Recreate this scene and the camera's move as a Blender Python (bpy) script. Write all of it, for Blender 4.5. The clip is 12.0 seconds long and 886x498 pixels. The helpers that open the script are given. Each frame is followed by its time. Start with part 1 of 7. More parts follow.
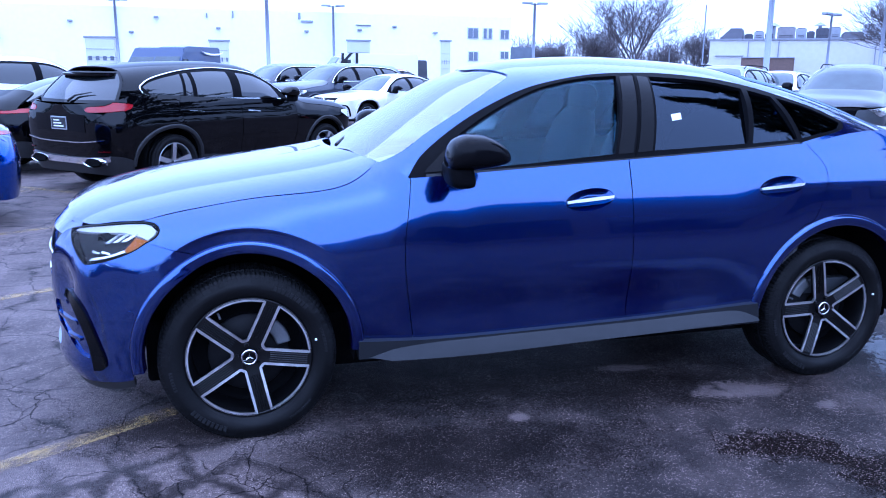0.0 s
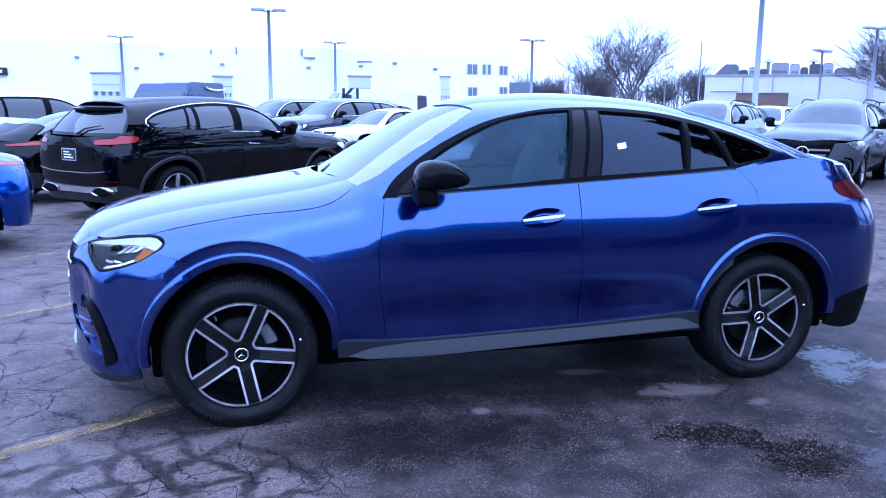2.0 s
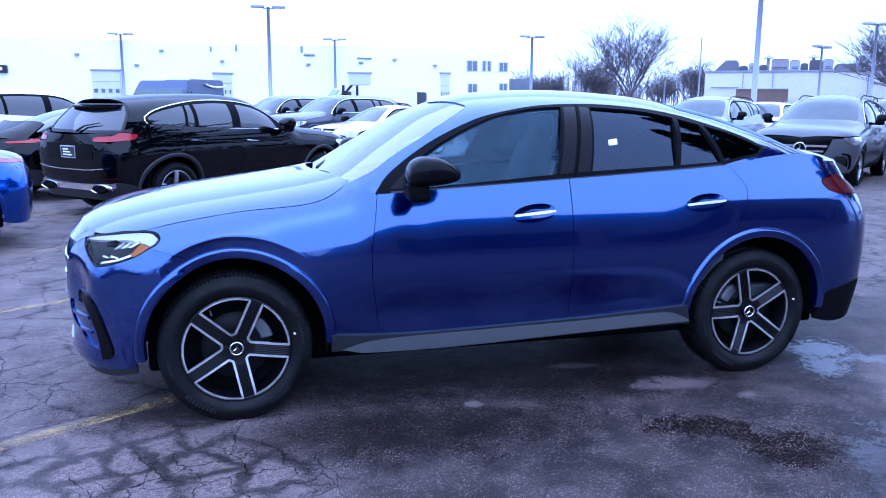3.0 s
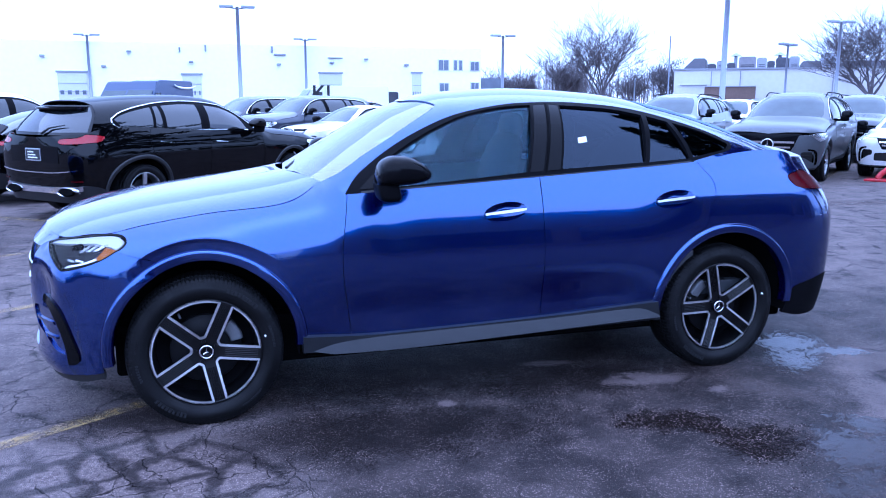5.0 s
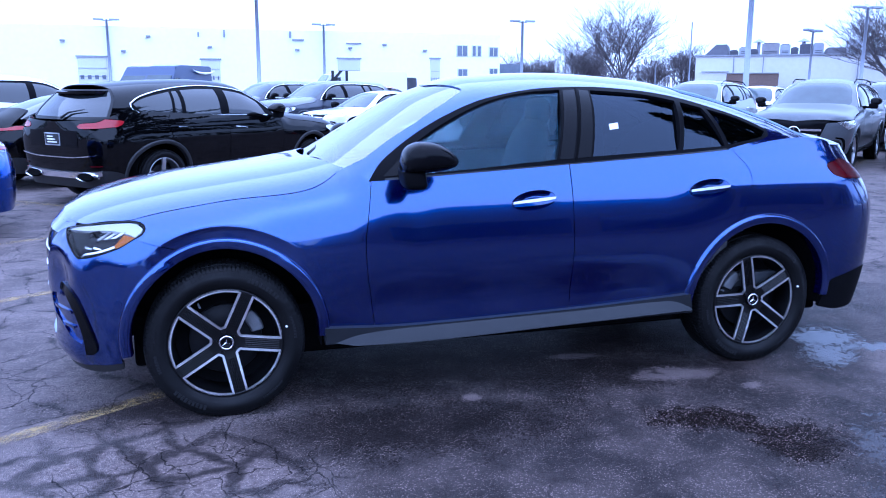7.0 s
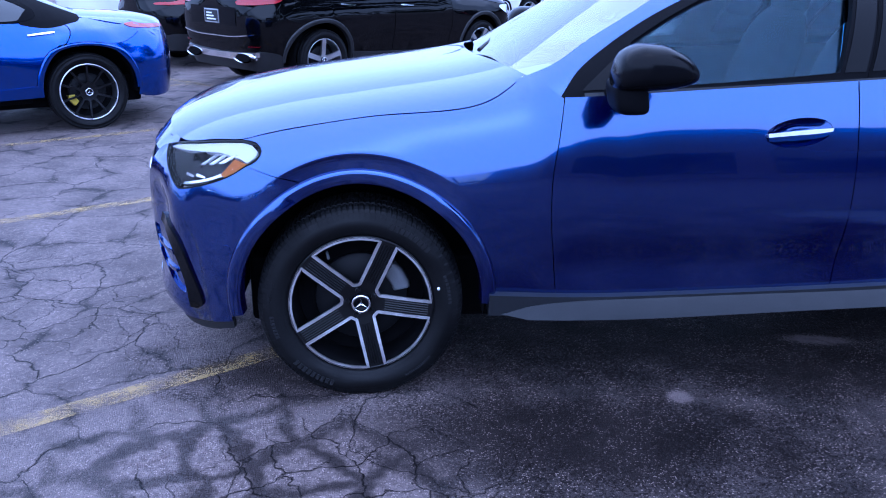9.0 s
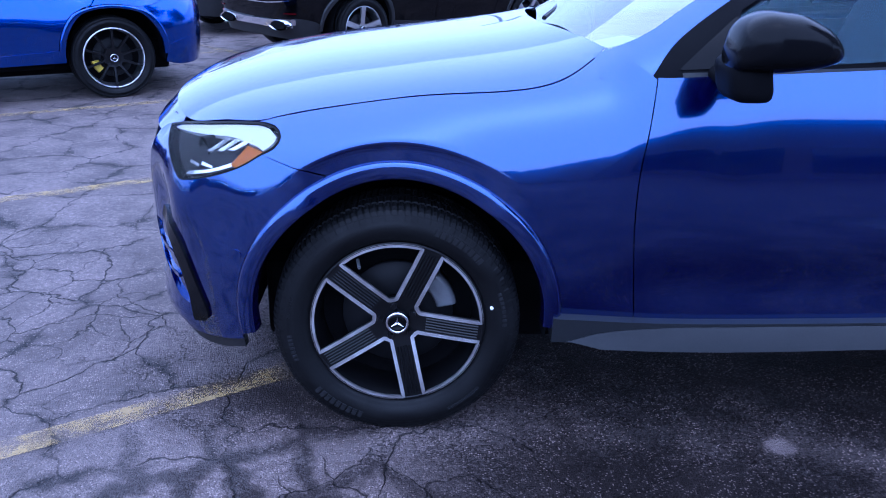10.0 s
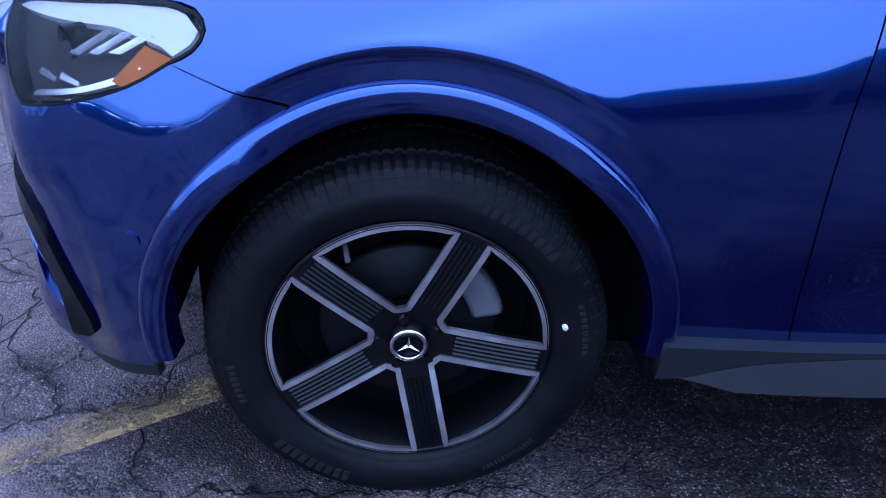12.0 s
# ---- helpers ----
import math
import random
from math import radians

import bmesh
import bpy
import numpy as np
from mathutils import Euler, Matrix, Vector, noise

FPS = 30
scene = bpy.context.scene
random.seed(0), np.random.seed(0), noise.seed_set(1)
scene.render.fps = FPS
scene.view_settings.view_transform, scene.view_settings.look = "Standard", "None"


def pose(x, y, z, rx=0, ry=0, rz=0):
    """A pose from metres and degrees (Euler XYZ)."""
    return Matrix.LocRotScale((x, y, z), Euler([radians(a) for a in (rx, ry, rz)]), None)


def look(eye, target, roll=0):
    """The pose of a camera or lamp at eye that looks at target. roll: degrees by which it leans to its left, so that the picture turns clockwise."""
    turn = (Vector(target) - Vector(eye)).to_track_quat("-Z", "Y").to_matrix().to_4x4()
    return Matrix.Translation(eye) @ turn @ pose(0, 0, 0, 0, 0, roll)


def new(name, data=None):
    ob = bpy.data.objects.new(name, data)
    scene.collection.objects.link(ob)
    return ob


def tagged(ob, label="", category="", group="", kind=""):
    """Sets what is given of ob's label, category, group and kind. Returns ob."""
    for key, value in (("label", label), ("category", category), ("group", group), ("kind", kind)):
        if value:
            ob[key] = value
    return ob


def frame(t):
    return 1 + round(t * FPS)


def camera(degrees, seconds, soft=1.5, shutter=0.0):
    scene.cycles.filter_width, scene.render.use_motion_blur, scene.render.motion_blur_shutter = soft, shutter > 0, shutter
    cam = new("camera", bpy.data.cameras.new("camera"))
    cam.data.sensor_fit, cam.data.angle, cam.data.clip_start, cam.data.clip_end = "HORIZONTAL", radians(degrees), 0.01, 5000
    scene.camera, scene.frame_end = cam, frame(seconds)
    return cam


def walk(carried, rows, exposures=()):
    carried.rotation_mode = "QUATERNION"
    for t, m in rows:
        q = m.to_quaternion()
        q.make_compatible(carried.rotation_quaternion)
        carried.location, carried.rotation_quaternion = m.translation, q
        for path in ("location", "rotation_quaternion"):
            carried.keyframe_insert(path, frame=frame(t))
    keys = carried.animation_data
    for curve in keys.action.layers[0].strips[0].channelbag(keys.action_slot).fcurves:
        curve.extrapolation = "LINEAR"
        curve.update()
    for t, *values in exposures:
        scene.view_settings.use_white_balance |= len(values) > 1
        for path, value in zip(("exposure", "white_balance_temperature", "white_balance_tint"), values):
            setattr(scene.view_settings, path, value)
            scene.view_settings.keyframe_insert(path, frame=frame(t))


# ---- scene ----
cam = camera(57.7, 12.0, soft=1.0)
PATH = [
    (0, (-0.105, -3.296, 1.537), (0.434, -1.419, 1.105), 0.5),
    (0.5, (-0.119, -3.462, 1.533), (0.462, -1.582, 1.173), 0.4),
    (1, (-0.099, -3.581, 1.552), (0.478, -1.694, 1.225), 0.1),
    (1.5, (-0.075, -3.734, 1.527), (0.482, -1.839, 1.212), 0.4),
    (2, (-0.09, -3.818, 1.537), (0.449, -1.924, 1.187), 0.5),
    (2.5, (-0.077, -3.87, 1.542), (0.444, -1.973, 1.182), 0.3),
    (3, (-0.064, -3.881, 1.539), (0.473, -1.988, 1.181), 0.4),
    (5, (-0.048, -3.874, 1.536), (0.551, -2.0, 1.177), 0.0),
    (5.5, (-0.055, -3.871, 1.537), (0.547, -1.999, 1.172), 0.2),
    (6, (-0.054, -3.872, 1.536), (0.538, -1.998, 1.171), 0.2),
    (6.5, (-0.059, -3.863, 1.534), (0.524, -1.985, 1.166), 0.3),
    (6.7, (-0.062, -3.835, 1.524), (0.514, -1.956, 1.155), 0.3),
    (8.3, (0.057, -3.041, 1.557), (0.387, -1.167, 0.943), 0.1),
    (8.5, (0.067, -2.949, 1.549), (0.34, -1.07, 0.921), 0.4),
    (9, (0.068, -2.67, 1.519), (0.226, -0.793, 0.846), 0.7),
    (9.5, (0.048, -2.408, 1.493), (0.166, -0.537, 0.794), 1.3),
    (10, (0.046, -2.151, 1.447), (0.119, -0.292, 0.711), 1.5),
    (10.5, (0.019, -1.912, 1.415), (0.033, -0.074, 0.626), 2.0),
    (11, (-0.04, -1.642, 1.367), (0.054, 0.168, 0.522), 3.0),
    (11.5, (-0.071, -1.403, 1.323), (0.091, 0.368, 0.408), 3.6),
    (12, (-0.056, -1.185, 1.247), (0.1, 0.54, 0.248), 3.9),
]
# exposure: overcast noon, picture held slightly cold
walk(cam, [(t, look(eye, target, roll)) for t, eye, target, roll in PATH], [(0.0, 0.97, 4250, 24), (9.5, 0.95, 4250, 24), (11.0, 0.82, 4250, 24), (12.0, 0.60, 4250, 24)])

# ---- world and sun ----
world = bpy.data.worlds.new("overcast_sky")
scene.world = world
world.use_nodes = True
wn, wl = world.node_tree.nodes, world.node_tree.links
wn.clear()
sky = wn.new("ShaderNodeTexSky")
sky.sky_type = "NISHITA"
sky.sun_disc = False
sky.sun_elevation, sky.sun_rotation = radians(80), radians(185)
sky.air_density, sky.dust_density = 1.0, 3.0
grey = wn.new("ShaderNodeMixRGB")
grey.inputs["Fac"].default_value = 0.72
grey.inputs["Color2"].default_value = (9.0, 9.6, 10.6, 1)
back = wn.new("ShaderNodeBackground")
back.inputs["Strength"].default_value = 0.112
wout = wn.new("ShaderNodeOutputWorld")
wl.new(sky.outputs[0], grey.inputs["Color1"])
wl.new(grey.outputs[0], back.inputs["Color"])
wl.new(back.outputs[0], wout.inputs["Surface"])
sun = new("sun", bpy.data.lights.new("sun", "SUN"))
sun.data.energy, sun.data.angle, sun.data.color = 1.75, radians(140), (1.0, 0.97, 0.93)
sun.matrix_world = look((0, 0, 30), (-30 * math.sin(radians(185)), -30 * math.cos(radians(185)), 30 - 30 * math.tan(radians(80))))

# ---- materials ----
def mat(name, color, rough=0.5, metal=0.0, coat=0.0, grain=0.0, scale=60.0, bump=0.0, wear=0.0, spec=0.5, trans=0.0, emit=0.0, ior=1.45, coat_ior=1.5):
    """A principled material whose colour and gloss vary at two scales."""
    m = bpy.data.materials.new(name)
    m.use_nodes = True
    n, l = m.node_tree.nodes, m.node_tree.links
    p = n["Principled BSDF"]
    p.inputs["Base Color"].default_value = (*color, 1)
    p.inputs["Roughness"].default_value = rough
    p.inputs["Metallic"].default_value = metal
    p.inputs["Coat Weight"].default_value = coat
    p.inputs["Coat Roughness"].default_value = 0.02
    p.inputs["Coat IOR"].default_value = coat_ior
    p.inputs["Specular IOR Level"].default_value = spec
    p.inputs["Transmission Weight"].default_value = trans
    p.inputs["IOR"].default_value = ior
    if emit:
        p.inputs["Emission Color"].default_value = (*color, 1)
        p.inputs["Emission Strength"].default_value = emit
    if grain or bump or wear:
        co = n.new("ShaderNodeTexCoord")
        fine, wide = n.new("ShaderNodeTexNoise"), n.new("ShaderNodeTexNoise")
        fine.inputs["Scale"].default_value, wide.inputs["Scale"].default_value = scale, scale / 14
        fine.inputs["Detail"].default_value = wide.inputs["Detail"].default_value = 4
        mix = n.new("ShaderNodeMath")
        mix.operation = "MULTIPLY_ADD"
        mix.inputs[1].default_value = 0.5
        half = n.new("ShaderNodeMath")
        half.operation = "MULTIPLY"
        half.inputs[1].default_value = 0.5
        l.new(co.outputs["Object"], fine.inputs["Vector"])
        l.new(co.outputs["Object"], wide.inputs["Vector"])
        l.new(wide.outputs["Fac"], half.inputs[0])
        l.new(fine.outputs["Fac"], mix.inputs[0])
        l.new(half.outputs[0], mix.inputs[2])
        if grain:
            ramp = n.new("ShaderNodeMapRange")
            ramp.inputs["From Min"].default_value, ramp.inputs["From Max"].default_value = 0.3, 0.7
            ramp.inputs["To Min"].default_value, ramp.inputs["To Max"].default_value = 1 - grain, 1 + grain
            tint = n.new("ShaderNodeVectorMath")
            tint.operation = "SCALE"
            tint.inputs[0].default_value = color
            l.new(mix.outputs[0], ramp.inputs["Value"])
            l.new(ramp.outputs[0], tint.inputs["Scale"])
            l.new(tint.outputs[0], p.inputs["Base Color"])
        if wear:
            rr = n.new("ShaderNodeMapRange")
            rr.inputs["From Min"].default_value, rr.inputs["From Max"].default_value = 0.35, 0.65
            rr.inputs["To Min"].default_value, rr.inputs["To Max"].default_value = max(0.02, rough - wear), min(1, rough + wear)
            l.new(wide.outputs["Fac"], rr.inputs["Value"])
            l.new(rr.outputs[0], p.inputs["Roughness"])
        if bump:
            b = n.new("ShaderNodeBump")
            b.inputs["Strength"].default_value = 1.0
            b.inputs["Distance"].default_value = bump
            l.new(mix.outputs[0], b.inputs["Height"])
            l.new(b.outputs[0], p.inputs["Normal"])
    return m


def glass(name, tint, keep, rough=0.0, shine=1.0):
    """A tinted pane: light passes with the tint, the face mirrors like glass."""
    m = bpy.data.materials.new(name)
    m.use_nodes = True
    n, l = m.node_tree.nodes, m.node_tree.links
    n.clear()
    t, g, x = n.new("ShaderNodeBsdfTransparent"), n.new("ShaderNodeBsdfGlossy"), n.new("ShaderNodeMixShader")
    t.inputs[0].default_value = (*tint, 1)
    g.inputs["Roughness"].default_value = rough
    g.inputs[0].default_value = (*shine, 1) if isinstance(shine, tuple) else (shine, shine, shine, 1)
    f, k = n.new("ShaderNodeFresnel"), n.new("ShaderNodeMapRange")
    f.inputs["IOR"].default_value = 1.52
    k.inputs["To Min"].default_value, k.inputs["To Max"].default_value = keep, 1.0
    o = n.new("ShaderNodeOutputMaterial")
    l.new(f.outputs[0], k.inputs["Value"])
    l.new(k.outputs[0], x.inputs[0])
    l.new(t.outputs[0], x.inputs[1])
    l.new(g.outputs[0], x.inputs[2])
    l.new(x.outputs[0], o.inputs[0])
    return m




def metallic_paint(name, pigment, flake, share_, rough, coat_ior):
    """Deep pigment with metal flakes in it, both under one clear coat."""
    m = mat(name, flake, rough, 1.0, 1.0, grain=0.04, scale=400, coat_ior=coat_ior)
    n, l = m.node_tree.nodes, m.node_tree.links
    a, o = n["Principled BSDF"], n["Material Output"]
    b, x = n.new("ShaderNodeBsdfPrincipled"), n.new("ShaderNodeMixShader")
    b.inputs["Base Color"].default_value = (*pigment, 1)
    b.inputs["Roughness"].default_value, b.inputs["Specular IOR Level"].default_value = 0.5, 0.0
    b.inputs["Coat Weight"].default_value, b.inputs["Coat Roughness"].default_value, b.inputs["Coat IOR"].default_value = 1.0, 0.02, coat_ior
    x.inputs[0].default_value = share_
    l.new(b.outputs[0], x.inputs[1])
    l.new(a.outputs[0], x.inputs[2])
    l.new(x.outputs[0], o.inputs[0])
    return m


BLUE = metallic_paint("blue_metallic_paint", (0.006, 0.002, 0.065), (0.022, 0.070, 0.262), 0.72, 0.165, 1.60)
BLUE2 = mat("bright_blue_paint", (0.005, 0.045, 0.32), 0.22, 0.95, 1.0, grain=0.05, scale=400)
BLACKP = mat("black_paint", (0.001, 0.001, 0.0015), 0.4, 0.0, 0.6, spec=0.0, grain=0.1, scale=300, coat_ior=1.45)
NAVYP = mat("dark_blue_grey_paint", (0.018, 0.022, 0.038), 0.32, 0.3, 1.0, grain=0.08, scale=300)
GREYP = mat("grey_metallic_paint", (0.10, 0.108, 0.12), 0.35, 0.3, 0.5, grain=0.08, scale=300)
SILVERP = mat("silver_paint", (0.17, 0.185, 0.20), 0.35, 0.6, 1.0, grain=0.06, scale=300)
WHITEP = mat("white_paint", (0.78, 0.78, 0.77), 0.3, 0.0, 1.0, grain=0.03, scale=200)
REDP = mat("dark_red_paint", (0.30, 0.02, 0.025), 0.3, 0.3, 1.0, grain=0.05, scale=300)
VANP = mat("van_blue_paint", (0.018, 0.035, 0.095), 0.35, 0.2, 0.8, grain=0.05, scale=100)
GLOSSBLACK = mat("gloss_black_trim", (0.004, 0.004, 0.005), 0.14, 0.0, 0.0, spec=0.10, grain=0.1, scale=120)
MATTBLACK = mat("black_plastic", (0.012, 0.012, 0.013), 0.55, 0.0, 0.0, grain=0.25, scale=250, bump=0.0006)
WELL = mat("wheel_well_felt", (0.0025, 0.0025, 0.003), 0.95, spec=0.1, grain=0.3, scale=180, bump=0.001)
TAILBRIGHT = mat("bright_red_lens", (0.24, 0.003, 0.008), 0.2, 0.0, 0.2, grain=0.12, scale=60)
MARK = mat("raised_tyre_mark", (0.008, 0.008, 0.009), 0.7, spec=0.3, grain=0.5, scale=90)
RUBBER = mat("tyre_rubber", (0.005, 0.005, 0.0055), 0.58, spec=0.17, grain=0.3, scale=120, bump=0.0008, wear=0.18)
RIMBLACK = mat("black_wheel_paint", (0.003, 0.003, 0.0035), 0.35, 0.0, 0.0, spec=0.35, grain=0.15, scale=200)
MACHINED = mat("machined_aluminium", (0.74, 0.74, 0.76), 0.42, 1.0, 0.0, grain=0.08, scale=300, wear=0.08)
ALLOY = mat("silver_alloy", (0.55, 0.56, 0.58), 0.35, 1.0, 0.2, grain=0.05, scale=150)
CHROME = mat("chrome", (0.82, 0.82, 0.84), 0.08, 1.0, grain=0.03, scale=80, wear=0.04)
CAST = mat("cast_metal", (0.12, 0.123, 0.13), 0.45, 0.2, grain=0.15, scale=160, bump=0.0005)
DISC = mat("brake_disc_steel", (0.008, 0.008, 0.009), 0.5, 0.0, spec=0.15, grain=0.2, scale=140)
YELLOWC = mat("yellow_caliper", (0.55, 0.42, 0.03), 0.4, 0.0, 0.5, grain=0.1)
SILL = mat("grey_sill_plastic", (0.020, 0.021, 0.024), 0.34, 0.0, 0.0, spec=0.30, grain=0.15, scale=200, bump=0.0003)
TAILRED = mat("red_tail_lens", (0.045, 0.001, 0.003), 0.25, 0.0, 0.0, spec=0.12, grain=0.12, scale=60)
AMBER = mat("amber_reflector", (0.46, 0.14, 0.01), 0.4, 0.0, 0.0, spec=0.2, grain=0.2, scale=140)
LAMPDARK = mat("lamp_housing", (0.014, 0.014, 0.016), 0.4, 0.1, 0.0, spec=0.3, grain=0.3, scale=90)
LAMPSILVER = mat("lamp_reflector", (0.75, 0.76, 0.78), 0.2, 0.9, grain=0.05)
LAMPWHITE = mat("lamp_light_guide", (0.80, 0.81, 0.83), 0.25, 0.0, 0.6, grain=0.04)
CLEAR = glass("clear_lamp_cover", (0.92, 0.93, 0.94), 0.0, shine=0.25)
SCREEN = glass("windscreen_glass", (0.58, 0.74, 0.73), 0.20)
SIDEGLASS = glass("side_glass", (0.60, 0.80, 0.92), 0.0, shine=(0.42, 0.62, 0.80))
PRIVACY = glass("privacy_glass", (0.05, 0.055, 0.065), 0.0, shine=(0.50, 0.60, 0.78))
PARKSCREEN = mat("parked_windscreen_glass", (0.055, 0.07, 0.075), 0.06, 0.0, 0.25, grain=0.25, scale=4)
DARKGLASS = mat("dark_window_glass", (0.010, 0.012, 0.014), 0.03, 0.0, 0.5, spec=0.6, grain=0.2, scale=3)
LEATHER = mat("dark_leather", (0.03, 0.033, 0.038), 0.55, grain=0.1, scale=20)
DASH = mat("dashboard_plastic", (0.05, 0.05, 0.055), 0.5, grain=0.2, scale=110, bump=0.0005)
PAPER = mat("white_paper", (0.8, 0.8, 0.78), 0.8, grain=0.04, scale=30)
CLOTH = mat("black_soft_top", (0.008, 0.008, 0.009), 0.9, spec=0.08, grain=0.25, scale=400, bump=0.0008)
DARKLETTER = mat("black_lettering", (0.01, 0.01, 0.012), 0.5)
TRIMBLACK = mat("black_window_trim", (0.005, 0.005, 0.006), 0.45, spec=0.025, grain=0.15, scale=150)


# ---- shape of a car: all outlines are smooth lines laid on two rounded solids ----
def line(*knots):
    """A smooth function through a few knots (x, value), level-safe cubic."""
    k = np.array(knots, float)
    x, y = k[:, 0], k[:, 1]
    h, d = np.diff(x), np.diff(y) / np.diff(x)
    m = np.zeros(len(x))
    m[0], m[-1] = d[0], d[-1]
    for i in range(1, len(x) - 1):
        if d[i - 1] * d[i] > 0:
            a, b = 2 * h[i] + h[i - 1], h[i] + 2 * h[i - 1]
            m[i] = (a + b) / (a / d[i - 1] + b / d[i])

    def f(q):
        q = np.clip(np.asarray(q, float), x[0], x[-1])
        i = np.clip(np.searchsorted(x, q) - 1, 0, len(h) - 1)
        t = (q - x[i]) / h[i]
        return y[i] * (1 + 2 * t) * (1 - t) ** 2 + h[i] * m[i] * t * (1 - t) ** 2 + y[i + 1] * t * t * (3 - 2 * t) + h[i] * m[i + 1] * t * t * (t - 1)
    return f


def bend(pts, step=0.02):
    """Points along a smooth open line through pts."""
    p = np.array(pts, float)
    if len(p) < 3:
        n = max(1, int(np.hypot(*(p[-1] - p[0])) / step))
        return [tuple(p[0] + (p[-1] - p[0]) * i / n) for i in range(n + 1)]
    e = np.vstack([2 * p[0] - p[1], p, 2 * p[-1] - p[-2]])
    out = []
    for i in range(1, len(e) - 2):
        a, b, c, d = e[i - 1:i + 3]
        n = max(2, int(np.hypot(*(c - b)) / step))
        for j in range(n):
            t = j / n
            out.append(tuple(0.5 * (2 * b + (c - a) * t + (2 * a - 5 * b + 4 * c - d) * t * t + (3 * b - a - 3 * c + d) * t ** 3)))
    return out + [tuple(p[-1])]


def outline(*runs, step=0.02):
    """A closed outline of smooth runs that meet in corners; a run that starts off the last one's end is joined by a straight."""
    out = []
    for r in runs:
        for q in bend(r, step):
            if not out or np.hypot(out[-1][0] - q[0], out[-1][1] - q[1]) > 1e-4:
                out.append(q)
    if np.hypot(out[0][0] - out[-1][0], out[0][1] - out[-1][1]) < 1e-4:
        out.pop()
    return out


def inside(poly, q):
    q = np.asarray(q, float)
    x, y = q[:, 0], q[:, 1]
    p = np.asarray(poly, float)
    odd = np.zeros(len(q), bool)
    for (ax, ay), (bx, by) in zip(p, np.roll(p, -1, 0)):
        if ay != by:
            odd ^= ((ay > y) != (by > y)) & (x < (bx - ax) * (y - ay) / (by - ay) + ax)
    return odd


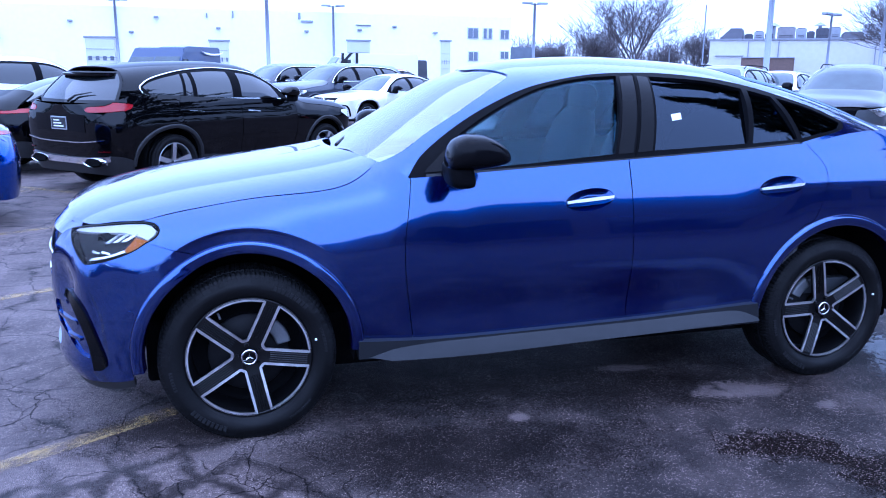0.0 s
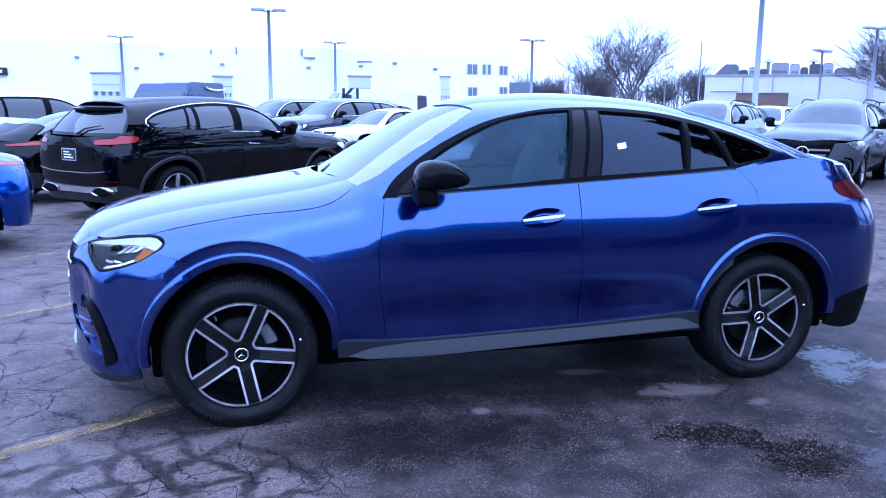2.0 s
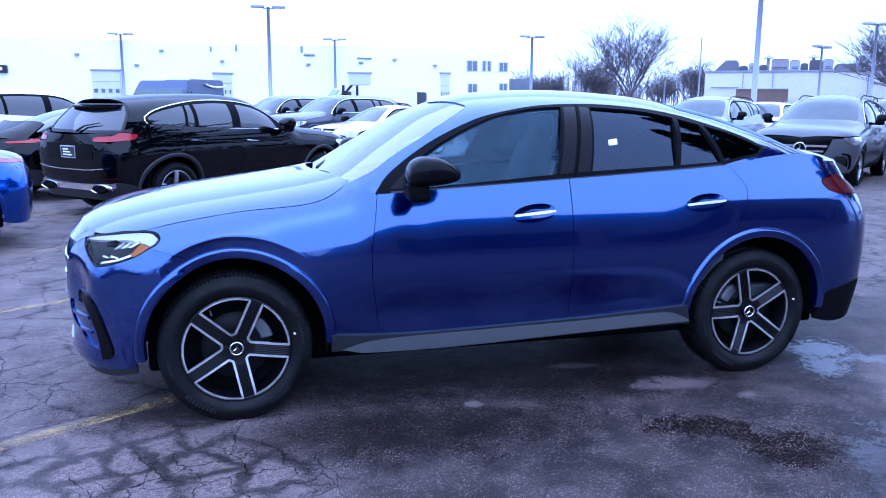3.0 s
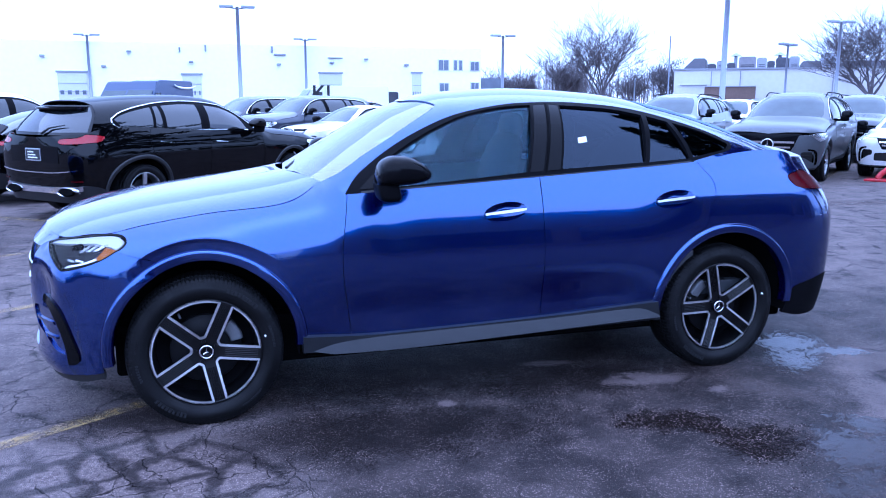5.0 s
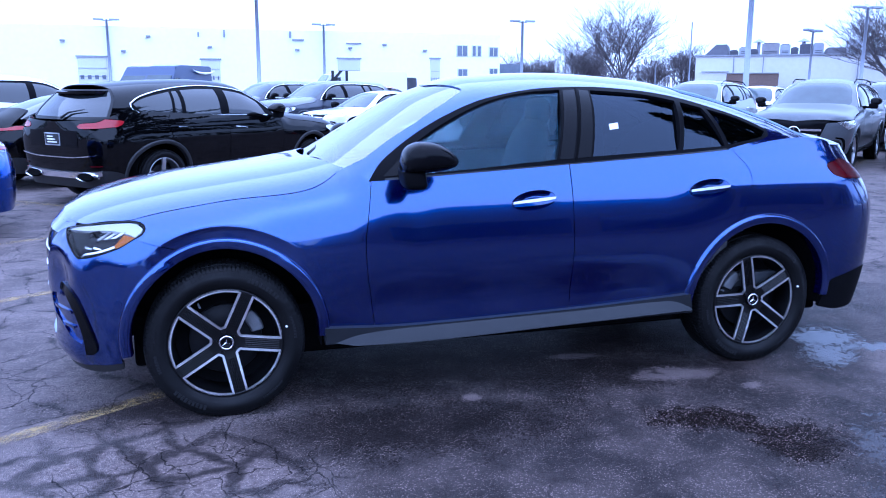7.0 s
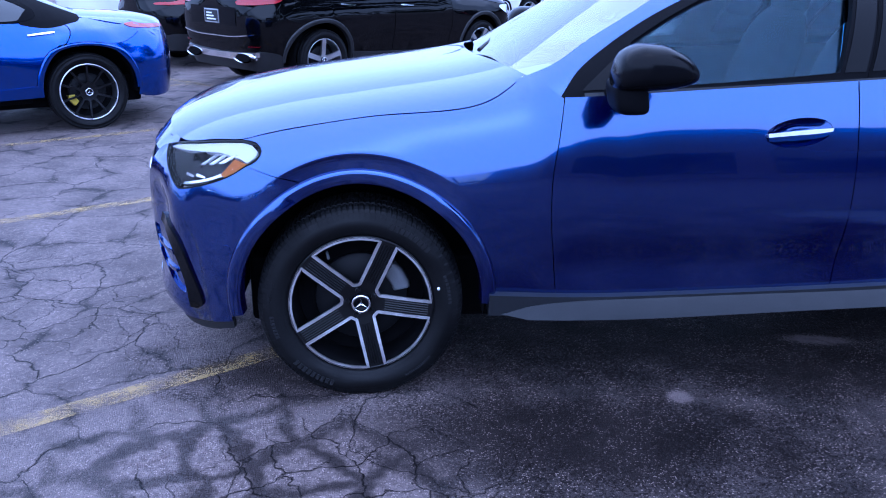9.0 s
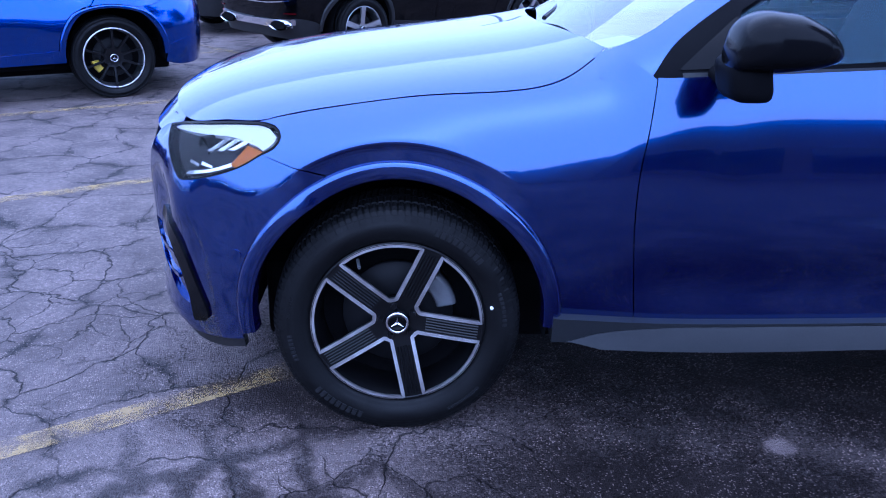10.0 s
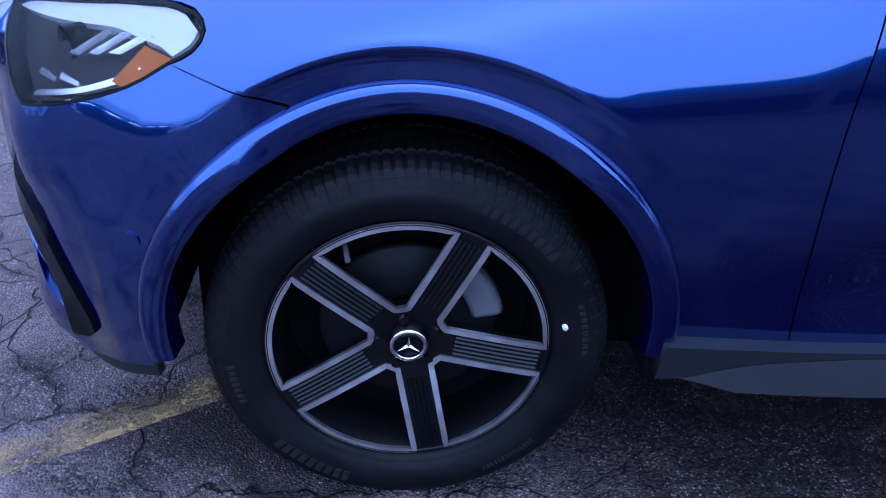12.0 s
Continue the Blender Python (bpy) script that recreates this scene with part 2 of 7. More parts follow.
class Shape:
    """Half body in metres: x from the front axle to the rear, w out from the middle, z up."""

    def __init__(self, L, nose, tail, half, crown, roof, cabin, belt, r=0.37, zm=0.72, arch=0.455, z0=0.95, a=3.0, b=1.8, a2=2.6, b2=2.6, floor=0.24, tuck=0.10, fx=-0.33, rx=0.42, fn=2.6, rn=2.8, fold=0.0, haunch=0.0, rake=0.0):
        self.fold, self.haunch, self.rake = fold, haunch, rake
        self.L, self.half, self.r, self.zm, self.arch, self.z0, self.floor, self.tuck = L, half, r, zm, arch, z0, floor, tuck
        self.a, self.b, self.a2, self.b2 = a, line((-0.4, b + 0.5), (0.0, b + 0.75), (0.58, b + 1.1), (0.72, b + 0.5), (0.9, b)), a2, b2
        self.crown, self.roof, self.cabin, self.belt = line(*crown), line(*roof), line(*cabin), line(*belt)
        self.nose, self.tail = -nose, L + tail
        th = np.linspace(0, math.pi / 2, 400)
        xf, wf = fx - (nose + fx) * np.sin(th) ** (2 / fn), half * np.cos(th) ** (2 / fn)
        xr, wr = L + rx + (tail - rx) * np.sin(th) ** (2 / rn), half * np.cos(th) ** (2 / rn)
        xm = np.linspace(fx, L + rx, 60)[1:-1]
        wm = half - 0.012 * np.exp(-((xm - L / 2) / (L / 4)) ** 2)
        x, w = np.r_[xf[::-1], xm, xr], np.r_[wf[::-1], wm, wr]
        s = np.r_[0, np.cumsum(np.hypot(np.diff(x), np.diff(w)))]
        i0 = len(xf) - 1
        self.u, self.px, self.pw = s - s[i0] + fx, x, w
        nx, nw = -np.gradient(w, s + np.arange(len(s)) * 1e-9), np.gradient(x, s + np.arange(len(s)) * 1e-9)
        k = np.hypot(nx, nw)
        self.nx, self.nw = nx / k, nw / k
        self.u0, self.u1 = self.u[0], self.u[-1]

    def wide(self, x):
        return np.interp(x, self.px, self.pw)

    def at_x(self, x):
        """The way along the flank at which the flank has this x."""
        return np.interp(x, self.px, self.u)

    def flank(self, q, off=0.0):
        """(way along the flank, z) -> x, w, z on the body's side; off: metres outwards."""
        q = np.asarray(q, float)
        u, z = q[:, 0], q[:, 1]
        x, w, nx, nw = (np.interp(u, self.u, c) for c in (self.px, self.pw, self.nx, self.nw))
        t = np.clip((self.zm - z) / 0.4, 0, None)
        hug = np.ones(len(q))
        mid = np.clip((u - 0.5) / 0.3, 0, 1) * np.clip((self.L - 0.45 - u) / 0.3, 0, 1)
        for cx in (0.005, self.L + 0.005):
            rr = np.hypot(u - cx, z - 0.38)
            if self.fold and cx < 1:
                rr = np.maximum(rr, 0.534)
            hug = hug * (1 - 0.6 * np.exp(-(np.clip(rr - self.arch - 0.02, 0, None) / 0.065) ** 2) * np.clip((z - 0.6) / 0.1, 0, 1))
        fold = self.fold * np.exp(-((u + 0.82) / 0.10) ** 2) * np.exp(-((z - 0.69) / 0.10) ** 2)
        if self.fold:
            fold = fold - 0.014 * np.exp(-((u + 0.625) / 0.055) ** 2) * np.exp(-((z - 0.72) / 0.075) ** 4) - 0.03 * np.exp(-((z - 0.335) / 0.06) ** 2) * np.clip((-0.60 - u) / 0.12, 0, 1) + 0.014 * np.exp(-((u + 0.50) / 0.07) ** 2) * np.exp(-((z - 0.70) / 0.09) ** 2)
        low = self.tuck * t ** 2 + 0.02 * mid * np.exp(-((z - 0.50) / 0.11) ** 2)
        ze, band = z, 0.0
        if self.fold:
            rr = np.hypot(u - 0.005, z - 0.38)
            k = np.clip((0.534 - rr) / 0.016, 0, 1)
            ze = z + k * np.clip(0.38 + (z - 0.38) * 0.534 / np.maximum(rr, 0.3) - z + 0.012, 0, None) * np.clip((z - 0.66) / 0.1, 0, 1)
            band = 0.08 * np.clip(0.530 - rr, 0, 0.06) * np.clip((z - 0.66) / 0.1, 0, 1)
        lo, hi = np.zeros(len(q)), np.full(len(q), 0.9)
        for _ in range(34):
            d = (lo + hi) / 2
            X, W = x - nx * d, np.clip(w - nw * d, 0, None)
            zc = np.maximum(self.crown(X), self.zm + 0.02)
            f = (W / np.maximum(self.wide(X), 1e-4)) ** self.a + (np.clip(ze - self.zm, 0, None) / (zc - self.zm)) ** self.b(X)
            out = f > 1
            lo, hi = np.where(out, d, lo), np.where(out, hi, d)
        if self.haunch:
            back = np.clip((u - 2.25) / 0.5, 0, 1)
            back = back * back * (3 - 2 * back)
            up = np.clip((z - self.haunch + 0.012) / 0.15, 0, 1)
            hug = hug * (1 - back) + back * (0.42 + 0.58 * up)
        d = np.where(ze > self.zm, (lo + hi) / 2 * hug, 0) + low + fold + band - off
        lean = self.rake * np.clip((u - self.L - 0.42) / 0.30, 0, 1) * np.clip(z - 0.86, 0, 0.24) ** 1.4
        return np.c_[x - nx * d - lean, w - nw * d, z]

    def bonnet(self, q, off=0.0):
        """(x, w) -> x, w, z on the body's top."""
        q = np.asarray(q, float)
        x, w = q[:, 0], q[:, 1]
        k = np.clip(1 - (np.abs(w) / np.maximum(self.wide(x), 1e-4)) ** self.a, 0, 1)
        z = self.zm + (self.crown(x) - self.zm) * k ** (1 / self.b(x))
        return np.c_[x, w, z + off]

    def shell(self, q, off=0.0):
        """(x, turn from the side over the top, 0 to pi) -> x, w, z on the cabin."""
        q = np.asarray(q, float)
        x, t = q[:, 0], q[:, 1]
        A, B = self.cabin(x), np.maximum(self.roof(x) - self.z0, 0.02)
        c, s = np.abs(np.cos(t)), np.abs(np.sin(t))
        lo, hi = np.zeros(len(q)), np.full(len(q), 3.0)
        for _ in range(40):
            r = (lo + hi) / 2
            out = (r * c / A) ** self.a2 + (r * s / B) ** self.b2 > 1
            lo, hi = np.where(out, lo, r), np.where(out, r, hi)
        r = (lo + hi) / 2 + off
        return np.c_[x, np.sign(np.cos(t)) * r * c, self.z0 + r * s]

    def turn(self, x, z):
        """The turn at which the cabin has height z at x."""
        x, z = np.atleast_1d(np.asarray(x, float)), np.atleast_1d(np.asarray(z, float))
        lo, hi = np.zeros(len(x)), np.full(len(x), math.pi / 2)
        for _ in range(30):
            m = (lo + hi) / 2
            up = self.shell(np.c_[x, m])[:, 2] > z
            lo, hi = np.where(up, lo, m), np.where(up, m, hi)
        return (lo + hi) / 2

    def on_shell(self, pts):
        p = np.array(pts, float)
        return [(a, b) for a, b in zip(p[:, 0], self.turn(p[:, 0], p[:, 1]))]


def clear_of(a, b, span):
    """Moves way a along b."""
    return a + (b - a) * span
YC = 0.885  # middle of the blue car
COUPE = Shape(
    L=2.888, nose=0.845, tail=1.03, half=0.945, fold=0.04, haunch=1.03, rake=0.9,
    crown=((-0.845, 0.79), (-0.81, 0.87), (-0.76, 0.932), (-0.66, 0.978), (-0.3, 1.058), (0.0, 1.10), (0.45, 1.165), (0.58, 1.20), (0.75, 1.44), (0.9, 1.58), (1.1, 1.63), (3.0, 1.64), (3.3, 1.60), (3.6, 1.50), (3.8, 1.39), (3.93, 1.25)),
    roof=((0.2, 0.99), (0.57, 1.20), (0.82, 1.355), (1.1, 1.51), (1.4, 1.595), (1.85, 1.62), (2.3, 1.60), (2.75, 1.53), (3.1, 1.435), (3.5, 1.29), (3.85, 1.18)),
    cabin=((0.2, 0.845), (1.0, 0.860), (2.2, 0.862), (2.8, 0.852), (3.3, 0.83), (3.85, 0.76)),
    a2=2.6, b2=2.35, tuck=0.045,
    belt=((0.6, 1.085), (0.96, 1.105), (1.70, 1.145), (2.24, 1.175), (2.71, 1.205), (3.0, 1.24)))


# ---- mesh helpers ----
def mesh_object(name, verts, faces, material, parent=None, label="", smooth=True):
    me = bpy.data.meshes.new(name)
    me.from_pydata([tuple(map(float, v)) for v in verts], [], [tuple(map(int, f)) for f in faces])
    if smooth:
        me.polygons.foreach_set("use_smooth", [True] * len(me.polygons))
    me.materials.append(material)
    me.update()
    ob = new(name, me)
    ob.parent = parent
    return tagged(ob, label)


def part(name, bm, material, parent, label="", smooth=False):
    """Links a bmesh as one mesh object under a thing or a part."""
    me = bpy.data.meshes.new(name)
    bm.normal_update()
    bm.to_mesh(me)
    bm.free()
    if smooth:
        me.polygons.foreach_set("use_smooth", [True] * len(me.polygons))
    me.materials.append(material)
    ob = new(name, me)
    ob.parent = parent
    return tagged(ob, label)


def share(name, ob, m, parent, label=""):
    """A further object on the mesh of ob."""
    o = new(name, ob.data)
    o.parent = parent
    o.matrix_basis = m
    return tagged(o, label)


def empty(name, m, label, category, group="", kind=""):
    e = new(name)
    e.empty_display_size = 0.2
    e.matrix_world = m
    return tagged(e, label, category, group, kind)


def inset(poly, g):
    """The outline moved inwards by g."""
    p = np.array(poly, float)
    a = np.roll(p, 1, 0)
    b = np.roll(p, -1, 0)
    d1, d2 = p - a, b - p
    d1 /= np.maximum(np.hypot(d1[:, 0], d1[:, 1]), 1e-9)[:, None]
    d2 /= np.maximum(np.hypot(d2[:, 0], d2[:, 1]), 1e-9)[:, None]
    n = np.c_[-(d1[:, 1] + d2[:, 1]), d1[:, 0] + d2[:, 0]]
    k = np.maximum(np.hypot(n[:, 0], n[:, 1]), 0.5)
    area = np.sum(p[:, 0] * b[:, 1] - b[:, 0] * p[:, 1])
    return [tuple(q) for q in p + n / k[:, None] * g * (1 if area > 0 else -1)]


def fill(poly, step, holes=(), sy=1.0, extra=()):
    """Points and triangles that fill a flat outline, with rows inside it. sy: how much finer the rows lie upwards."""
    from mathutils.geometry import delaunay_2d_cdt as from_cdt
    rings = [np.array(poly, float)] + [np.array(h, float) for h in holes]
    pts, edges = [], []
    for r in rings:
        n0, n = len(pts), len(r)
        pts += [tuple(v) for v in r]
        edges += [(n0 + i, n0 + (i + 1) % n) for i in range(n)]
    lo, hi = rings[0].min(0), rings[0].max(0)
    gx, gy = np.arange(lo[0] + step / 2, hi[0], step), np.arange(lo[1] + step / 2 / sy, hi[1], step / sy)
    if len(gx) and len(gy):
        g = np.array([(x + (step / 2 if j % 2 else 0), y) for j, y in enumerate(gy) for x in gx])
        ok = inside(rings[0], g)
        for h in rings[1:]:
            ok &= ~inside(h, g)
        g = g[ok]
        if len(extra):
            ex = np.array(extra, float)
            ok = inside(rings[0], ex)
            for q in np.vstack(rings):
                ok &= np.hypot(ex[:, 0] - q[0], ex[:, 1] - q[1]) > 0.004
            ex = ex[ok]
            pts += [tuple(v) for v in ex]
            rings.append(ex)
        b = np.vstack(rings)
        if len(extra):
            rings.pop()
        if len(g):
            far = np.ones(len(g), bool)
            for q in b:
                far &= ((g[:, 0] - q[0]) ** 2 + ((g[:, 1] - q[1]) * sy) ** 2) > (0.5 * step) ** 2
            pts += [tuple(v) for v in g[far]]
    v, _, f, *_ = from_cdt([Vector(p) for p in pts], edges, [], 0, 1e-7)
    v = np.array([tuple(q) for q in v])
    f = np.array([q for q in f if len(q) == 3])
    c = v[f].mean(1)
    e = [v[f[:, (i + 1) % 3]] - v[f[:, i]] for i in range(3)]
    high = np.abs(e[0][:, 0] * e[1][:, 1] - e[0][:, 1] * e[1][:, 0]) / np.max([np.hypot(q[:, 0], q[:, 1]) for q in e], axis=0)
    ok = inside(rings[0], c) & (high > 4e-4)
    for h in rings[1:]:
        ok &= ~inside(h, c)
    return v, f[ok]


def thicken(poly, step):
    """Splits long straights of an outline."""
    out = []
    for a, b in zip(poly, list(poly[1:]) + [poly[0]]):
        k = max(1, int(math.hypot(b[0] - a[0], b[1] - a[1]) / step))
        out += [(a[0] + (b[0] - a[0]) * i / k, a[1] + (b[1] - a[1]) * i / k) for i in range(k)]
    return out


def sheet(poly, lay, step=0.04, holes=(), gap=0.0, thick=0.012, sy=1.0, away=(1.5, 0, 0.6), extra=()):
    """A panel: fills the outline, lays it on a surface with lay() and gives it an edge that turns inwards. Returns points and faces."""
    poly, holes = thicken(poly, step), [thicken(h, step) for h in holes]
    if gap:
        poly = inset(poly, gap)
        holes = [inset(h, -gap) for h in holes]
    v, f = fill(poly, step, holes, sy, extra)
    p = lay(v)
    nrm = np.cross(p[f[:, 1]] - p[f[:, 0]], p[f[:, 2]] - p[f[:, 0]])
    out = p[f].mean(1) - np.array(away)
    if np.sum(nrm * out) < 0:
        f = f[:, ::-1]
        nrm = -nrm
    vn = np.zeros_like(p)
    for i in range(3):
        np.add.at(vn, f[:, i], nrm)
    vn /= np.maximum(np.linalg.norm(vn, axis=1), 1e-12)[:, None]
    faces = [tuple(q) for q in f]
    if thick:
        count = {}
        for a, b, c in faces:
            for e in ((a, b), (b, c), (c, a)):
                count[tuple(sorted(e))] = count.get(tuple(sorted(e)), []) + [e]
        rim = [e[0] for e in count.values() if len(e) == 1]
        idx, extra = {}, []
        for e in rim:
            for k in e:
                if k not in idx:
                    idx[k] = len(p) + len(extra)
                    extra += [p[k], p[k] - vn[k] * thick]
        p = np.vstack([p, np.array(extra)]) if extra else p
        for a, b in rim:
            faces.append((idx[b], idx[a], idx[a] + 1, idx[b] + 1))
    return p, faces


def mirror(pf):
    p, f = pf
    return p * np.array((1, -1, 1)), [tuple(reversed(q)) for q in f]


def joined(*sheets):
    p, f, n = [], [], 0
    for a, b in sheets:
        p.append(a)
        f += [tuple(i + n for i in q) for q in b]
        n += len(a)
    return np.vstack(p), f


def left(pf):
    """From x, w, z to the car's own x, y, z (its left lies at -y)."""
    p, f = pf
    return p * np.array((1, -1, 1)), [tuple(reversed(q)) for q in f]


def box(bm, x0, x1, y0, y1, z0, z1, bevel=0.0):
    r = bmesh.ops.create_cube(bm, size=1.0, matrix=Matrix.LocRotScale(((x0 + x1) / 2, (y0 + y1) / 2, (z0 + z1) / 2), None, (x1 - x0, y1 - y0, z1 - z0)))
    if bevel:
        es = {e for v in r["verts"] for e in v.link_edges}
        bmesh.ops.bevel(bm, geom=list(es), offset=bevel, segments=2, affect="EDGES", profile=0.5)
    return bm


def solid_box(name, x0, x1, y0, y1, z0, z1, material, parent=None, bevel=0.0, label=""):
    return part(name, box(bmesh.new(), x0, x1, y0, y1, z0, z1, bevel), material, parent, label)


def revolve(profile, n, r_of=None, a0=0.0, a1=2 * math.pi):
    """Turns (radius, y) about the y axis. r_of(i, j, r): changes a radius at step i, profile point j."""
    full = abs(a1 - a0 - 2 * math.pi) < 1e-6
    m = n if full else n + 1
    v, f, k = [], [], len(profile)
    for i in range(m):
        a = a0 + (a1 - a0) * i / n
        for j, (r, y) in enumerate(profile):
            rr = r_of(i, j, r) if r_of else r
            v.append((rr * math.cos(a), y, rr * math.sin(a)))
    for i in range(n):
        for j in range(k - 1):
            a, b = i * k + j, ((i + 1) % m) * k + j
            f.append((a, a + 1, b + 1, b))
    return np.array(v), f


def blob(center, size, n=2.5, seg=24, taper=None):
    """A rounded box-like body (superellipsoid). taper(p): reshapes its points."""
    bm = bmesh.new()
    bmesh.ops.create_uvsphere(bm, u_segments=seg, v_segments=seg // 2, radius=1.0)
    for v in bm.verts:
        s = [math.copysign(abs(c) ** (2 / n), c) for c in v.co]
        p = Vector((s[0], s[1], s[2]))
        if taper:
            p = taper(p)
        v.co = Vector((center[0] + p.x * size[0], center[1] + p.y * size[1], center[2] + p.z * size[2]))
    return bm


def tube(bm, pts, r, seg=8):
    """A round bar along pts; r: one radius, or one a point."""
    pts = [Vector(p) for p in pts]
    rs = r if isinstance(r, (list, tuple)) else [r] * len(pts)
    rings = []
    for i, p in enumerate(pts):
        d = (pts[min(i + 1, len(pts) - 1)] - pts[max(i - 1, 0)]).normalized()
        s = d.cross(Vector((0, 0, 1)) if abs(d.z) < 0.9 else Vector((1, 0, 0))).normalized()
        t = d.cross(s)
        rings.append([bm.verts.new(p + (s * math.cos(2 * math.pi * k / seg) + t * math.sin(2 * math.pi * k / seg)) * rs[i]) for k in range(seg)])
    for a, b in zip(rings, rings[1:]):
        for k in range(seg):
            bm.faces.new((a[k], a[(k + 1) % seg], b[(k + 1) % seg], b[k]))
    bm.faces.new(rings[0])
    bm.faces.new(list(reversed(rings[-1])))
    return bm


# ---- wheels (axle along y, outer face at -y, hub face at y 0) ----
def tyre_mesh(r, rim, width, blocks, fine):
    """Tyre with grooved tread, shoulder lugs and stepped sidewall. Returns points, faces and which faces are smooth."""
    k = 4 * blocks if fine else blocks
    prof = [(rim - 0.006, 0.02), (rim - 0.004, -0.004), (rim + 0.005, -0.013), (rim + 0.009, -0.019), (rim + 0.013, -0.0195), (rim + 0.017, -0.0245), (rim + 0.04, -0.033), (r - 0.047, -0.034), (r - 0.0455, -0.0325), (r - 0.036, -0.030), (r - 0.023, -0.023),
            (r - 0.0225, -0.0245), (r - 0.011, -0.014), (r - 0.004, 0.000), (r - 0.002, 0.030), (r - 0.010, 0.032), (r - 0.010, 0.040), (r - 0.001, 0.042), (r, 0.085), (r - 0.008, 0.087), (r - 0.008, 0.096), (r, 0.098)]
    prof += [(a, width - 0.05 - b) for a, b in reversed(prof)]
    grooves = {12: 0.003, 13: 0.0055, 14: 0.006, 17: 0.005, 18: 0.004} if fine else {}
    cut = lambda i, j, q: q - (grooves.get(min(j, len(prof) - 1 - j), 0.0) if i % 4 == 0 else 0.0)
    v, f = revolve(prof, k, cut)
    if fine:
        lug = np.arange(len(v)) // len(prof) // 4 % 2 == 0
        row = np.arange(len(v)) % len(prof)
        v[lug & ((row == 9) | (row == 10)), 1] -= 0.0012
    smooth = [j < 9 or j > len(prof) - 11 or not fine for _ in range(k) for j in range(len(prof) - 1)]
    return v, f, smooth


def letters(body, size, depth):
    """Raised letters as a mesh, one object's worth of data, middle at the origin."""
    cu = bpy.data.curves.new("letters", "FONT")
    cu.body, cu.size, cu.extrude, cu.align_x, cu.align_y = body, size, depth, "CENTER", "CENTER"
    ob = bpy.data.objects.new("letters", cu)
    me = bpy.data.meshes.new_from_object(ob)
    bpy.data.objects.remove(ob)
    bpy.data.curves.remove(cu)
    return me


def rim_windows(n, ro, half, ri):
    """Outlines of the openings between n straight spokes."""
    out = []
    s = 2 * math.pi / n
    a = math.asin(half / ro)
    arc = [(ro * math.cos(t), ro * math.sin(t)) for t in np.linspace(a, s - a, 15)]
    c = math.asin(min(0.98, half / ri)) if ri > half else 0.6
    tip = (half / math.sin(s / 2) * math.cos(s / 2), half / math.sin(s / 2) * math.sin(s / 2))
    k = max(0.0, ri - math.hypot(*tip))
    p1 = (0.064 if n == 5 else math.hypot(*tip) * math.cos(s / 2) + k + 0.03, half)
    u = (math.cos(s), math.sin(s))
    nrm = (math.sin(s), -math.cos(s))
    p2 = (u[0] * p1[0] + nrm[0] * half, u[1] * p1[0] + nrm[1] * half)
    mid = ((p1[0] + p2[0]) / 2 * 0.90 + tip[0] * 0.10, (p1[1] + p2[1]) / 2 * 0.90 + tip[1] * 0.10)
    low = [p2, ((p2[0] + mid[0]) / 2 * 0.93 + tip[0] * 0.07, (p2[1] + mid[1]) / 2 * 0.93 + tip[1] * 0.07), mid, ((p1[0] + mid[0]) / 2 * 0.93 + tip[0] * 0.07, (p1[1] + mid[1]) / 2 * 0.93 + tip[1] * 0.07), p1]
    poly = arc + low
    for i in range(n):
        ci, si = math.cos(s * i), math.sin(s * i)
        dense = []
        for q, w in zip(poly, poly[1:] + poly[:1]):
            m = max(1, int(math.hypot(w[0] - q[0], w[1] - q[1]) / 0.012))
            dense += [(q[0] + (w[0] - q[0]) * j / m, q[1] + (w[1] - q[1]) * j / m) for j in range(m)]
        out.append([(x * ci - y * si, x * si + y * ci) for x, y in dense])
    return out


def dish(depth):
    """Lays a flat wheel outline on a shallow bowl."""
    def lay(q, off=0.0):
        q = np.asarray(q, float)
        r = np.hypot(q[:, 0], q[:, 1])
        y = depth * (np.clip((0.25 - r) / 0.20, 0, 1)) ** 1.3 - 0.010 - off
        return np.c_[q[:, 0], y, q[:, 1]]
    return lay


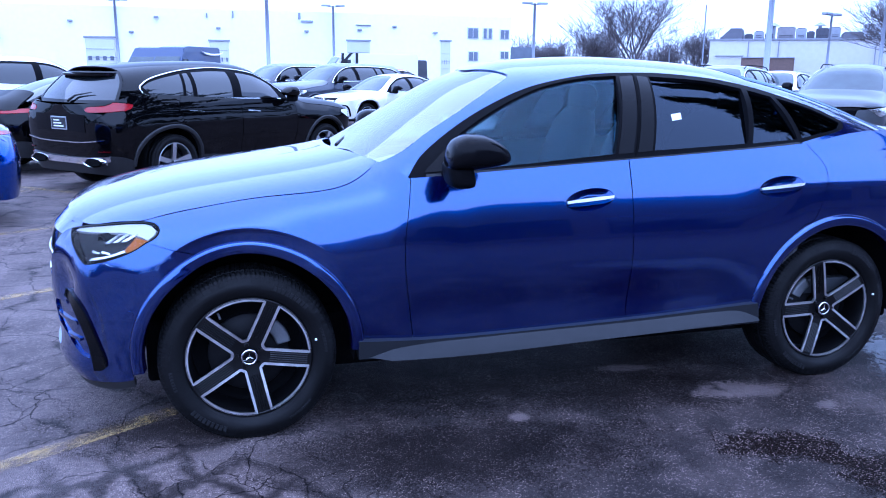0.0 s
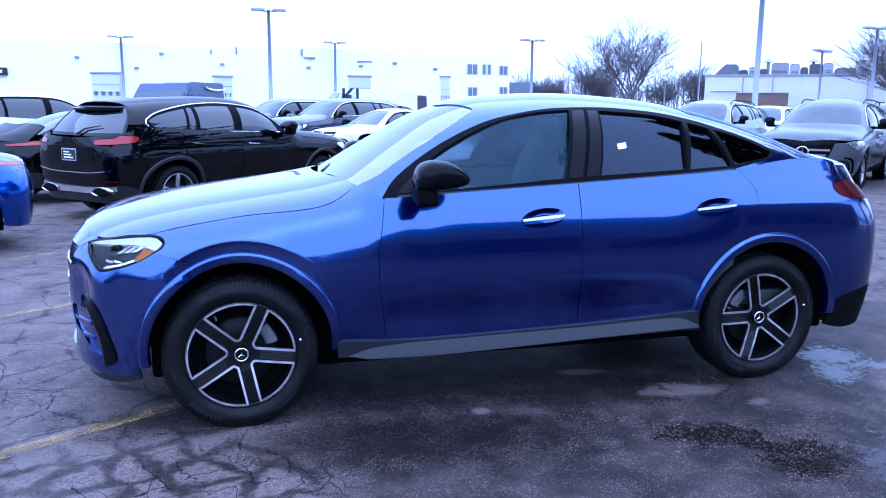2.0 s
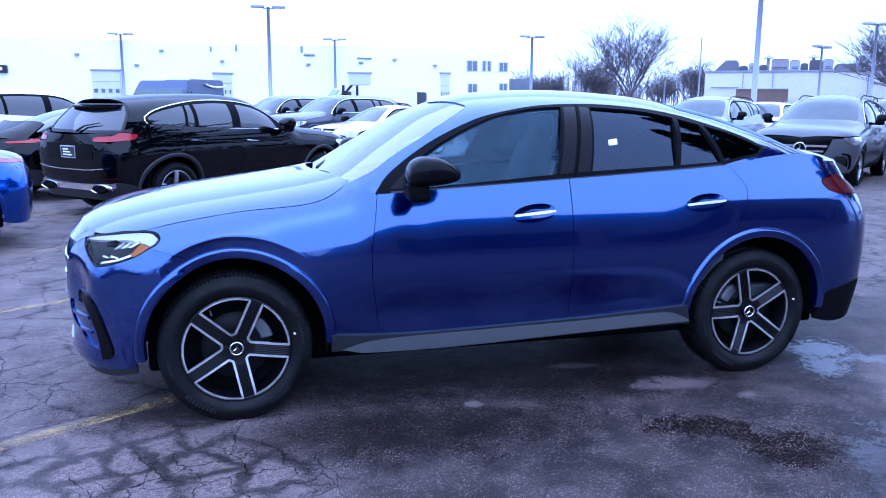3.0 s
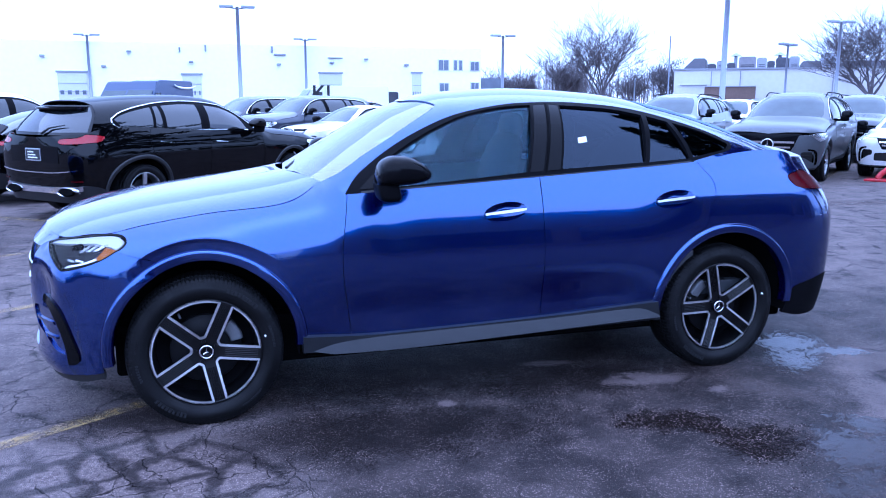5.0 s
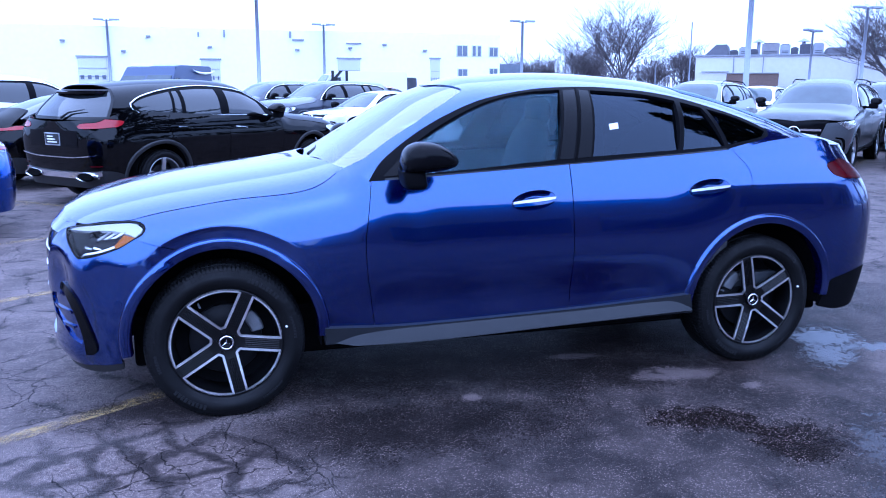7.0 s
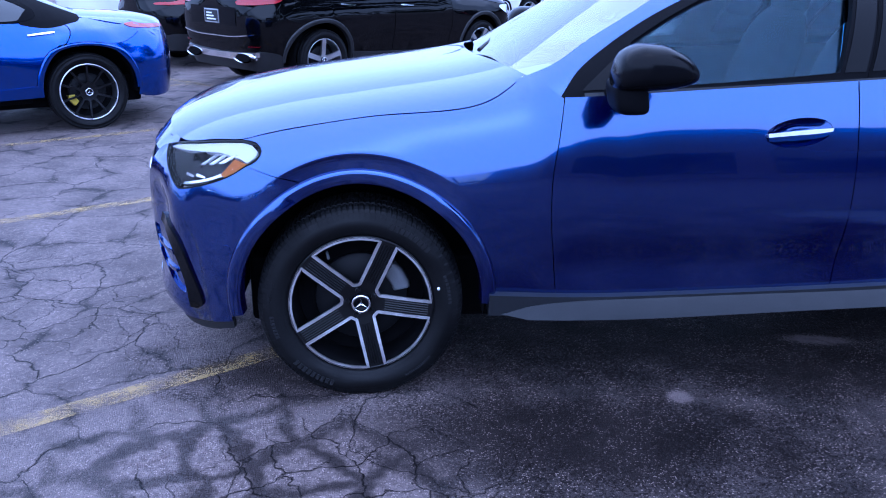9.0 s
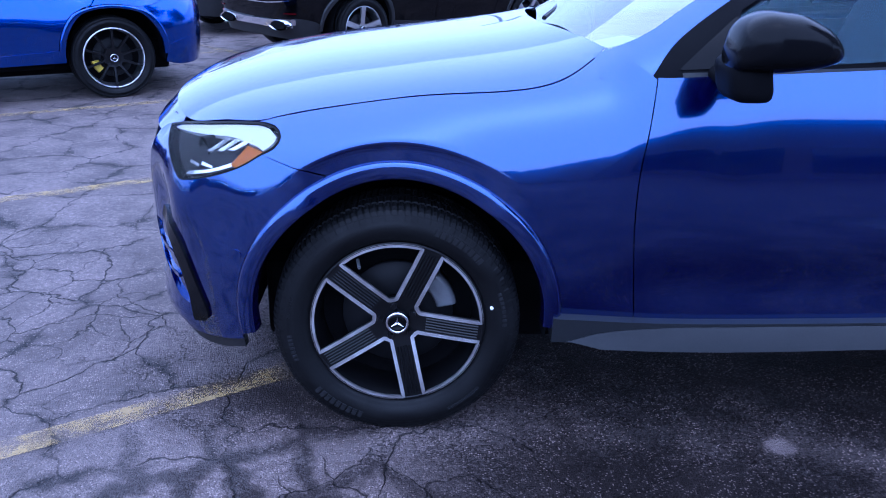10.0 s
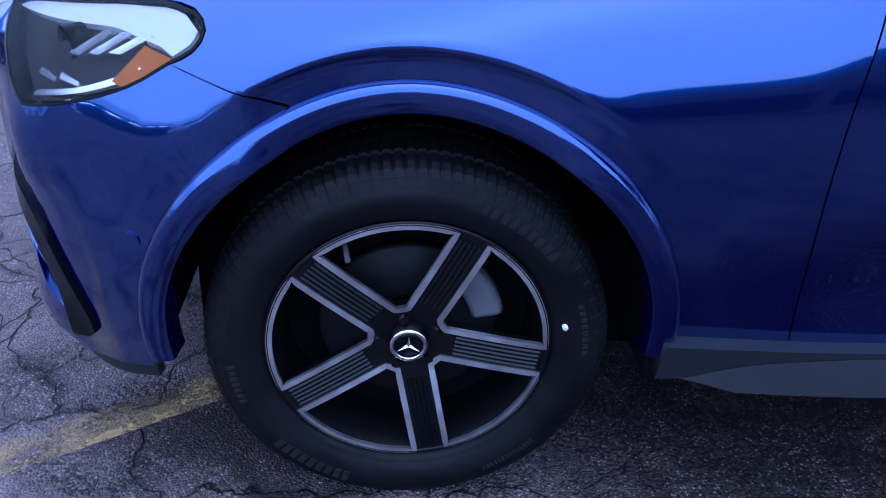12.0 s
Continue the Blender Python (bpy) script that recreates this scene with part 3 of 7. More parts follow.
def wheel(parent, m, r=0.37, rim=0.262, width=0.235, fine=True, finish="two_tone", spokes=5, turn=0.0, caliper=None, cal_mat=None, n_tread=116):
    """One wheel under a car: tyre, rim, machined edges, ridges, hub cap, brake disc and caliper."""
    v, f, sm = tyre_mesh(r, rim, width, n_tread if fine else 40, fine)
    w = mesh_object("wheel", v, f, RUBBER, parent, "black tyre with a worn sidewall")
    w.data.polygons.foreach_set("use_smooth", sm)
    w.matrix_basis = m
    rot = Matrix.Rotation(-turn, 4, "Y")
    v, f = revolve([(rim - 0.002, -0.010), (rim - 0.008, -0.014), (rim - 0.013, -0.006), (rim - 0.02, 0.03), (rim - 0.03, 0.09), (rim - 0.025, width - 0.06)], 60)
    mesh_object("rim_barrel", v, f, RIMBLACK if finish == "two_tone" else (RIMBLACK if finish == "black" else ALLOY), w)
    half = {5: 0.0295, 10: 0.0085}.get(spokes, 0.02)
    wins = rim_windows(spokes, rim - 0.009, half, 0.075 if spokes == 5 else 0.06)
    circ = [((rim - 0.001) * math.cos(t), (rim - 0.001) * math.sin(t)) for t in np.linspace(0, 2 * math.pi, 72, endpoint=False)]
    lay = dish(0.026 if fine else 0.03)
    face = mesh_object("rim_face", *sheet(circ, lay, 0.02 if fine else 0.05, wins, thick=0.028, away=(0, 1, 0)), RIMBLACK if finish != "silver" else ALLOY, w)
    face.matrix_basis = rot
    if finish == "two_tone":
        o = wins[0]
        edge = sheet(inset(o, -0.0035), lambda q: lay(q, 0.003), 0.05, [inset(o, 0.0075)], thick=0.008, away=(0, 1, 0))
        first = mesh_object("machined_edge", *edge, MACHINED, w, "bright machined edge round a spoke opening")
        first.matrix_basis = rot
        for i in range(1, spokes):
            share("machined_edge", first, Matrix.Rotation(-2 * math.pi * i / spokes, 4, "Y") @ rot, w)
        if fine:
            bm = bmesh.new()
            for j in range(6):
                ra, rb = 0.085 + 0.026 * j, 0.111 + 0.026 * j
                ya, yb = lay([(ra, 0)])[0][1], lay([(rb, 0)])[0][1]
                q = [bm.verts.new(c) for c in ((ra, ya - 0.001, -0.0028), (rb, yb - 0.001, -0.0028), (rb, yb - 0.004, 0), (ra, ya - 0.004, 0), (ra, ya - 0.001, 0.0028), (rb, yb - 0.001, 0.0028))]
                bm.faces.new((q[0], q[1], q[2], q[3]))
                bm.faces.new((q[3], q[2], q[5], q[4]))
            first = part("spoke_ridge", bm, RIMBLACK, w)
            first.matrix_basis = rot @ Matrix.Translation((0, 0, -0.018))
            for i in range(spokes):
                for k in range(5):
                    if i or k:
                        share("spoke_ridge", first, Matrix.Rotation(-2 * math.pi * i / spokes, 4, "Y") @ rot @ Matrix.Translation((0, 0, 0.009 * (k - 2))), w)
    elif finish == "black_edge":
        v, f = revolve([(rim - 0.004, -0.013), (rim - 0.008, -0.017), (rim - 0.014, -0.013)], 60)
        mesh_object("machined_edge", v, f, MACHINED, w)
    # hub cap with a ring and a three-armed star
    v, f = revolve([(0.0, -0.004), (0.020, -0.004), (0.0215, -0.0065), (0.0245, -0.0065), (0.026, -0.003), (0.0265, 0.001), (0.035, 0.004), (0.037, 0.022)], 40)
    cap = mesh_object("hub_cap", v, f, GLOSSBLACK, w)
    v, f = revolve([(0.027, -0.0058), (0.0285, -0.0075), (0.0335, -0.0075), (0.035, -0.004)], 40)
    mesh_object("hub_ring", v, f, CHROME, w)
    bm = bmesh.new()
    for k in range(3):
        a = math.pi / 2 + k * 2 * math.pi / 3
        c, s = math.cos(a), math.sin(a)
        tip, l1, r1, o = (0.024 * c, -0.0068, 0.024 * s), (-0.004 * s + 0.002 * c, -0.0052, 0.004 * c + 0.002 * s), (0.004 * s + 0.002 * c, -0.0052, -0.004 * c + 0.002 * s), (0, -0.0095, 0)
        q = [bm.verts.new(p) for p in (tip, l1, r1, o)]
        bm.faces.new((q[0], q[3], q[1]))
        bm.faces.new((q[0], q[2], q[3]))
    part("hub_star", bm, CHROME, w)
    if fine:
        bm = bmesh.new()
        bmesh.ops.create_cone(bm, cap_ends=True, segments=6, radius1=0.011, radius2=0.009, depth=0.02, matrix=Matrix.Rotation(math.pi / 2, 4, "X"))
        bolt = part("wheel_bolt", bm, RIMBLACK, w)
        for k in range(5):
            a = turn + math.pi / 5 + k * 2 * math.pi / 5
            at = Matrix.Translation((0.052 * math.cos(a), 0.010, 0.052 * math.sin(a)))
            if k:
                share("wheel_bolt", bolt, at, w)
            else:
                bolt.matrix_basis = at
        a = turn + radians(128)
        bm = tube(bmesh.new(), [(0.222 * math.cos(a), 0.03, 0.222 * math.sin(a)), (0.208 * math.cos(a), -0.004, 0.208 * math.sin(a))], 0.005, 8)
        part("valve", bm, CAST, w)
    if fine:
        # raised marks on the sidewall, as plain bars, and a white dot
        rm = rim + (r - rim) * 0.52
        for a0, n_, hgt, wid in ((42, 9, 0.022, 0.013), (222, 9, 0.022, 0.013), (2, 8, 0.012, 0.010), (186, 7, 0.014, 0.009), (300, 14, 0.010, 0.006)):
            first = None
            for k in range(n_):
                a = radians(a0 + k * math.degrees(wid * 1.45 / rm))
                at = Matrix.Rotation(-a, 4, "Y") @ Matrix.Translation((rm, -0.0325, 0))
                if first is None:
                    first = part("sidewall_mark", box(bmesh.new(), -hgt / 2, hgt / 2, -0.0028, 0.012, -wid / 2, wid / 2, 0.001), MARK, w)
                    first.matrix_basis = at
                else:
                    share("sidewall_mark", first, at, w)
        for k, ch in enumerate("OUTSIDE"):
            a = radians(162.5 + 2.0 * (6 - k))
            o = new("sidewall_letter", letters(ch, 0.013, 0.002))
            o.data.materials.append(MARK)
            o.parent = w
            o.matrix_basis = Matrix.Rotation(-a, 4, "Y") @ Matrix.Translation((0.318, -0.0345, 0)) @ Matrix.Rotation(math.pi / 2, 4, "X") @ Matrix.Rotation(-math.pi / 2, 4, "Z")
        v, f = revolve([(0.0, -0.0335), (0.005, -0.0335), (0.0055, -0.02)], 12)
        dot = mesh_object("white_dot", v, f, PAPER, w)
        dot.matrix_basis = Matrix.Rotation(-radians(13), 4, "Y") @ Matrix.Translation((rim + 0.022, 0, 0))
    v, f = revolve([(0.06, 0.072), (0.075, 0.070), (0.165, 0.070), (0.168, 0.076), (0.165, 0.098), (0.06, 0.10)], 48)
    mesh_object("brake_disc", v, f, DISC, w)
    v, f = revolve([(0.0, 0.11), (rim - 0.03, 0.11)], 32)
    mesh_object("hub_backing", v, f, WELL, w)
    if caliper is not None:
        v, f = revolve([(0.122, 0.10), (0.120, 0.056), (0.124, 0.047), (0.131, 0.043), (0.170, 0.041), (0.178, 0.045), (0.182, 0.054), (0.183, 0.10)], 16, a0=caliper - 0.31, a1=caliper + 0.31)
        c = mesh_object("brake_caliper", v, f, cal_mat or CAST, w, "cast brake caliper")
        ends = bmesh.new()
        ends.from_mesh(c.data)
        bmesh.ops.holes_fill(ends, edges=[e for e in ends.edges if e.is_boundary])
        ends.to_mesh(c.data)
        ends.free()
    return w


# ---- cars ----
def ring(cx, R, a0, a1, cz=0.38, n=9):
    """Knots along a wheel arch."""
    return [(cx + R * math.cos(radians(a)), cz + R * math.sin(radians(a))) for a in np.linspace(a0, a1, n)]


COUPE_SPLIT = dict(
    screen=((0.56, 1.125), (0.70, 1.185), (0.84, 1.272), (1.01, 1.37), (1.22, 1.485), (1.285, 1.522)), header=1.19, cowl=0.50,
    top=((0.70, 1.085), (0.79, 1.185), (0.98, 1.312), (1.20, 1.419), (1.40, 1.483), (1.66, 1.525), (1.90, 1.537), (2.10, 1.534), (2.34, 1.513), (2.56, 1.474), (2.74, 1.423), (2.93, 1.360), (3.05, 1.300)),
    tip=((3.05, 1.300), (3.035, 1.272), (2.97, 1.252), (2.83, 1.228), (2.72, 1.207)),
    hind=((2.62, 1.505), (2.9, 1.43), (3.2, 1.32), (3.48, 1.205)), hind_header=2.50, hind_foot=3.62,
    panes=[(((0.89, 1.127), (0.955, 1.262)), ((0.955, 1.262), (1.08, 1.336), (1.21, 1.398), (1.41, 1.467), (1.62, 1.504), (1.805, 1.516)), ((1.805, 1.516), (1.675, 1.172)), ((1.675, 1.172), (1.41, 1.150), (1.12, 1.128), (0.89, 1.113))),
           (((1.985, 1.514), (2.27, 1.496), (2.49, 1.459)), ((2.49, 1.459), (2.395, 1.207)), ((2.395, 1.207), (2.14, 1.195), (1.88, 1.183)), ((1.88, 1.183), (1.985, 1.514))),
           (((2.522, 1.452), (2.650, 1.421)), ((2.650, 1.421), (2.694, 1.221)), ((2.694, 1.221), (2.421, 1.207)), ((2.421, 1.207), (2.522, 1.452))),
           (((2.682, 1.415), (2.86, 1.366), (2.96, 1.324), (3.02, 1.294)), ((3.02, 1.294), (2.995, 1.273), (2.93, 1.257), (2.722, 1.226)), ((2.722, 1.226), (2.682, 1.415)))],
    covers=[(((0.775, 1.110), (0.935, 1.243)), ((0.945, 1.24), (0.882, 1.114)), ((0.882, 1.114), (0.775, 1.106))),
            (((1.817, 1.515), (1.892, 1.520)), ((1.766, 1.174), (1.688, 1.171))),
            (((1.916, 1.520), (1.970, 1.514)), ((1.866, 1.181), (1.790, 1.176)))],
    gap=(((1.899, 1.530), (1.909, 1.530)), ((1.783, 1.150), (1.773, 1.150))))


def bend_on(K, runs, step=0.02):
    """A closed outline of runs (x, z) laid on the cabin."""
    out = []
    for r in runs:
        for q in bend(K(r), step):
            if not out or abs(out[-1][0] - q[0]) + abs(out[-1][1] - q[1]) > 1e-4:
                out.append(q)
    if abs(out[0][0] - out[-1][0]) + abs(out[0][1] - out[-1][1]) < 1e-4:
        out.pop()
    return out


def flat_pane(S, cut):
    """Side glass: nearly straight upwards between the belt and the roof rail."""
    lo_z, hi_z = S.belt, line(*cut["top"][1:])

    def lay(q, off=0.0):
        q = np.asarray(q, float)
        p, x = S.shell(q, off), q[:, 0]
        z0, z1 = lo_z(x), hi_z(x)
        a, b = S.shell(np.c_[x, S.turn(x, z0)], off)[:, 1], S.shell(np.c_[x, S.turn(x, z1)], off)[:, 1]
        k = np.clip((p[:, 2] - z0) / np.maximum(z1 - z0, 0.03), 0, 1)
        p[:, 1] = 0.4 * p[:, 1] + 0.6 * (a + (b - a) * k)
        return p
    return lay


def mirror_cap(x, y, z, sgn):
    """Door mirror housing: a rounded wedge, blunt in front, drawn out to a tip behind."""
    top = line((-0.125, 0.0), (-0.115, 0.035), (-0.085, 0.066), (-0.04, 0.080), (0.01, 0.078), (0.06, 0.062), (0.105, 0.034), (0.128, 0.006), (0.135, -0.008))
    low = line((-0.125, -0.05), (-0.11, -0.062), (-0.03, -0.062), (0.04, -0.056), (0.10, -0.044), (0.125, -0.032), (0.135, -0.018))
    deep = line((-0.125, 0.045), (-0.10, 0.085), (-0.03, 0.108), (0.06, 0.100), (0.12, 0.07), (0.135, 0.04))
    bm, rows = bmesh.new(), []
    for s in np.linspace(-0.125, 0.135, 22):
        zt, zb, dy = float(top(s)), float(low(s)), float(deep(s))
        row = []
        for a in np.linspace(0, 2 * math.pi, 28, endpoint=False):
            c, q = math.cos(a), math.sin(a)
            e = 2 / 2.6
            row.append(bm.verts.new((x + s, y + dy * math.copysign(abs(c) ** e, c), z + (zt + zb) / 2 + (zt - zb) / 2 * math.copysign(abs(q) ** e, q))))
        rows.append(row)
    for r0, r1 in zip(rows, rows[1:]):
        for i in range(28):
            j = (i + 1) % 28
            bm.faces.new((r0[i], r0[j], r1[j], r1[i]))
    bm.faces.new(rows[0][::-1])
    bm.faces.new(rows[-1])
    bmesh.ops.recalc_face_normals(bm, faces=bm.faces)
    return bm


def build_car(S, paint, m, label, cut, step=0.09, main=False, category="car", group="", finish="silver", trim=None, open_glass=False, doors=(0.70, 1.74, 2.75), spokes=5, pane=None, tread=False, rear_turn=0.3, front_turn=-0.1, lower=None, rails=False, plate=False, cal=None, exhaust=False, roof_mat=None, skirt=None):
    """A car in panels laid on its shape; front at -x."""
    car = empty("car", m, label, category, group)
    C = COUPE
    ku = [C.u0, -0.33, 0.0, 1.0, C.L, C.L + 0.42, C.u1]
    kv = [S.u0, S.px[399], 0.0, 1.0 * S.L / C.L, S.L, S.px[-400], S.u1]
    kz = (float(S.belt(1.5)) - 0.72) / (float(C.belt(1.5)) - 0.72)
    kw = S.half / C.half
    fine = 0.02 if main else 0.06
    g = 0.0016 if main else 0.004

    def wp(pts):
        return [(float(np.interp(x, ku, kv)), z if z < 0.72 else 0.72 + (z - 0.72) * kz) for x, z in pts]

    def wb(pts):
        return [(float(np.interp(x, (-0.845, 0, 1.0), (S.nose, 0, S.L / C.L))), w * kw) for x, w in pts]

    def put(name, poly, lay, material, holes=(), both=True, thick=0.012, off=0.0, gap=None, lab="", st=None, sy=1.0, extra=()):
        pf = sheet(poly, (lambda q: lay(q, off)) if off else lay, st or step, holes, g if gap is None else gap, thick, sy, extra=extra)
        a = mesh_object(name, *left(pf), material, car, lab)
        return (a, mesh_object(name, *pf, material, car, lab)) if both else a

    def two(name, poly, lay, material, parent=None, thick=0.012, off=0.0, gap=0.0, lab="", holes=()):
        """Both halves as one mesh."""
        pf = sheet(poly, (lambda q: lay(q, off)) if off else lay, step, holes, gap, thick)
        return mesh_object(name, *joined(left(pf), pf), material, parent or car, lab)

    F, H = S.flank, S.bonnet
    low = lower or paint
    # wings, doors, quarters
    lead = [(0.705, 0.37), (0.685, 0.52), (0.664, 0.675), (0.662, 0.83), (0.683, 0.96), (0.705, 1.086)]
    hood_line = [(0.60, 1.145), (0.576, 1.125), (0.493, 1.078), (0.414, 1.050), (0.30, 1.032), (0.05, 1.011), (-0.193, 0.977), (-0.312, 0.956), (-0.403, 0.938)]
    lamp_tail = [(-0.403, 0.938), (-0.344, 0.931), (-0.323, 0.909), (-0.338, 0.884), (-0.372, 0.867)]
    arch_f = ring(0.005, 0.4775, 115, -4, n=12)
    wing = outline(wp(lead), wp([(0.705, 1.086), (0.66, 1.118), (0.60, 1.145)]), wp(hood_line), wp(lamp_tail), wp([(-0.372, 0.867), (-0.300, 0.845), (-0.20, 0.817)]), wp(arch_f), wp([arch_f[-1], (0.705, 0.37)]), step=fine)
    put("front_wing", wing, F, paint, st=0.018 if main else None, extra=[q for R in (0.487, 0.500, 0.517, 0.524, 0.531, 0.538, 0.547, 0.560) for q in ring(0.005, R, 10, 135, n=90)] if main else ())
    xb, xc = doors[1], doors[2]
    handles = []
    if main:
        handles = [[(1.528 + 0.118 * math.cos(t), 0.975 + 0.012 * math.cos(t) + 0.047 * math.sin(t)) for t in np.linspace(0, 2 * math.pi, 28, endpoint=False)],
                   [(2.536 + 0.118 * math.cos(t), 1.006 + 0.012 * math.cos(t) + 0.047 * math.sin(t)) for t in np.linspace(0, 2 * math.pi, 28, endpoint=False)]]
    belt = lambda a, b, n=5: [(x, float(C.belt(x))) for x in np.linspace(a, b, n)]
    door1 = outline(wp([(0.705, 0.37), (xb, 0.385)]), wp([(xb, 0.385), (xb + 0.003, 0.8), (xb - 0.002, float(C.belt(xb)))]), wp(belt(xb - 0.002, 0.705)), wp(lead[::-1]), step=fine)
    d1 = put("front_door", door1, F, paint, holes=handles[:1])
    arch_r = ring(2.893, 0.4775, 184, 122, n=7)
    trail = [(xc - 0.10, 0.80), (xc - 0.02, 0.845), (xc + 0.03, 0.973), (xc + 0.045, 1.09), (xc - 0.03, 1.206)]
    door2 = outline(wp([(xb + 0.001, 0.385), (2.42, 0.395)]), wp(arch_r), wp([arch_r[-1], (xc - 0.085, 0.815)] + trail[1:]), wp(belt(xc - 0.03, xb)), wp([(xb, float(C.belt(xb))), (xb + 0.003, 0.8), (xb + 0.001, 0.385)]), step=fine)
    d2 = put("rear_door", door2, F, paint, holes=handles[1:])
    arch_q = ring(2.893, 0.4775, 122, 66, n=7)
    lamp_r = [(3.60, 1.14), (3.47, 1.134), (3.322, 1.114), (3.366, 1.060), (3.47, 1.036)]
    seam_r = [(3.47, 1.036), (3.44, 0.97), (3.388, 0.934), (3.298, 0.856), (3.206, 0.821), (3.085, 0.812)]
    if S is C or main:
        quarter_top = [(xc - 0.03, 1.206), (2.83, 1.222), (3.0, 1.25), (3.2, 1.262), (3.4, 1.248), (3.60, 1.218), (3.603, 1.18), (3.60, 1.14)]
    else:
        quarter_top = [(xc - 0.03, 1.206), (3.0, 1.22), (3.3, 1.21), (3.50, 1.17), (3.60, 1.14)]
    quarter = outline(wp(quarter_top), wp(lamp_r), wp(seam_r), wp(arch_q[::-1]), wp([arch_q[0], (xc - 0.085, 0.815)] + trail[1:]), step=fine)
    put("rear_quarter", quarter, F, paint)
    # bumpers
    arch_b = ring(0.005, 0.4775, 182, 115, n=8)
    lamp_low = [(-0.372, 0.867), (-0.435, 0.834), (-0.52, 0.806), (-0.605, 0.788), (-0.645, 0.793), (-0.73, 0.836), (-0.85, 0.898)]
    intake = outline(wp([(-0.76, 0.595), (-0.70, 0.525), (-0.672, 0.42), (-0.672, 0.385)]), wp([(-0.672, 0.385), (-0.76, 0.41), (-0.86, 0.465), (-0.95, 0.49)]), wp([(-0.95, 0.49), (-0.95, 0.585), (-0.76, 0.595)]), step=fine)
    gs = 0.0 if main else -0.12
    mouth_u = -1.03 + gs
    bump = outline(wp(lamp_low), wp([(-0.85, 0.898), (-0.88 + gs, 0.885), (-0.91 + gs, 0.84), (-0.97 + gs, 0.70), (mouth_u, 0.60)]), wp([(mouth_u, 0.60), (C.u0, 0.585)]), wp([(C.u0, 0.53), (-1.1, 0.535), (-1.0, 0.50), (-0.99, 0.37)]), wp([(-0.99, 0.37), (C.u0, 0.36)]), wp([(C.u0, 0.28), (-0.9, 0.275), (-0.60, 0.285), (-0.47, 0.30)]), wp([(-0.47, 0.30)] + arch_b), wp([arch_b[-1], (-0.300, 0.845), (-0.372, 0.867)]), step=fine)
    two("front_bumper", bump, F, paint, holes=[intake])
    blade = outline(wp([(-0.84, 0.655), (-0.745, 0.650), (-0.675, 0.622), (-0.635, 0.565), (-0.605, 0.476), (-0.583, 0.39), (-0.588, 0.355)]), wp([(-0.588, 0.355), (-0.61, 0.340), (-0.648, 0.338)]), wp([(-0.648, 0.338), (-0.655, 0.42), (-0.68, 0.525), (-0.74, 0.602), (-0.84, 0.622)]), step=fine)
    put("bumper_blade", blade, F, GLOSSBLACK, off=0.010, thick=0.03)
    put("side_intake", outline(wp([(-0.70, 0.60), (-0.68, 0.37)]), wp([(-0.98, 0.37), (-0.98, 0.60)]), step=0.04), F, paint if main else MATTBLACK, off=-0.012 if main else -0.045, thick=0, gap=0.0)
    for zz in (0.45, 0.52):
        put("intake_fin", outline(wp([(-0.96, zz), (-0.73, zz)]), wp([(-0.73, zz + 0.014), (-0.96, zz + 0.014)]), step=0.04), F, paint if main else MATTBLACK, off=-0.003 if main else -0.025, thick=0.009, gap=0.0)
    if main:
        put("parking_sensor", [(-0.455 + 0.016 * math.cos(t), 0.588 + 0.016 * math.sin(t)) for t in np.linspace(0, 2 * math.pi, 20, endpoint=False)], F, paint, off=0.002, thick=0.004, gap=0.0)
    two("lower_grille", outline(wp([(-0.97, 0.54), (C.u0, 0.54)]), wp([(C.u0, 0.35), (-0.97, 0.35)]), step=0.05), F, MATTBLACK, off=-0.03, thick=0)
    grille = outline(wp([(-0.84 + gs, 0.905), (-0.90 + gs, 0.84), (-0.97 + gs, 0.70), (mouth_u, 0.60)]), wp([(mouth_u, 0.60), (C.u0, 0.585)]), wp([(C.u0, 0.915), (-0.86 + gs, 0.915)]), step=fine)
    two("grille", grille, F, GLOSSBLACK, off=-0.012, thick=0)
    if main:
        two("nose_panel", outline(wp([(-0.79, 0.905), (-0.86, 0.930), (-1.0, 0.935), (C.u0, 0.935)]), wp([(C.u0, 0.875), (-1.0, 0.872), (-0.90, 0.872), (-0.85, 0.884)]), step=fine), F, paint, off=-0.004, thick=0.01)
    two("front_lip", outline(wp([(C.u0, 0.285), (-0.9, 0.28), (-0.60, 0.29), (-0.47, 0.305)]), wp([(-0.47, 0.305), (-0.47, 0.268)]), wp([(-0.47, 0.268), (-0.7, 0.245), (C.u0, 0.24)]), step=fine), F, MATTBLACK, off=-0.004, thick=0.02)
    for y in (0.68, 0.77):
        two("grille_bar", outline(wp([((-1.03 if y < 0.7 else -0.97) + gs, y + 0.017), (C.u0, y + 0.017)]), wp([(C.u0, y - 0.017), ((-1.03 if y < 0.7 else -0.97) + gs, y - 0.017)]), step=0.05), F, CHROME, off=-0.006 if main else 0.012, thick=0.02)
    v, f = revolve([(0.0, -0.008), (0.072, -0.008), (0.075, -0.02), (0.088, -0.02), (0.09, 0.0)], 32)
    sc = Matrix.Translation((S.nose + (0.03 if main else -0.012), 0, wp([(0, 0.725)])[0][1])) @ Matrix.Rotation(-math.pi / 2, 4, "Z")
    star = mesh_object("badge", v, f, CHROME, car, "round chrome badge")
    star.matrix_basis = sc
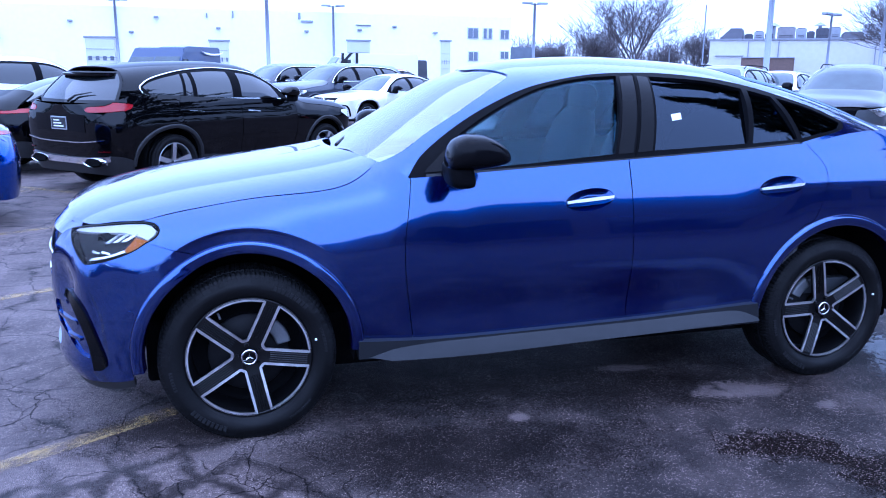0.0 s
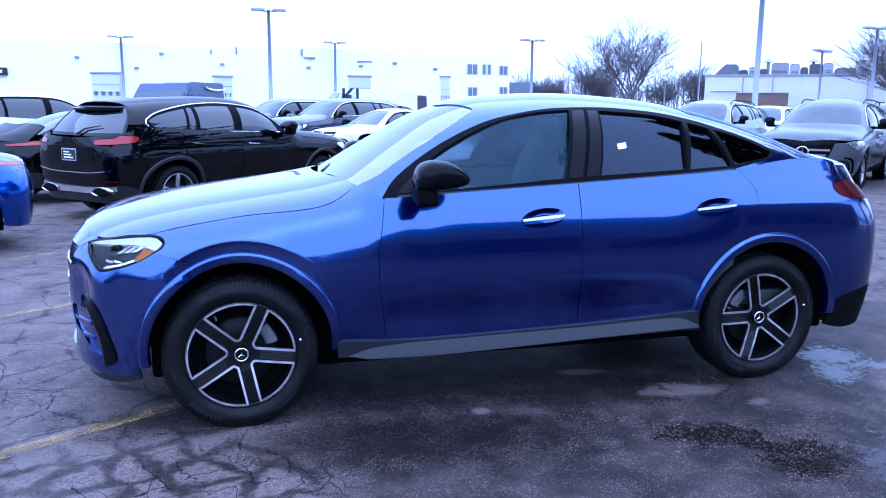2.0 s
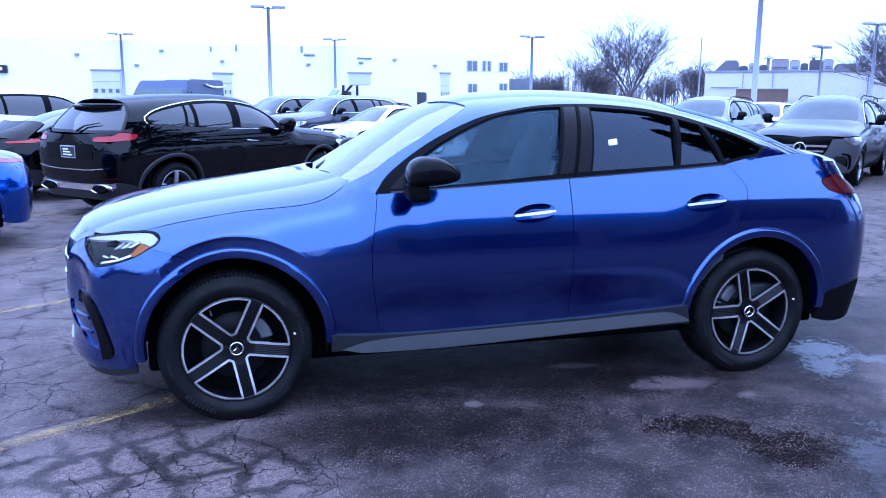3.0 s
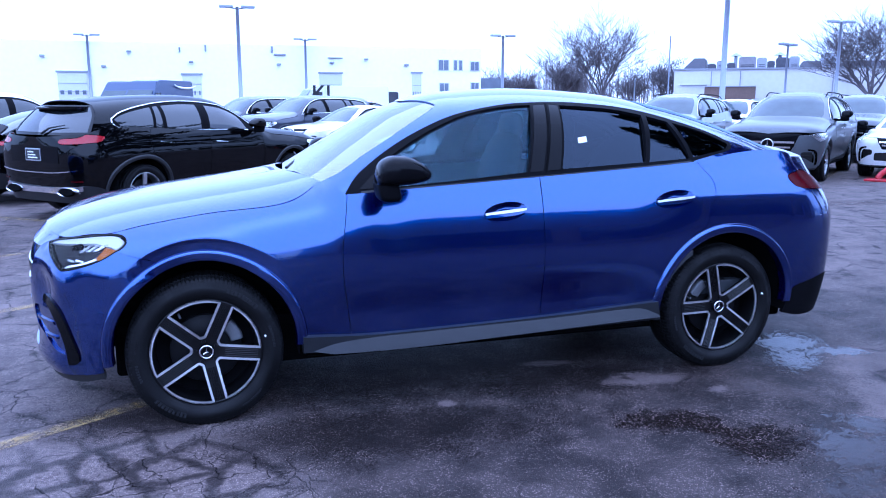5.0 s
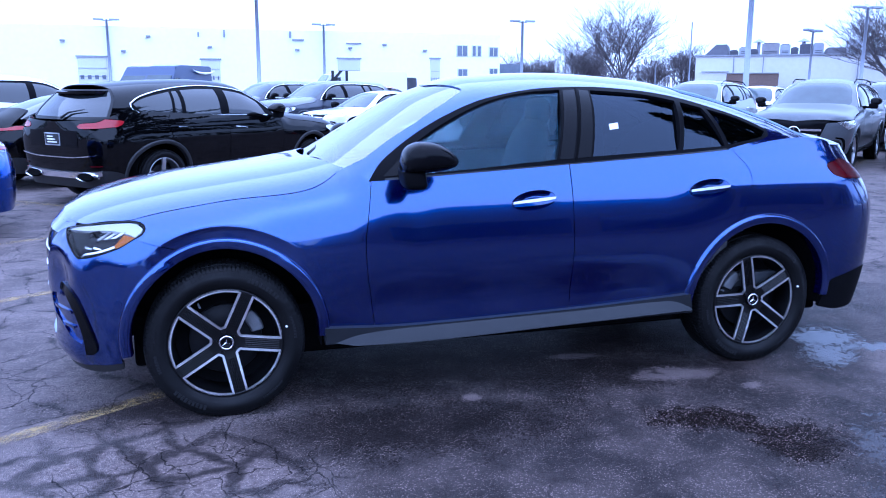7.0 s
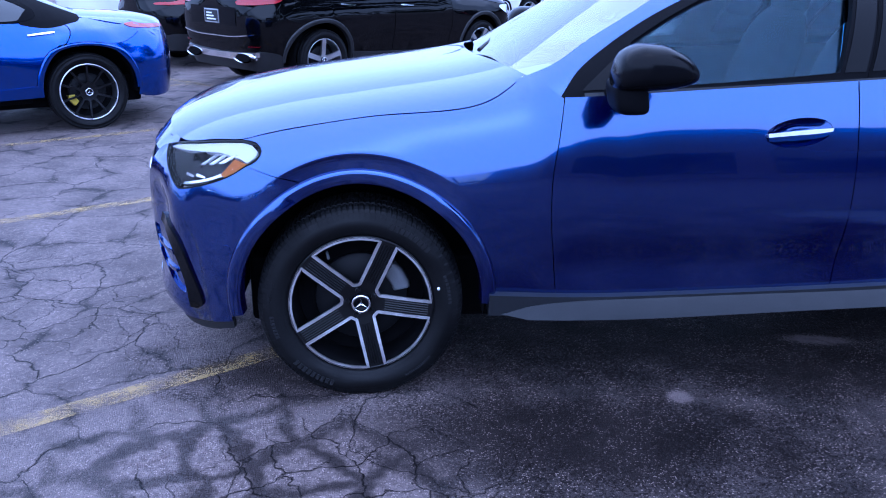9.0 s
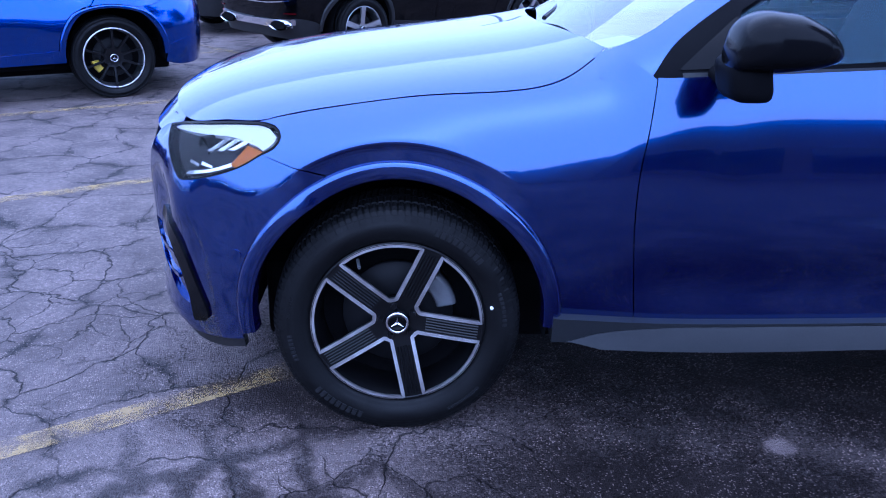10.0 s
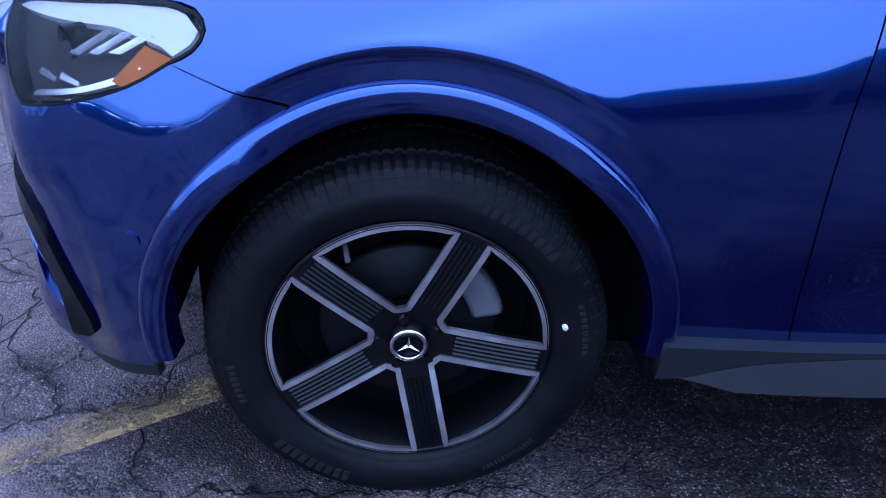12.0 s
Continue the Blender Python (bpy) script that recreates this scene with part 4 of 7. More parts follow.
    if not main:
        star.matrix_basis = sc @ Matrix.Scale(1.35, 4)
        bm = bmesh.new()
        for k in range(3):
            a = math.pi / 2 + k * 2 * math.pi / 3
            tube(bm, [(0, -0.02, 0), (0.078 * math.cos(a), -0.014, 0.078 * math.sin(a))], [0.013, 0.005], 4)
        part("badge_star", bm, CHROME, star)
        v, f = revolve([(0.0, -0.0095), (0.0725, -0.0095)], 32)
        mesh_object("badge_field", v, f, GLOSSBLACK, star)
    bump_r = outline(wp([(3.47, 1.036), (3.60, 1.028), (3.72, 1.02), (3.78, 0.99), (4.1, 0.86), (C.u1, 0.845)]), wp([(C.u1, 0.45), (4.1, 0.45), (3.70, 0.50), (3.42, 0.46), (3.36, 0.42)]), wp([(3.36, 0.42)] + ring(2.893, 0.4775, 4, 66, n=8)), wp([arch_q[-1]] + seam_r[::-1]), step=fine)
    two("rear_bumper", bump_r, F, paint)
    two("rear_diffuser", outline(wp([(3.36, 0.425), (3.42, 0.465), (3.70, 0.505), (4.1, 0.455), (C.u1, 0.455)]), wp([(C.u1, 0.27), (3.9, 0.27), (3.5, 0.26), (3.33, 0.29)]), step=fine), F, TRIMBLACK if main else (skirt or MATTBLACK), off=0.004, thick=0.02)
    gate = outline(wp([(3.60, 1.142), (3.66, 1.14), (3.78, 1.105), (4.05, 1.085)]), wp([(4.05, 1.085), (4.05, 1.02)]), wp([(4.05, 1.02), (3.78, 1.0)]), wp([(3.78, 0.995), (4.1, 0.865), (C.u1, 0.85)]), (wp([(C.u1, 1.205), (4.3, 1.205), (3.85, 1.208), (3.61, 1.217)]) if main else wp([(C.u1, 1.10), (4.3, 1.11), (3.85, 1.135), (3.60, 1.14)])), step=fine)
    two("tailgate", gate, F, paint)
    tail = outline(wp(lamp_r), wp([(3.47, 1.038), (3.60, 1.032), (3.72, 1.024), (4.05, 1.02), (4.05, 1.08), (3.78, 1.10), (3.66, 1.135), (3.60, 1.14)]), step=fine)
    put("tail_lamp", tail, F, TAILRED if main else TAILBRIGHT, off=0.004, lab="dark red tail lamp lens" if main else "")
    # bonnet
    side = S.flank(np.array(wp([(-0.755, 0.918), (-0.554, 0.934), (-0.403, 0.939)] + hood_line[::-1][1:])))
    tipx = float(side[0][0])
    edge = [(tipx - 0.15, 0.0), (tipx - 0.135, float(side[0][1]) * 0.45), (tipx - 0.085, float(side[0][1]) * 0.77)] + [(float(p[0]), float(p[1])) for p in side]
    back_e = [edge[-1], (edge[-1][0] - 0.07, edge[-1][1] * 0.68), (edge[-1][0] - 0.125, edge[-1][1] * 0.33), (edge[-1][0] - 0.14, 0.0)]
    e1, e2 = bend(edge, fine), bend(back_e, fine)
    half = e1 + e2[1:]
    mesh_object("bonnet", *left(sheet(half + [(x, -w) for x, w in reversed(half[1:-1])], H, step, gap=g * 1.6)), paint, car)
    # lamps
    lamp = outline(wp(lamp_low[::-1]), wp([(-0.372, 0.867), (-0.338, 0.884), (-0.323, 0.909), (-0.344, 0.931), (-0.403, 0.938)]), wp([(-0.403, 0.938), (-0.554, 0.933), (-0.755, 0.917), (-0.85, 0.899)]), step=fine)
    hl = put("headlamp", lamp, F, LAMPDARK if main else LAMPSILVER, off=-0.03 if main else 0.003, thick=0.0 if main else 0.01)
    if main:
        for side, ob in zip((1, 0), hl):
            fl = left if side else (lambda q: q)
            mesh_object("lamp_bezel", *fl(sheet(lamp, lambda q: F(q, 0.001), 0.03, [inset(lamp, 0.006)], 0.001, 0.03)), GLOSSBLACK, ob)
            guide = outline([(-0.82, 0.900), (-0.60, 0.921), (-0.42, 0.929), (-0.36, 0.922)], [(-0.336, 0.905), (-0.345, 0.890), (-0.372, 0.874)], [(-0.395, 0.884), (-0.44, 0.892), (-0.50, 0.899), (-0.60, 0.897), (-0.82, 0.890)], step=0.015)
            mesh_object("light_guide", *fl(sheet(guide, lambda q: F(q, -0.012), 0.03, thick=0.012)), LAMPWHITE, ob, "white light guide inside the lamp")
            for i in range(3):
                x = -0.575 + 0.042 * i
                bar = outline([(x, 0.862 + 0.004 * i), (x + 0.055, 0.895)], [(x + 0.08, 0.895), (x + 0.025, 0.862 + 0.004 * i)], step=0.02)
                mesh_object("lamp_fin", *fl(sheet(bar, lambda q: F(q, -0.012), 0.03, thick=0.01)), LAMPSILVER, ob)
            amb = outline([(-0.468, 0.838), (-0.445, 0.862), (-0.422, 0.884)], [(-0.372, 0.872), (-0.405, 0.850), (-0.45, 0.832)], step=0.015)
            mesh_object("amber_reflector", *fl(sheet(amb, lambda q: F(q, -0.008), 0.03, thick=0.015)), AMBER, ob, "amber side reflector")
            rail = outline([(-0.62, 0.799), (-0.53, 0.815), (-0.45, 0.838), (-0.405, 0.857)], [(-0.411, 0.863), (-0.455, 0.846), (-0.53, 0.823), (-0.61, 0.809)], step=0.015)
            mesh_object("lamp_rail", *fl(sheet(rail, lambda q: F(q, -0.009), 0.03, thick=0.012)), LAMPSILVER, ob, "bright rail along the lamp's lower edge")
            for x in (-0.60, -0.55):
                foot = outline([(x - 0.022, 0.838), (x + 0.02, 0.830)], [(x + 0.02, 0.824), (x - 0.022, 0.829)], step=0.015)
                mesh_object("lamp_strip", *fl(sheet(foot, lambda q: F(q, -0.010), 0.03, thick=0.01)), LAMPSILVER, ob)
            v, f = revolve([(0.0, 0.0), (0.020, -0.004), (0.026, -0.012), (0.029, -0.010), (0.030, 0.02)], 24)
            eye_p = F(np.array([(-0.60, 0.868)]), -0.03)[0]
            o = mesh_object("projector", v, f, GLOSSBLACK, ob)
            o.matrix_basis = Matrix.Translation((float(eye_p[0]), -float(eye_p[1]) * (1 if side else -1), float(eye_p[2]))) @ Matrix.Rotation(radians(-50 if side else 230), 4, "Z")
            cover = mesh_object("lamp_cover", *fl(sheet(lamp, F, 0.03, gap=0.003, thick=0.0)), CLEAR, ob, "clear lamp cover")
            cover.visible_shadow = False
    # sills and arch lips
    sill = outline(wp([(0.455, 0.405), (0.9, 0.385), (1.74, 0.400), (2.44, 0.436)]), wp([(2.44, 0.436), (2.47, 0.325)]), wp([(2.47, 0.325), (1.9, 0.315), (1.2, 0.30), (0.85, 0.305), (0.455, 0.318)]), step=fine)
    put("side_sill", sill, F, SILL if main else (skirt or trim or MATTBLACK), off=0.03 if main else 0.012, thick=0.06)
    if main:
        crease = outline([(0.50, 0.326), (0.62, 0.360), (0.80, 0.374), (1.05, 0.378), (1.74, 0.390), (2.22, 0.408), (2.34, 0.404), (2.43, 0.370)], [(2.44, 0.352), (1.74, 0.326), (1.05, 0.306), (0.60, 0.308)], step=0.02)

        def ledge(q, off=0.0):
            e = 0.034 + 0.55 * np.clip(line((0.5, 0.33), (0.62, 0.362), (0.8, 0.376), (1.05, 0.38), (1.74, 0.392), (2.42, 0.42))(q[:, 0]) - q[:, 1], 0, None)
            p0, p1 = F(q), F(q, 0.01)
            return p0 + (p1 - p0) * (e / 0.01)[:, None]
        put("sill_blade", crease, ledge, SILL, thick=0.03)
    for cx, nm in ((0.005, "front_arch_lip"), (2.893, "rear_arch_lip")):
        n_a = 90 if main else 26
        rows = [(0.4785, 0.001), (0.4765, 0.006), (0.4725, 0.012), (0.4685, 0.016), (0.4655, 0.0178), (0.462, 0.0184), (0.455, 0.0180), (0.443, 0.0160), (0.430, 0.0130), (0.4255, 0.0105), (0.4245, 0.004), (0.4245, -0.045)]
        v_l = []
        for R, e in rows:
            q = np.array(wp(ring(cx, R, 186, -2, n=n_a)))
            p0, p1 = F(q), F(q, 0.01)
            v_l.append(p0 + (p1 - p0) * (e / 0.01))
        f_l = [(j * n_a + i, (j + 1) * n_a + i, (j + 1) * n_a + i + 1, j * n_a + i + 1) for j in range(len(rows) - 1) for i in range(n_a - 1)]
        lip = (np.vstack(v_l), f_l)
        mesh_object(nm, *left(lip), MATTBLACK if trim else paint, car)
        mesh_object(nm, *lip, MATTBLACK if trim else paint, car)
    # cabin
    K = lambda pts: S.on_shell(pts)
    fine_s = 0.02 if main else 0.05
    mir = lambda pts: [(x, math.pi - t) for x, t in reversed(pts)]
    A = bend(K(cut["screen"]), fine_s)
    hdr = lambda a, x: [a, ((a[0] + x) / 2 + 0.35 * (x - a[0]) / 2, (a[1] + math.pi / 2) / 2), (x, math.pi / 2), ((a[0] + x) / 2 + 0.35 * (x - a[0]) / 2, math.pi - (a[1] + math.pi / 2) / 2), (a[0], math.pi - a[1])]
    head = bend(hdr(A[-1], cut["header"]), fine_s * 2)
    foot = bend(hdr(A[0], cut["cowl"]), fine_s * 2)
    scr = A + head[1:-1] + mir(A) + foot[::-1][1:-1]
    gm = SCREEN if open_glass else PARKSCREEN
    mesh_object("windscreen", *left(sheet(inset(scr, -0.012 if main else -0.006), lambda q: S.shell(q, -0.007 if main else 0.003), step, thick=0.004)), gm, car, "windscreen with a bright sky reflection")
    top = bend(K(cut["top"]), fine_s)
    tip = bend(K(cut["tip"]), fine_s)
    R_ = bend(K(cut["hind"]), fine_s)
    rh = bend(hdr(R_[0], cut["hind_header"]), fine_s * 2)
    rf = bend(hdr(R_[-1], cut["hind_foot"]), fine_s * 2)
    t0 = cut["tip"][-1]
    base = K([(t0[0], t0[1] - 0.10), (cut["hind"][-1][0] - 0.15, t0[1] - 0.12), (cut["hind"][-1][0] + 0.05, cut["hind"][-1][1] - 0.07)])
    a0 = K([(cut["screen"][0][0], cut["screen"][0][1] - 0.05), (cut["top"][0][0] - 0.01, cut["top"][0][1] - 0.05)])
    chain = A[::-1] + a0 + top + tip[1:] + base + R_[::-1]
    shell = chain + rh[1:-1] + mir(chain) + head[::-1][1:-1]
    mesh_object("roof", *left(sheet(shell, S.shell, step, gap=g * 0.7, thick=0.014)), roof_mat or paint, car)
    hind = R_ + rf[1:-1] + mir(R_) + rh[::-1][1:-1]
    if cut.get("flat"):
        Rl = S.shell(np.array(R_))
        run = np.r_[0, np.cumsum(np.linalg.norm(np.diff(Rl, axis=0), axis=1))]

        def plane(q, off=0.0, lift=0.0):
            t, k = q[:, 0], np.clip(q[:, 1], 0, run[-1])
            px, pw, pz = (np.interp(k, run, Rl[:, c]) for c in range(3))
            return np.c_[px + cut["flat"] * (1 - t ** 2) + lift, pw * t, pz + lift * 0.5]
        pane_b = outline([(-0.94, 0.05), (0.0, 0.03), (0.94, 0.05)], [(0.94, run[-1] - 0.05), (0.0, run[-1] - 0.04), (-0.94, run[-1] - 0.05)], step=0.05)
        rim_b = outline([(-1.0, 0.0), (1.0, 0.0)], [(1.0, run[-1]), (-1.0, run[-1])], step=0.05)
        mesh_object("tailgate_frame", *left(sheet(rim_b, plane, step, [pane_b], thick=0.02, away=(1.5, 0, 0.6))), paint, car)
        mesh_object("rear_window", *left(sheet(inset(pane_b, -0.01), lambda q: plane(q, 0, -0.004), step, thick=0.004)), DARKGLASS, car)
        lip_b = outline([(-0.97, -0.001), (0.97, -0.001)], [(0.97, 0.10), (0.0, 0.11), (-0.97, 0.10)], step=0.05)

        def brow(q, off=0.0):
            p = plane(np.c_[q[:, 0], np.zeros(len(q))])
            p[:, 0] += q[:, 1]
            p[:, 2] += -0.010 - 0.18 * q[:, 1]
            return p
        spoiler = mesh_object("roof_spoiler", *left(sheet(lip_b, brow, step, thick=0.025, away=(2.5, 0, 0.5))), paint, car)
        bm = bmesh.new()
        zt = float(Rl[-1, 2])
        xt = float(Rl[-1, 0]) + cut["flat"]
        tube(bm, [(xt + 0.02, 0.0, zt + 0.02), (xt - 0.03, 0.10, zt + 0.09), (xt - 0.07, 0.38, zt + 0.13)], [0.018, 0.012, 0.006], 6)
        part("rear_wiper", bm, MATTBLACK, car)
    else:
        mesh_object("rear_window", *left(sheet(inset(hind, -0.004), lambda q: S.shell(q, 0.002), step, thick=0.004)), PRIVACY if open_glass else DARKGLASS, car)
    if main:
        # short deck between the rear window and the lip of the tailgate
        rim_u = np.linspace(3.44, C.u1, 24)
        rim_3 = F(np.c_[rim_u, line((3.44, 1.243), (3.60, 1.219), (3.85, 1.209), (C.u1, 1.206))(rim_u)])
        foot_3 = S.shell(np.array(rf[:len(rf) // 2 + 1]))
        loop = [(float(p[0]), float(p[1])) for p in foot_3[::-1]] + [(float(p[0]), float(p[1])) for p in rim_3]
        loop += [(x, -w) for x, w in reversed(loop[1:-1])]
        o1, o2 = np.argsort(rim_3[:, 1]), np.argsort(foot_3[:, 1])

        def deck(q, off=0.0):
            w = np.abs(q[:, 1])
            xr, zr = (np.interp(w, rim_3[o1, 1], rim_3[o1, c]) for c in (0, 2))
            xf, zf = (np.interp(w, foot_3[o2, 1], foot_3[o2, c]) for c in (0, 2))
            k = np.clip((q[:, 0] - xf) / np.maximum(xr - xf, 0.02), 0, 1)
            return np.c_[q, zf + (zr - zf) * k + 0.012 * np.sin(k * math.pi)]
        mesh_object("tail_deck", *left(sheet(loop, deck, 0.04, thick=0.02)), paint, car)
    elif not cut.get("flat"):
        foot_z = S.shell(np.array([rf[0]]))[0]
        mesh_object("tail_deck", *left(sheet(outline([(float(foot_z[0]) - 0.08, -float(foot_z[1]) - 0.05), (cut["hind_foot"] - 0.03, 0.0), (float(foot_z[0]) - 0.08, float(foot_z[1]) + 0.05)], [(float(S.px[-260]), float(S.pw[-260]) - 0.05), (S.tail - 0.03, 0.25), (S.tail - 0.02, 0.0), (S.tail - 0.03, -0.25), (float(S.px[-260]), -float(S.pw[-260]) + 0.05)], step=fine_s), H, step, thick=0.03)), paint, car)
    # side glass: a dark frame round each pane
    bl = [(x, float(S.belt(x)) - 0.022) for x in np.linspace(cut["tip"][-1][0], cut["top"][0][0], 12)]
    frame_o = top + tip[1:] + K(bl)[1:]
    xs = cut.get("pillars", ((0.965, 1.03, 0.02), (1.66, 1.85, -0.03), (2.40, 2.43, -0.06), (2.70, 2.735, 0.14)))
    topz = line(*[q for q in cut["top"]])
    botz = line(*sorted([q for q in cut["tip"][1:]] + [(x, float(S.belt(x))) for x in np.linspace(cut["top"][0][0], cut["tip"][-1][0] - 0.02, 8)]))
    panes = []
    mt, mb = cut.get("margin", (0.030, 0.022))
    spans = []
    ends = [cut["top"][0][0] + 0.10] + [v for a, b, _ in xs[1:] for v in (a, b)] + [cut["top"][-1][0] - 0.03]
    ends[0] = xs[0][1]
    for i in range(0, len(ends), 2):
        spans.append((ends[i], ends[i + 1]))
    leans = [cut.get("lean0", -0.16)] + [c for _, _, c in xs[1:]] + [0.0]
    for i, (a, b) in enumerate(spans):
        la, lb = leans[i], leans[i + 1]
        up, dn = [], []
        for s in np.linspace(0, 1, 14):
            xt = clear_of(a - (la if i else -0.02), b - (lb if i < len(spans) - 1 else 0.02), s)
            xd = clear_of(a - (0.0 if i else 0.10), b - (0.0 if i < len(spans) - 1 else 0.10), s)
            zt, zd = float(topz(xt)) - mt, float(botz(xd)) + mb
            if zt - zd > 0.004:
                up.append((xt, zt))
                dn.append((xd, zd))
        if len(up) > 3:
            panes.append(bend(K(up), fine_s) + bend(K(dn[::-1]), fine_s))
    pane_lay = S.shell
    if main:
        panes = [bend_on(K, runs) for runs in cut["panes"]]
        panes = [[(x, t + 0.055 * max(0.0, (t - 0.55))) for x, t in p] for p in panes]
        pane_lay = flat_pane(S, cut)
    put("window_frame", frame_o, S.shell, TRIMBLACK, holes=panes, thick=0.030 if main else 0.005, off=0.001, gap=0.0, st=0.03 if main else None)
    if main:
        for runs in cut["covers"]:
            put("pillar_cover", bend_on(K, runs), S.shell, GLOSSBLACK, off=0.0045, thick=0.006, gap=0.0, st=0.03)
        put("door_gap", bend_on(K, cut["gap"]), S.shell, WELL, off=0.003, thick=0.004, gap=0.0, st=0.03)
        xs_b = np.linspace(0.78, 2.70, 14)
        strip = K([(x, float(S.belt(x)) - 0.019) for x in xs_b]) + K([(x, float(S.belt(x)) + 0.004) for x in xs_b[::-1]])
        put("belt_trim", strip, S.shell, SILL, off=0.005, thick=0.006, gap=0.0, st=0.03)
    if pane is not False and not main and finish != "none":
        ring_o = outline(K([(x, z + 0.006) for x, z in cut["top"]]), K([(x, z) for x, z in cut["tip"]]), K([(x, z + 0.022) for x, z in bl]), step=fine_s)
        put("window_trim", ring_o, S.shell, pane or CHROME, holes=[inset(ring_o, 0.017)], thick=0.006, off=0.012, gap=0.0)
    for i, p in enumerate(panes):
        mt_ = (SIDEGLASS if i == 0 else PRIVACY) if open_glass else DARKGLASS
        for ob in put("side_window", inset(p, -0.003), pane_lay, mt_, off=-0.006 if main else -0.004, thick=0.003, gap=0.0, st=0.03 if main else None):
            ob.visible_shadow = not open_glass
    # mirrors
    mx, mz = cut["top"][0][0] + 0.225, cut["top"][0][1] + 0.125
    w_m = S.half + 0.135

    for sgn in (-1, 1):
        bm = mirror_cap(mx, sgn * w_m, mz, sgn)
        cap = part("mirror", bm, GLOSSBLACK if main else (GLOSSBLACK if trim is None else paint), car, "gloss black door mirror" if main else "", smooth=True)
        bm = blob((mx - 0.065, sgn * (w_m - 0.035), mz - 0.085), (0.055, 0.085, 0.055), 4.0, 18, lambda p: Vector((p.x - 0.2 * p.z, p.y, p.z)))
        part("mirror_foot", bm, TRIMBLACK, cap, smooth=True)
        bm = bmesh.new()
        tube(bm, [(mx - 0.06, sgn * (w_m - 0.06), mz - 0.115), (mx - 0.06, sgn * (S.half - 0.10), mz - 0.105)], 0.024, 10)
        part("mirror_arm", bm, TRIMBLACK, cap, smooth=True)
    # handles
    for i, (hx, hz) in enumerate(wp([(1.528, 0.975), (2.536, 1.006)])):
        bar = outline([(hx - 0.116, hz - 0.014), (hx - 0.06, hz - 0.010), (hx + 0.06, hz - 0.001), (hx + 0.112, hz + 0.006)], [(hx + 0.116, hz + 0.017), (hx + 0.06, hz + 0.014), (hx - 0.06, hz + 0.004), (hx - 0.116, hz - 0.002)], step=0.02)
        for k, ob in enumerate((d1, d2)[i]):
            fl = left if k == 0 else (lambda q: q)
            if main:
                h0 = handles[i]
                c = np.mean(h0, 0)
                rad = lambda q: np.clip(np.hypot((q[:, 0] - c[0]) / 0.118, (q[:, 1] - c[1] - 0.1 * (q[:, 0] - c[0])) / 0.047), 0, 1)
                cup = sheet(h0, lambda q: F(q) + np.c_[np.zeros(len(q)), -0.038 * (1 - rad(q) ** 3), np.zeros(len(q))], 0.012, thick=0)
                mesh_object("handle_cup", *fl(cup), paint, ob)
                body_h = outline([(hx - 0.112, hz - 0.030), (hx + 0.05, hz - 0.020), (hx + 0.112, hz - 0.004)], [(hx + 0.112, hz + 0.012), (hx - 0.112, hz - 0.006)], step=0.02)
                mesh_object("handle", *fl(sheet(body_h, lambda q: F(q, 0.008), 0.03, thick=0.02)), paint, ob)
            mesh_object("handle_strip", *fl(sheet(bar, lambda q: F(q, 0.014), 0.03, thick=0.02)), MACHINED if main else CHROME, ob, "chrome handle strip")
    # underside: slab and floor box added to block light below the car; wheel wells
    floor_z = 0.22 if S.r > 0.34 else 0.16
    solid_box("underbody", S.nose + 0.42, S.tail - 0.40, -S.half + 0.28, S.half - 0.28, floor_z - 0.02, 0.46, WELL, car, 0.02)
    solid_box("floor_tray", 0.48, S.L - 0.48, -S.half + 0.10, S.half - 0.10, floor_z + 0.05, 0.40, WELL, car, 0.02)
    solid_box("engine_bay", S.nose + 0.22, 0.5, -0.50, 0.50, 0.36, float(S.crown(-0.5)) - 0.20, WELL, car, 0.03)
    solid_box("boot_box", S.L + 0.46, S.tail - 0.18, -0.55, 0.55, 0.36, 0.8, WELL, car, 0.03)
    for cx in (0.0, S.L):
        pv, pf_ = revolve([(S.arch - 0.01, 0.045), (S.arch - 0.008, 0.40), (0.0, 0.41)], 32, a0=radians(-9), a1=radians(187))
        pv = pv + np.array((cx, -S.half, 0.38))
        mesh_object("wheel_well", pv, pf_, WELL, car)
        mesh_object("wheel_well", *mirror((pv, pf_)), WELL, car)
    # wheels
    out = S.half - 0.06
    for cx, tn in ((0.0, front_turn), (S.L, rear_turn)):
        for sgn in (-1, 1):
            mm = Matrix.Translation((cx, sgn * out, S.r - 0.012))
            if sgn > 0:
                mm = mm @ Matrix.Rotation(math.pi, 4, "Z")
            wheel(car, mm, S.r, 0.262 if S.r > 0.34 else 0.25, fine=main and sgn < 0, finish=finish if finish != "none" else "silver", turn=tn, spokes=spokes, caliper=(0.55 if cx == 0 else (3.6 if cal else 2.4)) if (main or cal) else None, cal_mat=cal)
    if rails:
        for sgn in (-1, 1):
            rz = lambda x: float(S.roof(x)) - 0.045
            bm = tube(bmesh.new(), [(x, sgn * 0.60, rz(x) + (0.035 if 0.05 < s < 0.95 else -0.02)) for s, x in zip(np.linspace(0, 1, 12), np.linspace(cut["header"] + 0.25, cut["hind_header"] - 0.1, 12))], 0.013, 6)
            part("roof_rail", bm, TRIMBLACK if paint is not WHITEP else ALLOY, car, smooth=True)
